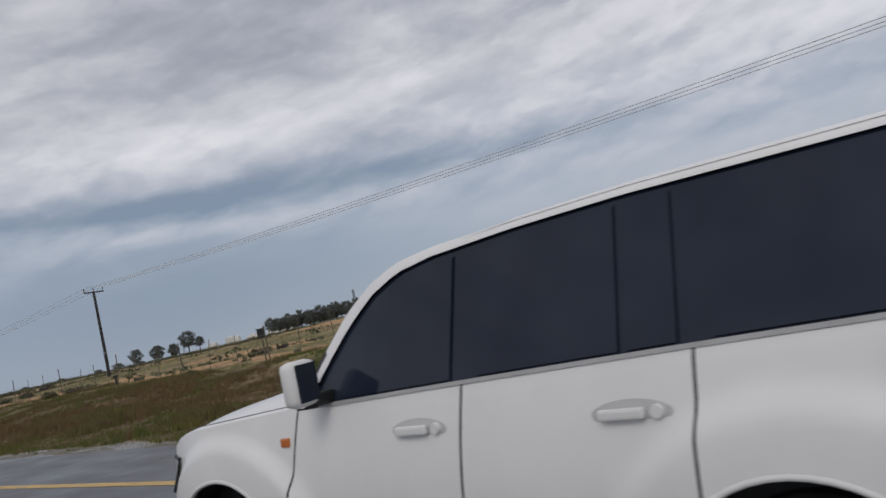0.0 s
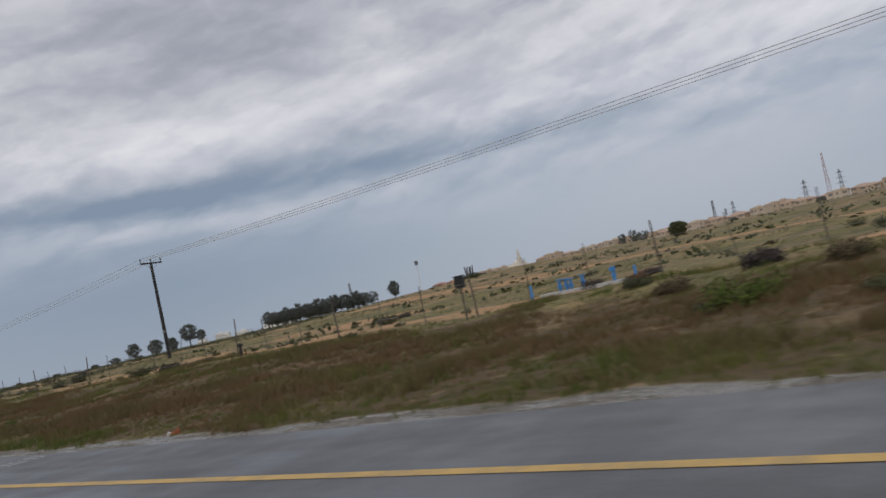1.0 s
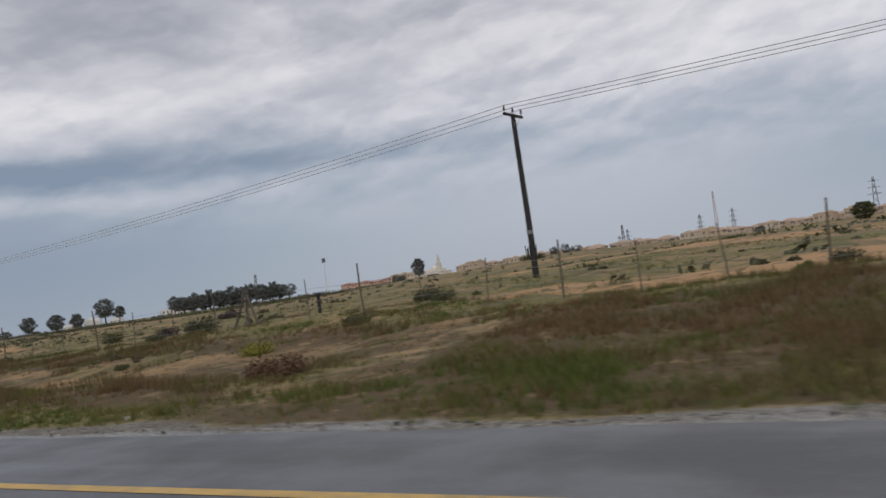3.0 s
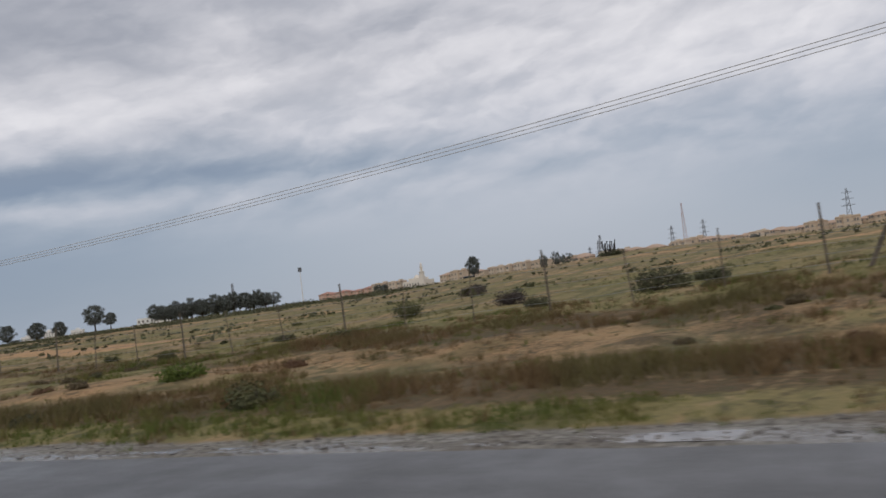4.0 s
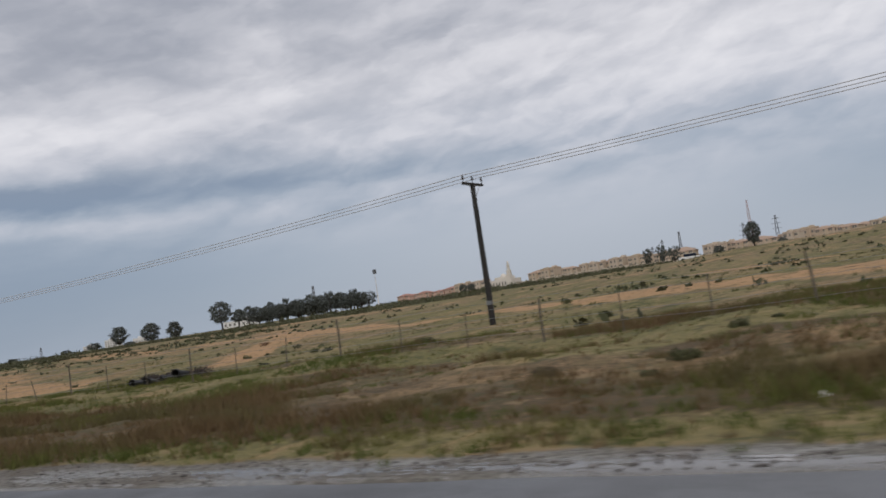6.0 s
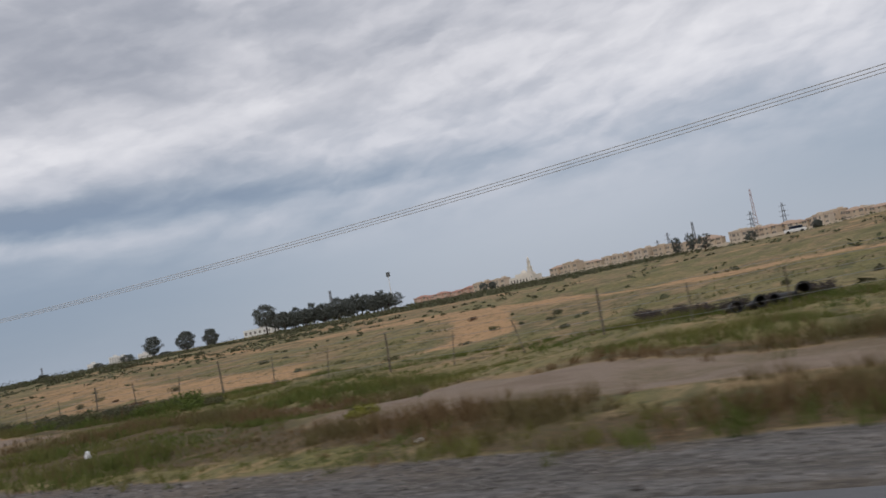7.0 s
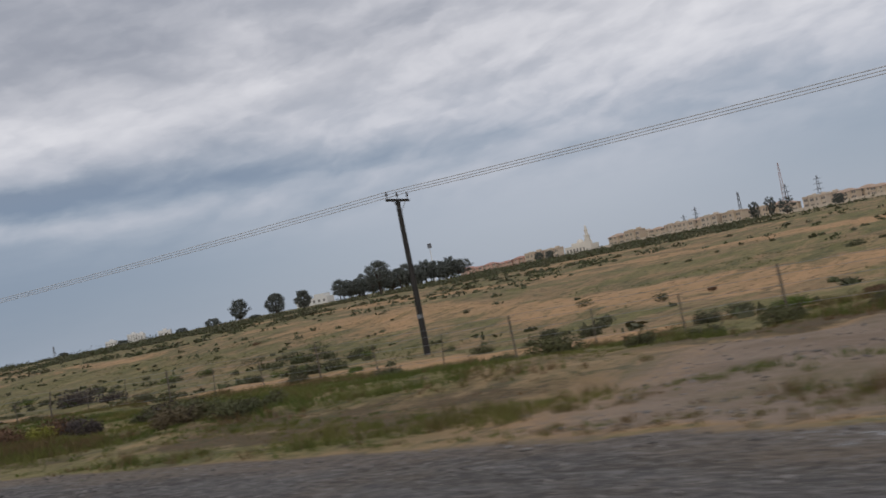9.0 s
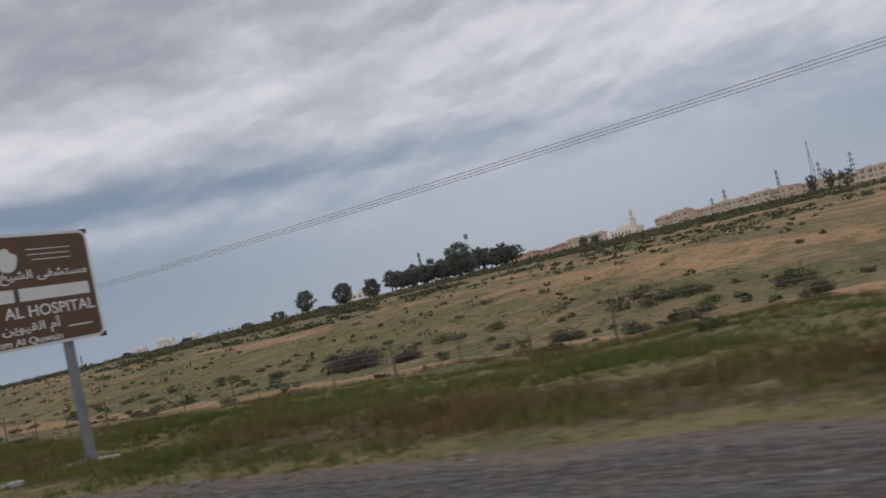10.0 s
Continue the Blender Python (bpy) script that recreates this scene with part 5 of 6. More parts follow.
        add_box(bm, (-0.13, -0.1, h - 0.18), (0.085, 0.1, h + 0.02), 0.02)
        part("head", bm, blue_paint, ob)


for x, h, w in ((-21.35, 0.62, True), (-21.0, 0.60, True), (-20.75, 0.55, True), (-20.1, 0.60, True), (-18.5, 0.75, False)):
    valve(x, 31.4, h, w)
for x in (-22.9, -17.4):
    ob = thing("bollard", "slim bright blue marker bollard beside the slab", "bollard", "blue bollards", (x, 31.3, gz(x, 31.3)))
    bm = bmesh.new()
    add_rod(bm, (0, 0, -0.1), (0, 0, 0.62), 0.06, 0.06, 10)
    add_rod(bm, (0, 0, 0.62), (0, 0, 0.66), 0.06, 0.03, 10)
    part("shaft", bm, blue_paint, ob)

# ---------------- pipes dumped behind the fence ----------------
def drain_pipe(x, y, length, rad, turn, tilt):
    ob = thing("drain_pipe", "black plastic drain pipe dumped behind the fence", "pipe", "dumped pipes", (x, y, gz(x, y) + rad * 0.8), turn)
    bm = bmesh.new()
    seg, rings = 20, []
    prof = [(-length / 2, rad), (length / 2 - 0.16, rad), (length / 2 - 0.14, rad * 1.14), (length / 2, rad * 1.14), (length / 2, rad * 0.92), (-length / 2, rad * 0.86)]
    for i in range(seg):
        a = 2 * math.pi * i / seg
        rings.append([bm.verts.new((u, r * math.cos(a), r * math.sin(a) + u * tilt)) for u, r in prof])
    for i in range(seg):
        a, b = rings[i], rings[(i + 1) % seg]
        for j in range(len(prof)):
            bm.faces.new((a[j], a[(j + 1) % len(prof)], b[(j + 1) % len(prof)], b[j]))
    part("tube", bm, rubber_black, ob)


rubber_black = plain("black_plastic", (0.014, 0.014, 0.015), (0.026, 0.025, 0.025), 0.6)
for x, y, ln, r, a, b in ((-145.1, 23.1, 0.9, 0.14, -70, 0.10), (-144.7, 23.5, 1.3, 0.14, -62, 0.22), (-144.0, 23.9, 0.9, 0.14, -110, 0.05), (-143.6, 24.2, 1.2, 0.17, -75, 0.2)):
    drain_pipe(x, y, ln, r, a, b)

# ---------------- litter and stones on the verge ----------------
white_plastic = plain("white_plastic", (0.75, 0.75, 0.74), (0.60, 0.61, 0.62), 0.45, scale=9)
brick_red = plain("brick_red", (0.42, 0.13, 0.055), (0.30, 0.10, 0.05), 0.85, scale=14, relief=0.3)
card_pale = plain("pale_card", (0.60, 0.58, 0.52), (0.45, 0.43, 0.40), 0.8, scale=9)


def crumpled(name, label, x, y, size, mat, r, lift=0.12):
    bm = bmesh.new()
    bmesh.ops.create_icosphere(bm, subdivisions=2, radius=1.0)
    for v in bm.verts:
        k = 0.6 + 0.7 * noise.noise(v.co * 1.7 + Vector((x, y, 0)))
        v.co = Vector((v.co.x * size[0] * k, v.co.y * size[1] * k, max(0.0, v.co.z + 0.35) * size[2] * k))
    me = bpy.data.meshes.new(name)
    bm.to_mesh(me)
    bm.free()
    me.materials.append(mat)
    ob = new(name, me)
    ob.matrix_basis = pose(x, y, gz(x, y) + lift, 0, 0, r.random() * 360)
    tagged(ob, label, "litter", "litter on the verge")


rl = np.random.default_rng(31)
crumpled("plastic_bag", "crumpled white plastic bag in the grass", -154.6, 10.6, (0.14, 0.10, 0.13), white_plastic, rl, 0.02)
crumpled("plastic_bag", "crumpled white plastic bag in the grass", -213.2, 9.8, (0.09, 0.07, 0.09), white_plastic, rl, 0.02)
crumpled("brick_lump", "broken orange brick lying on the verge", -16.1, 8.1, (0.12, 0.09, 0.12), brick_red, rl, -0.02)
crumpled("litter_scrap", "small white scrap of litter beside a broken brick", -16.24, 8.02, (0.07, 0.06, 0.07), white_plastic, rl, 0.0)
for x, y in ((-58.2, 8.5), (-62.6, 8.4), (-117.4, 10.2), (-101.6, 17.0), (-163.0, 10.0), (-146.0, 9.2), (-205.0, 8.7)):
    crumpled("litter_scrap", "small pale scrap of litter on the verge", x, y, (0.12, 0.08, 0.06), card_pale, rl, 0.0)
# loose stones on the gravel shoulder
stone_mat = leafy("loose_stones", (0.08, 0.073, 0.068), (0.25, 0.23, 0.215))
sv, sf, base = [], [], 0
ico = bmesh.new()
bmesh.ops.create_icosphere(ico, subdivisions=1, radius=1.0)
iv = np.array([v.co[:] for v in ico.verts])
fi = np.array([[v.index for v in q.verts] for q in ico.faces])
ico.free()
tx = np.where(rl.random(19000) < 0.75, rl.uniform(-240, -135, 19000), rl.uniform(-135, -40, 19000))
ty = np.maximum(edge_y(tx) + 0.15, 5.4) + rl.random(19000) ** 1.2 * np.where(tx < -160, 11.0, np.where(tx < -140, 3.4, 1.6))
bare_ = cover(tx, ty)[2] > 0.55
tx, ty = tx[bare_], ty[bare_]
tz = ground_z(tx, ty)
for x, y, z in zip(tx, ty, tz):
    s = rl.uniform(0.009, 0.026) * (1.6 if rl.random() < 0.06 else 1)
    sv.append(iv * np.array([s * 1.4, s, s * 0.6]) * (0.8 + 0.4 * rl.random((len(iv), 1))) + (x, y, z + s * 0.2))
    sf.append(fi + base)
    base += len(iv)
tagged(new("stones", mesh_of("stones", np.concatenate(sv), np.concatenate(sf), stone_mat)), "loose pale stones on the gravel shoulder", "stones", kind="stuff")

# ---------------- faded chalk-white survey writing by the asphalt's edge, too worn to read ----------------
chalk = plain("chalk_paint", (0.62, 0.62, 0.62), (0.42, 0.42, 0.425), 0.7, scale=8.0)
survey = thing("survey_mark", "two lines of worn white painted writing on asphalt", "road marking", at=(-20.0, 6.4, 0.0))
ry_ = np.random.default_rng(29)
for row_x, spots_ in ((-0.27, (-0.47, -0.33, -0.15, 0.02, 0.20, 0.42, 0.60)), (0.30, (-0.24, -0.08, 0.10, 0.33, 0.49))):
    for k_, dy_ in enumerate(spots_):
        bm = bmesh.new()
        half, slant = ry_.uniform(0.10, 0.20), ry_.uniform(-0.06, 0.06)
        if k_ % 3 == 2:
            # a worn loop
            ring_ = [(row_x + half * math.cos(a), dy_ + 0.055 * math.sin(a)) for a in np.linspace(0, 6.283, 15)]
            for p, q in zip(ring_, ring_[1:]):
                add_rod(bm, (*p, 0.0), (*q, 0.0), 0.016, 0.016, 6)
        else:
            add_rod(bm, (row_x - half, dy_ - slant, 0.0), (row_x + half * 0.2, dy_ + 0.01, 0.0), 0.016, 0.020, 6)
            add_rod(bm, (row_x + half * 0.2, dy_ + 0.01, 0.0), (row_x + half, dy_ + slant, 0.0), 0.020, 0.014, 6)
        for v in bm.verts:
            v.co.z = 0.001 + max(0.0, v.co.z) * 0.25
        part("stroke", bm, chalk, survey)

# ---------------- far buildings ----------------
stucco = plain("cream_stucco", (0.62, 0.50, 0.37), (0.54, 0.43, 0.32), 0.85, scale=0.4)
stucco_pale = plain("pale_stucco", (0.66, 0.56, 0.44), (0.58, 0.48, 0.38), 0.85, scale=0.4)
stucco_red = plain("terracotta_stucco", (0.66, 0.45, 0.36), (0.60, 0.40, 0.31), 0.85, scale=0.4)
roof_red = plain("red_clay_tile", (0.46, 0.25, 0.19), (0.40, 0.21, 0.16), 0.85, scale=1.0)
white_wall = plain("white_render", (0.78, 0.76, 0.72), (0.70, 0.68, 0.65), 0.8, scale=0.3)
roof_tile = plain("clay_tile", (0.50, 0.36, 0.27), (0.44, 0.31, 0.23), 0.85, scale=1.0)
win_dark = plain("window_glass", (0.20, 0.185, 0.17), (0.27, 0.25, 0.23), 0.2)
lattice = plain("lattice_steel", (0.20, 0.21, 0.23), (0.27, 0.28, 0.30), 0.6, metal=0.4)
lattice_red = plain("red_white_steel", (0.45, 0.22, 0.20), (0.55, 0.52, 0.52), 0.6, scale=0.08)


def villa(label, wall_mat, w, d, h, group, hipped=False, tiles=None):
    ob = thing("villa", label, "house", group)
    bm = bmesh.new()
    add_box(bm, (-w / 2, -d / 2, -1.0), (w / 2, d / 2, h), 0.05)
    add_box(bm, (-w * 0.18, -d / 2 - 1.6, -1.0), (w * 0.20, -d / 2 - 0.005, h - 0.4), 0.05)
    part("wall", bm, wall_mat, ob)
    bm = bmesh.new()
    add_box(bm, (-w / 2 - 0.35, -d / 2 - 0.35, h), (w / 2 + 0.35, d / 2 + 0.35, h + 0.22), 0.04)
    add_box(bm, (-w * 0.18 - 0.25, -d / 2 - 1.85, h - 0.4), (w * 0.20 + 0.25, -d / 2 - 0.36, h - 0.18), 0.04)
    part("cornice", bm, tiles or roof_tile, ob)
    bm = bmesh.new()
    if hipped:
        # low hipped roof of clay tiles over the house and its bay
        for x0, x1, y0, y1, z0, rise in ((-w / 2 - 0.5, w / 2 + 0.5, -d / 2 - 0.5, d / 2 + 0.5, h + 0.225, 1.9), (-w * 0.18 - 0.4, w * 0.20 + 0.4, -d / 2 - 2.0, -d / 2 + 2.0, h - 0.175, 1.5)):
            cx, cy, lx, ly = (x0 + x1) / 2, (y0 + y1) / 2, max(0.3, (x1 - x0 - (y1 - y0)) / 2 + 0.8), 0.6
            low = [bm.verts.new(c) for c in ((x0, y0, z0), (x1, y0, z0), (x1, y1, z0), (x0, y1, z0))]
            high = [bm.verts.new(c) for c in ((cx - lx, cy - ly, z0 + rise), (cx + lx, cy - ly, z0 + rise), (cx + lx, cy + ly, z0 + rise), (cx - lx, cy + ly, z0 + rise))]
            bm.faces.new(low[::-1])
            bm.faces.new(high)
            for k in range(4):
                bm.faces.new((low[k], low[(k + 1) % 4], high[(k + 1) % 4], high[k]))
        part("roof", bm, tiles or roof_tile, ob, "low hipped clay tile roof")
        bm = bmesh.new()
    for a, b in () if hipped else (((-w / 2, -d / 2), (w / 2, -d / 2 + 0.25)), ((-w / 2, d / 2 - 0.25), (w / 2, d / 2)), ((-w / 2, -d / 2 + 0.25), (-w / 2 + 0.25, d / 2 - 0.25)), ((w / 2 - 0.25, -d / 2 + 0.25), (w / 2, d / 2 - 0.25))):
        add_box(bm, (*a, h + 0.22), (*b, h + 0.95))
    if not hipped:
        add_box(bm, (w * 0.1, 0, h + 0.22), (w * 0.34, d * 0.3, h + 2.1), 0.04)
        add_box(bm, (-w * 0.16, -d / 2 - 1.55, h - 0.18), (w * 0.18, -d / 2 + 0.2, h + 1.35), 0.06)
        part("parapet", bm, wall_mat, ob)
    for fl in (0, 1):
        z0 = 1.0 + fl * 3.5
        for u in (-0.38, -0.27, 0.01, 0.30, 0.41):
            front = -d / 2 - (1.6 if -0.18 < u < 0.2 else 0.0)
            bm = bmesh.new()
            add_box(bm, (u * w - 0.55, front - 0.06, z0), (u * w + 0.55, front + 0.05, z0 + 1.7), 0.02)
            wn = part("window", bm, win_dark, ob)
            bm = bmesh.new()
            add_box(bm, (u * w - 0.75, front - 0.12, z0 - 0.18), (u * w + 0.75, front - 0.005, z0 - 0.01), 0.02)
            part("sill", bm, stucco_pale, wn)
            bm = bmesh.new()
            add_box(bm, (u * w - 0.75, front - 0.12, z0 + 1.71), (u * w + 0.75, front - 0.005, z0 + 1.95), 0.02)
            part("lintel", bm, stucco_pale, wn)
    bm = bmesh.new()
    add_box(bm, (w * 0.22, -d / 2 - 0.05, -0.2), (w * 0.27, -d / 2 + 0.05, 2.1), 0.02)
    part("door", bm, bark, ob)
    return ob


rh = np.random.default_rng(41)
kinds = [villa("two-storey cream villa with flat roof and parapet", stucco, 13.0, 12.0, 7.4, "villa row"),
         villa("two-storey sand-coloured villa with projecting bay", stucco_pale, 11.5, 12.0, 6.9, "villa row"),
         villa("pink two-storey villa with low red tile roof", stucco_red, 13.0, 11.0, 5.6, "terracotta villas", True, roof_red),
         villa("two-storey cream villa with low hipped clay roof", stucco, 12.5, 11.0, 6.2, "villa row", True)]
used = [False] * 4
row = [(-541 + i * 13.6 + rh.uniform(-3, 3), 612 + rh.uniform(-12, 12), 2) for i in range(6)]
row += [(-470 + i * 16, 606 + rh.uniform(-4, 4), i % 2) for i in range(2)]
row += [(-396 + i * 17.2 + rh.uniform(-1.5, 1.5), 578 + rh.uniform(-7, 7) + (8 if i % 3 == 0 else 0), [0, 1, 3, 3, 3][int(rh.random() * 5)]) for i in range(36)]
# a second row stands in the gaps behind the first
row += [(-389 + i * 17.2 + rh.uniform(-4, 4), 600 + rh.uniform(-5, 5), [0, 1, 3, 3, 3][int(rh.random() * 5)]) for i in range(30)]
for x, y, kk in row:
    m = pose(x, y, gz(x, y) + 0.1, 0, 0, rh.uniform(-16, 10))
    if not used[kk]:
        kinds[kk].matrix_basis = m
        used[kk] = True
    else:
        o = copy_thing(kinds[kk], m)
        o.scale = (rh.choice([-1, 1]) * rh.uniform(0.85, 1.1), 1, rh.uniform(0.80, 1.02))

# garden walls before the villas
wall = thing("garden_wall", "long cream boundary wall before the villas", "wall")
for i in range(34):
    x = -400 + i * 17.5
    bm = bmesh.new()
    z = gz(x + 8, 562)
    add_box(bm, (x, 562, z - 1.0), (x + 17.2, 562.3, z + 1.9), 0.03)
    add_box(bm, (x - 0.25, 561.9, z - 1.0), (x + 0.25, 562.4, z + 2.3), 0.03)
    part("panel", bm, stucco_pale, wall)

# mosque
mosque_wall = plain("cream_render", (0.78, 0.72, 0.63), (0.70, 0.64, 0.56), 0.8, scale=0.3)
mq = thing("mosque", "small white mosque with one slender minaret", "mosque", at=(-424, 592, gz(-424, 592)))
bm = bmesh.new()
add_box(bm, (-12, -8, -1), (9, 8, 5.5), 0.05)
add_box(bm, (-7, -6, 5.5), (5, 6, 7.6), 0.05)
part("hall", bm, mosque_wall, mq)
bm = bmesh.new()
bmesh.ops.create_uvsphere(bm, u_segments=20, v_segments=10, radius=2.6, matrix=pose(-2, 0, 7.6))
part("dome", bm, mosque_wall, mq, smooth=True)
bm = bmesh.new()
add_box(bm, (4.7, -8.1, -1), (8.3, -4.5, 9.0), 0.08)
add_box(bm, (5.0, -7.8, 9.0), (8.0, -4.8, 11.5), 0.08)
add_box(bm, (4.6, -8.2, 11.5), (8.4, -4.4, 12.0), 0.08)
add_rod(bm, (6.5, -6.3, 12.0), (6.5, -6.3, 15.5), 1.25, 1.15, 10)
add_rod(bm, (6.5, -6.3, 15.5), (6.5, -6.3, 16.0), 1.7, 1.7, 12)
add_rod(bm, (6.5, -6.3, 16.0), (6.5, -6.3, 18.0), 0.9, 0.8, 10)
add_rod(bm, (6.5, -6.3, 18.0), (6.5, -6.3, 19.6), 0.85, 0.05, 10)
part("minaret", bm, mosque_wall, mq)
for i in range(6):
    bm = bmesh.new()
    add_box(bm, (-10.5 + i * 2.6, -8.06, 1.0), (-9.3 + i * 2.6, -7.95, 3.6), 0.02)
    part("window", bm, win_dark, mq)

# low white building near the grove, and flats on the horizon
lw_ = thing("low_building", "low white building half hidden by trees", "building", at=(-541, 420, gz(-541, 420)), turn=12)
bm = bmesh.new()
add_box(bm, (-12, -5, -1), (10, 5, 4.4), 0.05)
add_box(bm, (1, -5.0, 4.4), (8, 4, 6.4), 0.05)
part("wall", bm, white_wall, lw_)
for i in range(6):
    bm = bmesh.new()
    add_box(bm, (-11 + i * 3.6, -5.06, 1.2), (-9.4 + i * 3.6, -4.95, 2.9), 0.02)
    part("window", bm, win_dark, lw_)


def flats(x, y, w, h):
    ob = thing("apartment_block", "distant white block of flats on the horizon", "building", "distant flats", (x, y, gz(x, y)), 40)
    bm = bmesh.new()
    add_box(bm, (-w / 2, -7, -2), (w / 2, 7, h), 0.1)
    add_box(bm, (-2, -3, h), (3, 3, h + 2.5), 0.1)
    part("wall", bm, white_wall, ob)
    for fl in range(int(h // 3.2)):
        for i in range(int(w // 4)):
            bm = bmesh.new()
            add_box(bm, (-w / 2 + 1.2 + i * 4, -7.1, 1.0 + fl * 3.2), (-w / 2 + 3.2 + i * 4, -6.95, 2.6 + fl * 3.2), 0.0)
            part("window", bm, win_dark, ob)


for x, y, w, h in ((-1374, 888, 16, 16), (-1340, 905, 16, 21), (-1326, 910, 10, 19), (-1232, 878, 18, 16)):
    flats(x, y, w, h)


def mast(name, label, x, y, h, foot, top, mat, arms=()):
    """Four-legged lattice tower."""
    ob = thing(name, label, "tower", "lattice towers", (x, y, gz(x, y) - 0.6))
    n_ = max(6, int(h / 7))
    web = bmesh.new()
    corners = ((-1, -1), (1, -1), (1, 1), (-1, 1))
    width = [foot + (top - foot) * (k_ / n_) ** 0.8 for k_ in range(n_ + 1)]
    for k_ in range(n_):
        a, b = k_ / n_, (k_ + 1) / n_
        ca = [(width[k_] * s, width[k_] * t, a * h) for s, t in corners]
        cb = [(width[k_ + 1] * s, width[k_ + 1] * t, b * h) for s, t in corners]
        for i in range(4):
            add_rod(web, ca[i], cb[(i + 1) % 4], 0.12, 0.12, 4)
            add_rod(web, ca[(i + 1) % 4], cb[i], 0.12, 0.12, 4)
    for s, t in corners:
        wire_tube("leg", [(width[k_] * s, width[k_] * t, k_ / n_ * h) for k_ in range(n_ + 1)], 0.22, mat, ob)
    tagged(part("bracing", web, mat, ob), kind="stuff")
    for z, ln in arms:
        bm = bmesh.new()
        for s in (-1, 1):
            add_rod(bm, (0, 0, z * h), (s * ln, 0, z * h + 0.3), 0.28, 0.12, 4)
            add_rod(bm, (0, 0, z * h + 1.6), (s * ln, 0, z * h + 0.3), 0.2, 0.1, 4)
        part("arm", bm, mat, ob)
    return ob


ARMS = ((0.62, 7.5), (0.76, 6.5), (0.90, 5.5))
mast("radio_mast", "tall slender lattice radio mast on the horizon", -426, 1539, 100, 4.5, 0.9, lattice_red)
for x, y, h in ((-342, 1300, 53), (-378, 1250, 48), (-543, 1400, 50), (-577, 1450, 42), (-126, 1000, 50), (20, 1000, 50), (-2000, 1200, 36)):
    mast("power_pylon", "grey steel lattice power pylon on the horizon", x, y, h, 4.2, 0.8, lattice, ARMS)
mast("radio_mast", "short lattice radio mast behind the villas", -371, 900, 34, 2.0, 0.7, lattice)
mast("radio_mast", "short lattice radio mast behind the grove", -560, 520, 24, 1.2, 0.5, lattice)

tw = thing("floodlight_mast", "slender white mast with a round head frame", "mast", at=(-593.7, 651, gz(-593.7, 651)))
bm = bmesh.new()
add_rod(bm, (0, 0, -1), (0, 0, 33.5), 0.55, 0.28, 10)
part("shaft", bm, white_wall, tw)
for i in range(12):
    a = i * math.pi / 6
    bm = bmesh.new()
    add_box(bm, (math.cos(a) * 1.5 - 0.25, math.sin(a) * 1.5 - 0.25, 32.0), (math.cos(a) * 1.5 + 0.25, math.sin(a) * 1.5 + 0.25, 36.2), 0.05)
    part("lamp_panel", bm, lattice, tw)

# ---------------- the white off-road wagon ----------------
def build_car_paint(tree, m, bsdf):
    co = tree.nodes.new("ShaderNodeTexCoord").outputs["Object"]
    sp = tree.nodes.new("ShaderNodeSeparateXYZ")
    tree.links.new(co, sp.inputs[0])
    film = m.noise(co, 2.0, 5.0, 0.6)
    spray = m.mul(m.sub(1.0, m.ramp(sp.outputs[2], 0.45, 1.05)), m.ramp(m.noise(co, 14.0, 4.0, 0.7), 0.35, 0.75))
    col = m.mix(m.ramp(film, 0.3, 0.7), (0.80, 0.79, 0.775), (0.76, 0.75, 0.735))
    put(tree, m.mix(m.mul(spray, 0.25), col, (0.50, 0.45, 0.40)), bsdf.inputs["Base Color"])
    put(tree, m.add(0.34, m.mul(film, 0.15)), bsdf.inputs["Roughness"])
    bsdf.inputs["Coat Weight"].default_value = 0.35
    bsdf.inputs["Coat Roughness"].default_value = 0.08


car_white = material("white_car_paint", build_car_paint)
tinted = material("tinted_glass", build_glass)
black_trim = plain("black_trim", (0.012, 0.012, 0.013), (0.02, 0.02, 0.021), 0.5)
rubber = plain("rubber", (0.018, 0.018, 0.018), (0.03, 0.029, 0.028), 0.85, scale=12)
chrome = plain("chrome", (0.72, 0.72, 0.73), (0.62, 0.62, 0.64), 0.16, metal=1.0)
lamp_clear = plain("lamp_lens", (0.42, 0.43, 0.45), (0.30, 0.31, 0.33), 0.12, coat=1.0)
amber = plain("amber_lens", (0.62, 0.17, 0.02), (0.52, 0.13, 0.015), 0.2, coat=0.6)
# car white darkened: the shade inside the handle pockets is in the colour
pocket_white = plain("shaded_white", (0.60, 0.60, 0.60), (0.54, 0.54, 0.54), 0.4)
trim_grey = plain("grey_moulding", (0.42, 0.42, 0.42), (0.34, 0.34, 0.34), 0.4)

WF, WR, WZ = 0.70, 3.62, 0.43
ARCHES = {WF: 0.515, WR: 0.485}


def belt_z(u):
    return float(np.interp(u, [1.3, 2.39, 3.36, 4.6], [1.252, 1.285, 1.310, 1.335]))


def head_z(u):
    """Top of the side windows."""
    return float(np.interp(u, [1.45, 1.56, 1.70, 1.84, 2.00, 2.20, 2.64, 3.15, 4.6], [1.27, 1.42, 1.58, 1.70, 1.775, 1.808, 1.835, 1.848, 1.835]))


def half_width(u, z):
    w = 0.97
    if z < 0.62:
        w -= 0.06 * ((0.62 - z) / 0.2) ** 1.5
    if z > 0.86:
        w -= 0.065 * min(1.0, (z - 0.86) / 0.42) ** 1.6
    if z > 1.28:
        w -= (z - 1.28) * 0.36
    if u < 0.60:
        w *= 1 - 0.15 * (min(1.25, (0.60 - u) / 0.60)) ** 2.2
    if u > 4.2:
        w *= 1 - 0.06 * ((u - 4.2) / 0.5) ** 2
    for uw in (WF, WR):
        r = math.hypot((u - uw) * (0.86 if u > uw else 1.0), z - WZ)
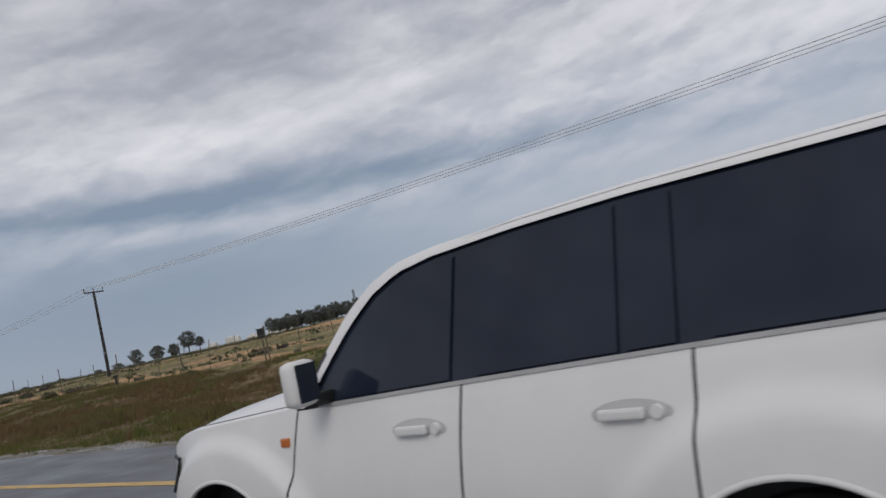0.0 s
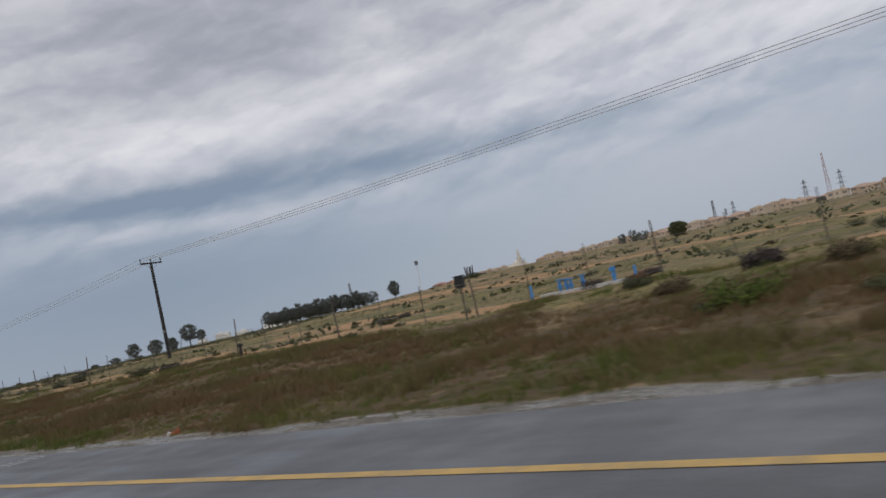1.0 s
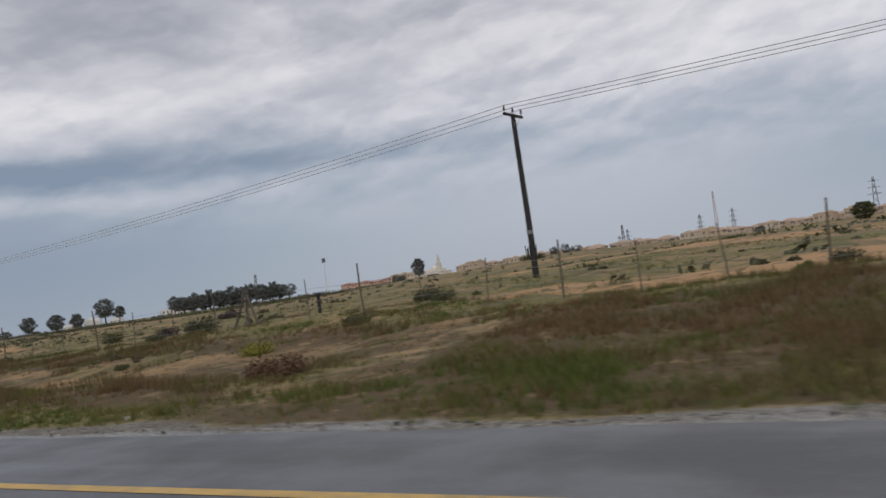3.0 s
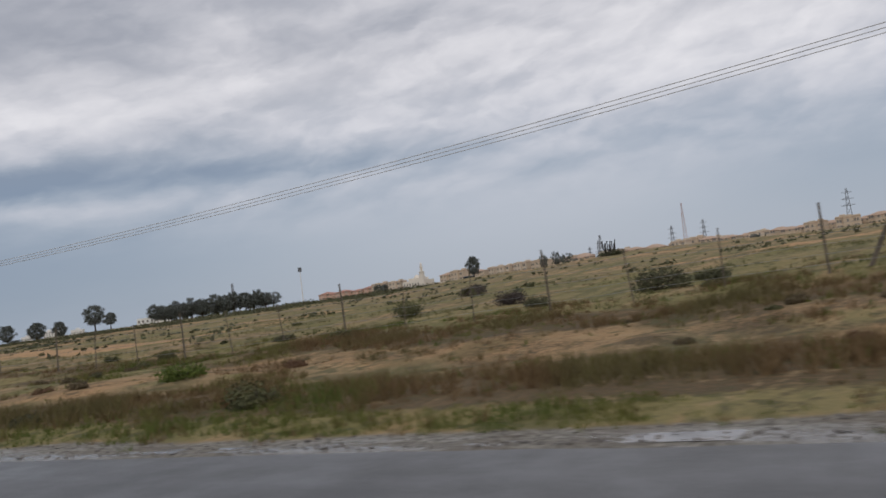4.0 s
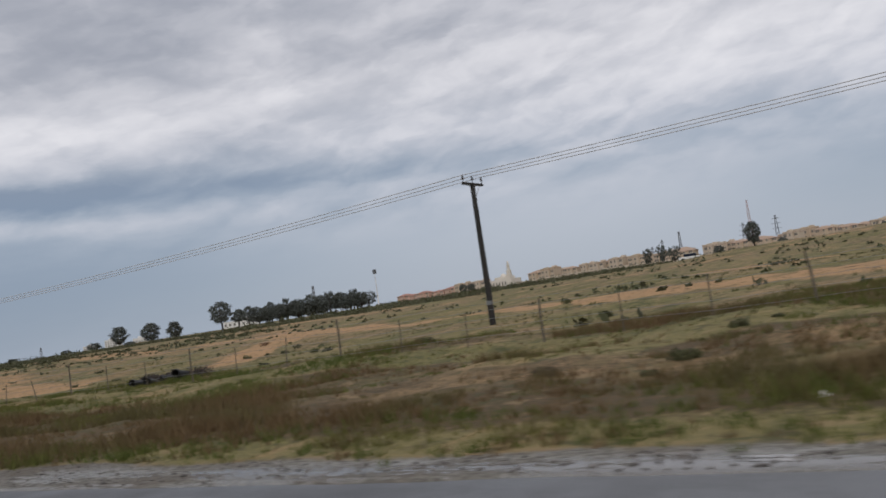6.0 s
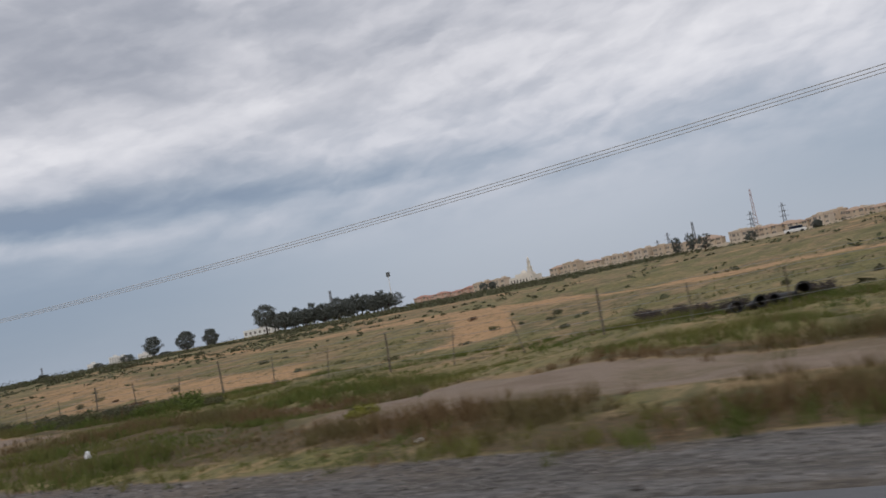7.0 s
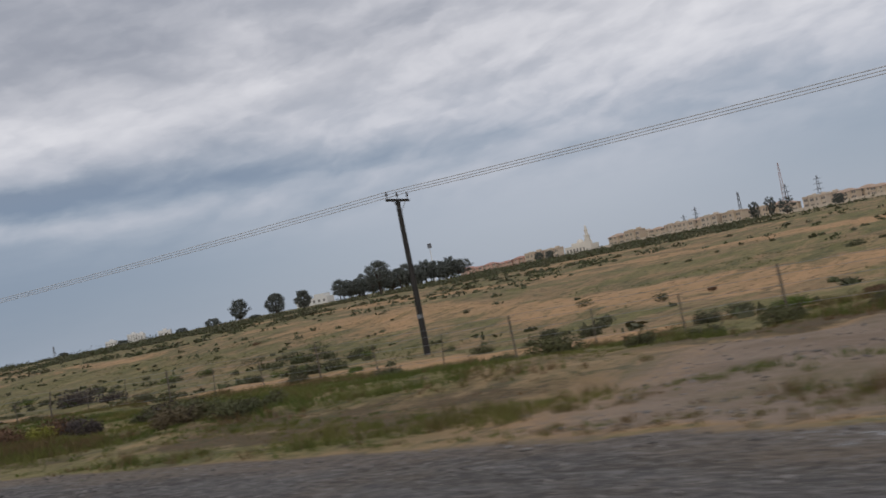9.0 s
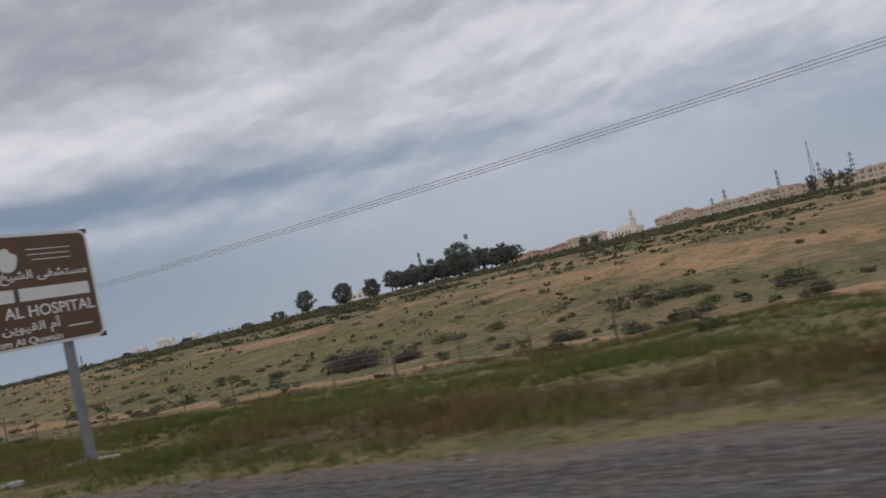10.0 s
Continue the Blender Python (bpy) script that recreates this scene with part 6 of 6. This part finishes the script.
        t = min(1.0, max(0.0, (0.76 - r) / 0.10))
        w += 0.042 * t * t * (3 - 2 * t) * (1.0 if z > 0.3 else 0.0)
    return w


def hood_z(u):
    return float(np.interp(u, [-0.1, -0.04, 0.0, 0.05, 0.12, 0.24, 0.45, 1.45], [0.94, 0.99, 1.03, 1.08, 1.13, 1.178, 1.212, 1.275]))


def side_panel(u0, u1, zlo, zhi, side, push=0.0, step=0.035, lean=None):
    """A piece of the flank between two lines, with the wheel arches cut out."""
    bm = bmesh.new()
    nu = max(2, int((u1 - u0) / step))
    nz = max(2, int(0.75 / step))
    grid = []
    for i in range(nu + 1):
        col = []
        for j in range(nz + 1):
            u = u0 + (u1 - u0) * i / nu
            lo, hi = (f(u) if callable(f) else f for f in (zlo, zhi))
            z = lo + (hi - lo) * j / nz
            if lean:
                u += lean(z, i / nu)
            col.append([u, z])
        grid.append(col)
    inside = [[any(math.hypot(u - c, z - WZ) < ARCHES[c] for c in (WF, WR)) for u, z in col] for col in grid]
    for i in range(nu + 1):
        for j in range(nz + 1):
            if not inside[i][j]:
                continue
            near = any(0 <= i + a <= nu and 0 <= j + b <= nz and not inside[i + a][j + b] for a in (-1, 0, 1) for b in (-1, 0, 1))
            if near:
                u, z = grid[i][j]
                c = WF if abs(u - WF) < abs(u - WR) else WR
                k = ARCHES[c] / max(1e-6, math.hypot(u - c, z - WZ))
                grid[i][j] = [c + (u - c) * k, WZ + (z - WZ) * k]
    vs = {}
    for i in range(nu):
        for j in range(nz):
            quad = [(i, j), (i + 1, j), (i + 1, j + 1), (i, j + 1)]
            if all(inside[a][b] for a, b in quad):
                continue
            ring = []
            for a, b in quad:
                if (a, b) not in vs:
                    u, z = grid[a][b]
                    e = 0.0
                    vs[(a, b)] = bm.verts.new((u, side * (half_width(u, z) + push - e), z))
                ring.append(vs[(a, b)])
            bm.faces.new(ring if side < 0 else ring[::-1])
    return bm


def surface(fn, nu, nv):
    bm = bmesh.new()
    g_ = [[bm.verts.new(fn(i / nu, j / nv)) for j in range(nv + 1)] for i in range(nu + 1)]
    for i in range(nu):
        for j in range(nv):
            bm.faces.new((g_[i][j], g_[i + 1][j], g_[i + 1][j + 1], g_[i][j + 1]))
    return bm


def fascia(s, z, push=0.0):
    u = -0.06 + 0.17 * abs(s) ** 3 + 0.07 * ((z - 0.82) / 0.28) ** 2 - 0.05 * math.exp(-((z - 0.56) / 0.13) ** 2) - push
    return (u, s * half_width(0.11, z) * 1.0, z)


def road_wheel(parent, u, side):
    def lathe(profile, seg=36):
        bm = bmesh.new()
        rings = []
        for i in range(seg):
            a = 2 * math.pi * i / seg
            rings.append([bm.verts.new((u + r * math.cos(a), side * y, WZ + r * math.sin(a))) for y, r in profile])
        for i in range(seg):
            a, b = rings[i], rings[(i + 1) % seg]
            for j in range(len(profile) - 1):
                bm.faces.new((a[j], a[j + 1], b[j + 1], b[j]))
        return bm
    wheel = part("wheel", lathe([(0.66, 0.05), (0.68, 0.12), (0.80, 0.14)]), dark_metal, parent)
    part("tyre", lathe([(0.66, 0.24), (0.66, 0.38), (0.69, 0.405), (0.86, 0.405), (0.90, 0.385), (0.91, 0.32), (0.90, 0.245), (0.86, 0.235)]), rubber, wheel)
    bm = lathe([(0.70, 0.236), (0.87, 0.236), (0.885, 0.225), (0.86, 0.205)])
    for k_ in range(6):
        a = k_ * math.pi / 3
        add_rod(bm, (u + 0.05 * math.cos(a), side * 0.85, WZ + 0.05 * math.sin(a)), (u + 0.215 * math.cos(a), side * 0.85, WZ + 0.215 * math.sin(a)), 0.045, 0.032, 6)
    add_rod(bm, (u, side * 0.80, WZ), (u, side * 0.88, WZ), 0.075, 0.065, 14)
    part("rim", bm, galv, wheel, "silver alloy rim")


wagon = thing("off_road_wagon", "white off-road station wagon with dark tinted windows", "car", at=(8.80, 2.08, 0.0))
bm = bmesh.new()
add_box(bm, (0.25, -0.80, 0.36), (4.62, 0.80, 0.98))
add_box(bm, (1.45, -0.80, 0.98), (4.60, 0.80, 1.24))
add_box(bm, (2.15, -0.58, 1.24), (4.45, 0.58, 1.72))
for uw in (WF, WR):
    add_rod(bm, (uw, -0.60, WZ), (uw, 0.60, WZ), 0.05, 0.05, 8)
part("chassis", bm, black_trim, wagon)
for side in (-1, 1):
    part("fender", side_panel(0.10, 1.354, 0.50, lambda u: hood_z(u) - 0.004, side, step=0.018, lean=lambda z, t: -0.20 * t ** 6 * (1.26 - z)), car_white, wagon, smooth=True)
    for u0, u1, hu, nm, l0, l1 in ((1.366, 2.384, 2.15, "front_door", -0.20, -0.12), (2.396, 3.364, 3.13, "rear_door", -0.12, -0.06)):
        door = part(nm, side_panel(u0, u1, 0.50, lambda u: belt_z(u) - 0.004, side, lean=lambda z, t: (l0 * (1 - t) + l1 * t) * (1.26 - z)), car_white, wagon, smooth=True)
        y0 = half_width(hu, 1.13)
        bm = bmesh.new()
        for k_ in range(20):
            a = 2 * math.pi * k_ / 20
            bm.verts.new((hu + 0.150 * math.cos(a) * (1 if abs(math.cos(a)) < 0.9 else 1.02), side * (y0 + 0.005), 1.125 + 0.048 * math.sin(a)))
        bm.verts.ensure_lookup_table()
        bm.faces.new(bm.verts[:])
        r = bmesh.ops.inset_region(bm, faces=bm.faces[:], thickness=0.012, depth=-0.006)
        part("handle_pocket", bm, pocket_white, door)
        bm = bmesh.new()
        add_box(bm, (hu - 0.115, side * (y0 + 0.022) - 0.013, 1.108), (hu + 0.06, side * (y0 + 0.022) + 0.013, 1.146), 0.010)
        add_rod(bm, (hu + 0.10, side * y0, 1.127), (hu + 0.10, side * (y0 + 0.022), 1.127), 0.024, 0.022, 12)
        part("handle", bm, car_white, door, "white pull handle")
    part("rear_quarter", side_panel(3.376, 4.70, 0.50, lambda u: belt_z(u) - 0.004, side, lean=lambda z, t: -0.06 * (1 - t) * (1.26 - z)), car_white, wagon, smooth=True)
    # black filler added behind the door gaps; its colour gives their shade
    for us, sl in ((1.36, -0.20), (2.39, -0.12), (3.37, -0.06)):
        part("door_gap_filler", side_panel(us - 0.011, us + 0.011, 0.50, lambda u: belt_z(u) - 0.006, side, -0.004, lean=lambda z, t: sl * (1.26 - z)), black_trim, wagon, "thin black filler strip behind a door gap")
    part("sill", side_panel(1.20, 3.12, 0.42, 0.492, side), black_trim, wagon)
    part("window_frame", side_panel(1.47, 4.52, lambda u: belt_z(u) + 0.004, lambda u: max(head_z(u), belt_z(u) + 0.01), side, -0.006, 0.03), tinted, wagon)
    for u0, u1 in ((1.66, 2.33), (2.46, 3.10), (3.13, 3.32), (3.44, 4.44)):
        glass_bm = side_panel(u0, u1, lambda u: belt_z(u) + 0.020, lambda u: max(head_z(u - 0.055) - 0.022, belt_z(u) + 0.022), side, 0.004, 0.03)
        part("side_window", glass_bm, tinted, wagon, "dark tinted side window")
    part("belt_moulding", side_panel(1.52, 4.55, lambda u: belt_z(u) - 0.004, lambda u: belt_z(u) + 0.012, side, 0.006), trim_grey, wagon)

    # pillar and roof edge in one sweep over the windows
    def rail(a, b, side=side):
        u = 1.40 + 3.2 * a ** 1.25
        z = head_z(u) if u > 1.46 else 1.27 - (1.46 - u) * 0.2
        k = float(np.interp(u, [1.40, 1.7, 2.1, 2.6], [0.045, 0.055, 0.045, 0.035]))
        du = float(np.interp(u, [1.40, 1.75, 2.1, 2.5], [0.065, 0.060, 0.030, 0.0]))
        z2, u2 = z + k * b, u - du * b
        return (u2, side * (half_width(u2, z2) + 0.012 - 0.03 * b * b), z2)
    part("roof_rail", surface(rail, 48, 4), car_white, wagon, smooth=True)
    bm = bmesh.new()
    add_box(bm, (1.262 - 0.030, side * (half_width(1.26, 1.11) + 0.002) - 0.012, 1.092), (1.262 + 0.030, side * (half_width(1.26, 1.11) + 0.002) + 0.012, 1.134), 0.008)
    part("side_marker", bm, amber, wagon, "amber side marker lamp")
    swing = Matrix.Translation((1.58, side * 1.05, 0)) @ Matrix.Rotation(radians(-12 * side), 4, 'Z') @ Matrix.Translation((-1.58, -side * 1.05, 0))
    mirror = bmesh.new()
    add_box(mirror, (1.545, side * 1.05 - 0.085, 1.285), (1.635, side * 1.05 + 0.085, 1.490), 0.036, swing)
    mir = part("door_mirror", mirror, car_white, wagon, smooth=True)
    bm = bmesh.new()
    add_box(bm, (1.631, side * 1.05 - 0.068, 1.305), (1.639, side * 1.05 + 0.068, 1.472), 0.003, swing)
    part("mirror_glass", bm, tinted, mir, "dark mirror glass")
    bm = bmesh.new()
    add_box(bm, (1.54, side * 0.94 - 0.06, 1.270), (1.62, side * 0.94 + 0.06, 1.33), 0.015)
    part("mirror_arm", bm, black_trim, mir)
    def lamp(a, b, side=side):
        z = 0.885 + 0.180 * b
        if a < 0.6:
            p = fascia(0.56 + 0.44 * a / 0.6, z, 0.012)
            return (p[0], side * p[1], p[2])
        u = 0.11 + 0.11 * (a - 0.6) / 0.4 * (0.5 + 0.7 * b)
        return (u - 0.012, side * (half_width(u, z) + 0.010), z)
    hl = part("headlight", surface(lamp, 20, 8), lamp_clear, wagon, "clear glass headlight", smooth=True)
    loop = [lamp(a, 0) for a in np.linspace(0, 1, 12)] + [lamp(1, b) for b in np.linspace(0.2, 1, 5)] + [lamp(a, 1) for a in np.linspace(0.92, 0, 11)]
    wire_tube("lamp_seal", loop, 0.009, black_trim, hl)
    bm = bmesh.new()
    bmesh.ops.create_uvsphere(bm, u_segments=10, v_segments=6, radius=0.028, matrix=pose(0.055, side * 0.80, 0.96))
    part("indicator", bm, amber, hl)
    bm = bmesh.new()
    add_box(bm, (4.66, side * 0.82 - 0.09, 0.85), (4.76, side * 0.82 + 0.06, 1.22), 0.02)
    part("tail_lamp", bm, plain("red_lens", (0.35, 0.02, 0.02), (0.28, 0.015, 0.015), 0.2), wagon)
    for uw in (WF, WR):
        bm = bmesh.new()
        arch = ARCHES[uw]
        pr = [(arch - 0.004, -0.012), (arch - 0.001, 0.003), (arch + 0.010, 0.005), (arch + 0.022, -0.002)]
        rings = []
        for i in range(29):
            a = -0.15 + (math.pi + 0.30) * i / 28
            ring = []
            for r_, o_ in pr:
                u, z = uw + r_ * math.cos(a), WZ + r_ * math.sin(a)
                ring.append(bm.verts.new((u, side * (half_width(u, z) + o_), z)))
            rings.append(ring)
        for a, b in zip(rings, rings[1:]):
            for j in range(len(pr) - 1):
                bm.faces.new((a[j], a[j + 1], b[j + 1], b[j]))
        part("arch_lip", bm, car_white, wagon, smooth=True)
        bm = bmesh.new()
        inner = []
        for i in range(21):
            a = -0.2 + (math.pi + 0.4) * i / 20
            inner.append([bm.verts.new((uw + arch * math.cos(a), side * y, WZ + arch * math.sin(a))) for y in (0.62, 0.955)])
        for a, b in zip(inner, inner[1:]):
            bm.faces.new((a[0], a[1], b[1], b[0]))
        part("arch_liner", bm, black_trim, wagon)
        road_wheel(wagon, uw, side)


def hood_pt(a, b):
    u = -0.03 + 1.38 * a
    s = -1 + 2 * b
    k = 0.955
    return (u + 0.13 * abs(s) ** 3 * (1 - a) ** 2, s * half_width(max(0.11, u), hood_z(u)) * k, hood_z(u + 0.13 * abs(s) ** 3 * (1 - a) ** 2) + 0.004 + 0.085 * (1 - s ** 4) * (0.25 + 0.75 * min(1.0, 1.6 * a)))


bonnet = part("bonnet", surface(hood_pt, 28, 24), car_white, wagon, smooth=True)
for edge in (0, 1):
    line = [Vector(hood_pt(0.04 + 0.96 * i / 24, edge)) + Vector((0, (edge - 0.5) * 0.012, 0.001)) for i in range(25)]
    wire_tube("shut_line", line, 0.006, black_trim, bonnet)


def shoulder_pt(side):
    def fn(a, b):
        u = 0.10 + 1.34 * a
        w = half_width(u, hood_z(u))
        return (u, side * w * (1.0 - 0.044 * b), hood_z(u) - 0.004 + 0.012 * math.sin(b * 1.57))
    return fn


for side in (-1, 1):
    part("fender_top", surface(shoulder_pt(side), 24, 3), car_white, wagon, smooth=True)
part("front_fascia", surface(lambda a, b: fascia(-1 + 2 * a, 0.44 + 0.56 * b), 30, 16), car_white, wagon, smooth=True)
part("nose_cap", surface(lambda a, b: tuple(Vector(fascia(-1 + 2 * a, 1.0)).lerp(Vector(hood_pt(0, a)), b)), 24, 3), car_white, wagon, smooth=True)
grille = part("grille", surface(lambda a, b: fascia(-0.5 + a, 0.84 + 0.15 * b, 0.006), 16, 4), black_trim, wagon)
for i in range(3):
    bm = surface(lambda a, b: fascia(-0.5 + a, 0.855 + 0.048 * i + 0.022 * b, 0.018), 16, 1)
    part("grille_slat", bm, chrome, grille)
bm = bmesh.new()
for i in range(24):
    a, b = i * math.pi / 12, (i + 1) * math.pi / 12
    add_rod(bm, (0.085, 0.030 * math.cos(a), 1.232 + 0.030 * math.sin(a)), (0.085, 0.030 * math.cos(b), 1.232 + 0.030 * math.sin(b)), 0.005, 0.005, 6)
add_rod(bm, (0.085, 0, 1.16), (0.085, 0, 1.212), 0.012, 0.008, 8)
add_rod(bm, (0.085, -0.02, 1.240), (0.085, 0.02, 1.240), 0.004, 0.004, 6)
add_rod(bm, (0.085, 0, 1.212), (0.085, 0, 1.240), 0.004, 0.004, 6)
part("bonnet_ornament", bm, chrome, wagon, "chrome ring ornament")


def screen_pt(a, b):
    u = 1.43 + 0.62 * a
    z = max(1.285, head_z(u + 0.06) + 0.03) if a > 0.02 else 1.285
    s = -1 + 2 * b
    return (u - (0.10 - 0.06 * min(1, a * 4)) * (1 - s * s) + 0.025, s * (half_width(u, z) - 0.015), z + 0.010 * (1 - s * s))


part("windscreen", surface(screen_pt, 10, 16), tinted, wagon, smooth=True)
part("cowl", surface(lambda a, b: tuple(Vector(hood_pt(1, b)).lerp(Vector(screen_pt(0, b)), a)), 3, 16), black_trim, wagon)
for edge in (0, 1):
    line = [Vector(screen_pt(0.02 + 0.14 * i / 10, edge)) + Vector((-0.012, 0, 0)) for i in range(11)]
    wire_tube("screen_trim", line, 0.018, black_trim, wagon)
bm = bmesh.new()
add_rod(bm, (1.40, -0.55, 1.31), (1.60, 0.10, 1.42), 0.010, 0.008, 6)
add_rod(bm, (1.34, -0.62, 1.28), (1.40, -0.55, 1.31), 0.016, 0.012, 6)
part("wiper", bm, black_trim, wagon)


def roof_pt(a, b):
    u = 1.98 + 2.62 * a
    s = -1 + 2 * b
    w = half_width(u, head_z(u)) - 0.015
    return (u - 0.10 * (1 - s * s) * (1 - a), s * w, head_z(u) + 0.030 + 0.045 * min(1.0, a * 4 + 0.1) * min(1.0, (1 - a) * 6 + 0.1) * (1 - s ** 4))


part("roof", surface(roof_pt, 36, 18), car_white, wagon, smooth=True)
part("tailgate", surface(lambda a, b: (4.71 - 0.08 * max(0.0, a - 0.55) * 2 + 0.03 * math.sin(a * 3.1), (-1 + 2 * b) * (half_width(4.68, 0.5 + 1.36 * a) - 0.01), 0.5 + 1.36 * a), 14, 10), car_white, wagon, smooth=True)
bm = bmesh.new()
add_box(bm, (4.66, -0.92, 0.42), (4.82, 0.92, 0.66), 0.05)
part("rear_bumper", bm, car_white, wagon)

# a parked white car far out in the field
pc = thing("parked_car", "small white car parked on the far field", "car", at=(-167.6, 187.9, gz(-167.6, 187.9) + 0.05), turn=8)
bm = bmesh.new()
add_box(bm, (-2.2, -0.85, 0.35), (2.2, 0.85, 0.95), 0.12)
part("body", bm, car_white, pc)
bm = bmesh.new()
add_box(bm, (-1.1, -0.75, 0.95), (1.6, 0.75, 1.55), 0.18)
part("cabin", bm, tinted, pc)
bm = bmesh.new()
add_box(bm, (-0.95, -0.72, 1.555), (1.45, 0.72, 1.60), 0.02)
part("roof", bm, car_white, pc)
for u in (-1.35, 1.35):
    for s in (-1, 1):
        bm = bmesh.new()
        add_rod(bm, (u, s * 0.66, 0.33), (u, s * 0.88, 0.33), 0.33, 0.33, 18)
        part("wheel", bm, rubber, pc)

# ---------------- the brown direction sign ----------------
sign_brown = plain("brown_sheeting", (0.120, 0.064, 0.036), (0.102, 0.055, 0.031), 0.45, scale=1.5)
sign_white = plain("white_sheeting", (0.74, 0.73, 0.70), (0.66, 0.65, 0.63), 0.45, scale=2.0)
SX, SY0, SY1, SZ0, SZ1 = -228.40, 8.55, 12.05, 2.22, 4.38
sign = thing("road_sign", "brown hospital direction sign with white lettering", "road sign", at=(SX, 11.25, gz(SX, 11.25)))
oz = -gz(SX, 11.25)
oy = -11.25


def rounded(y0, y1, z0, z1, r_, x, t, mat, name, parent, label=""):
    bm = bmesh.new()
    pts = []
    for cy, cz, a0 in ((y1 - r_, z1 - r_, 0), (y0 + r_, z1 - r_, 90), (y0 + r_, z0 + r_, 180), (y1 - r_, z0 + r_, 270)):
        for k_ in range(7):
            a = radians(a0 + 15 * k_)
            pts.append((cy + r_ * math.cos(a), cz + r_ * math.sin(a)))
    f = bm.faces.new([bm.verts.new((x, p + oy, q + oz)) for p, q in pts])
    ex = bmesh.ops.extrude_face_region(bm, geom=[f])
    bmesh.ops.translate(bm, verts=[v for v in ex["geom"] if isinstance(v, bmesh.types.BMVert)], vec=(-t, 0, 0))
    return part(name, bm, mat, parent, label)


plate = rounded(SY0, SY1, SZ0, SZ1, 0.16, 0.0, 0.03, sign_white, "plate", sign, "white-edged aluminium sign plate")
rounded(SY0 + 0.055, SY1 - 0.055, SZ0 + 0.055, SZ1 - 0.055, 0.12, 0.006, 0.004, sign_brown, "field", plate, "brown sign face")
for y in (9.35, 11.28):
    bm = bmesh.new()
    add_box(bm, (-0.19, y + oy - 0.075, -0.3), (-0.05, y + oy + 0.075, SZ1 + oz - 0.15), 0.012)
    part("sign_post", bm, galv, sign, "galvanised square post")
    bm = bmesh.new()
    zf = gz(SX - 0.1, y) + oz
    add_box(bm, (-0.75, y + oy - 0.30, zf - 0.35), (0.35, y + oy + 0.30, zf + 0.07), 0.03)
    part("footing", bm, pale_concrete, sign, "pale concrete footing")
for z in (2.75, 3.85):
    bm = bmesh.new()
    add_box(bm, (-0.05, SY0 + oy + 0.1, z + oz - 0.03), (-0.031, SY1 + oy - 0.1, z + oz + 0.03), 0.004)
    part("rail", bm, galv, sign)
for y, z in ((SY1, SZ1), (SY1, SZ0)):
    bm = bmesh.new()
    sgn = 1 if z == SZ1 else -1
    add_box(bm, (-0.06, y + oy - 0.10, z + oz - 0.02 - 0.05 * (sgn > 0)), (-0.034, y + oy + 0.05, z + oz + 0.02 + 0.05 * (sgn < 0)), 0.004)
    part("corner_plate", bm, dark_metal, sign)


def lettering(text, y_right, z, size, width):
    cu = bpy.data.curves.new("lettering", "FONT")
    cu.body, cu.size, cu.extrude, cu.offset = text, size, 0.002, size * 0.014
    tmp = bpy.data.objects.new("lettering_curve", cu)
    scene.collection.objects.link(tmp)
    dg = bpy.context.evaluated_depsgraph_get()
    me = bpy.data.meshes.new_from_object(tmp.evaluated_get(dg))
    bpy.data.objects.remove(tmp)
    bpy.data.curves.remove(cu)
    co = np.zeros(len(me.vertices) * 3)
    me.vertices.foreach_get("co", co)
    co = co.reshape(-1, 3)
    k_ = width / (co[:, 0].max() - co[:, 0].min())
    out = np.stack([co[:, 2] + 0.0085, (co[:, 0] - co[:, 0].max()) * k_ + y_right + oy, co[:, 1] + z + oz], -1)
    me.vertices.foreach_set("co", out.reshape(-1))
    me.materials.clear()
    me.materials.append(sign_white)
    me.update()
    part("lettering", me, None, plate, "white sign lettering")


def bar_mark(y0, y1, z0, z1):
    bm = bmesh.new()
    add_box(bm, (0.0065, y0 + oy, z0 + oz), (0.0095, y1 + oy, z1 + oz), 0.0)
    part("bar_mark", bm, sign_white, plate)


lettering("AL HOSPITAL", 11.93, 2.80, 0.30, 1.86)
lettering("Umm Al Quwain", 11.12, 2.30, 0.18, 1.50)
# joined Arabic letters, set from right to left: the words for hospital and sheikh, and the town
lettering("\ufea6\ufef4\ufeb8\ufedf\ufe8d \ufef0\ufed4\ufeb8\ufe98\ufeb4\ufee3", 11.90, 3.52, 0.23, 1.80)
lettering("\ufee6\ufef3\ufeee\ufef4\ufed8\ufedf\ufe8d \ufee1\ufe83", 11.16, 2.54, 0.22, 1.20)
# bars stand for names and for writing too blurred to read
for a, b, z0, z1 in ((10.42, 11.88, 3.10, 3.34), (9.9, 10.32, 3.10, 3.34), (9.0, 9.75, 3.10, 3.34), (9.0, 9.95, 3.52, 3.64),
                     (10.72, 11.62, 4.06, 4.075), (10.72, 11.60, 3.96, 3.975), (10.80, 11.62, 3.86, 3.875),
                     (11.28, 11.80, 2.50, 2.525)):
    bar_mark(a, b, z0, z1)
emb = bmesh.new()
for k_, (y, z, r_) in enumerate(((10.30, 3.86, 0.20), (10.30, 4.03, 0.09), (10.18, 3.92, 0.10), (10.42, 3.92, 0.10))):
    add_rod(emb, (0.0065, y + oy, z + oz), (0.0095 + 0.0005 * k_, y + oy, z + oz), r_, r_, 24)
part("emblem", emb, sign_white, plate, "pale emblem of plain discs")
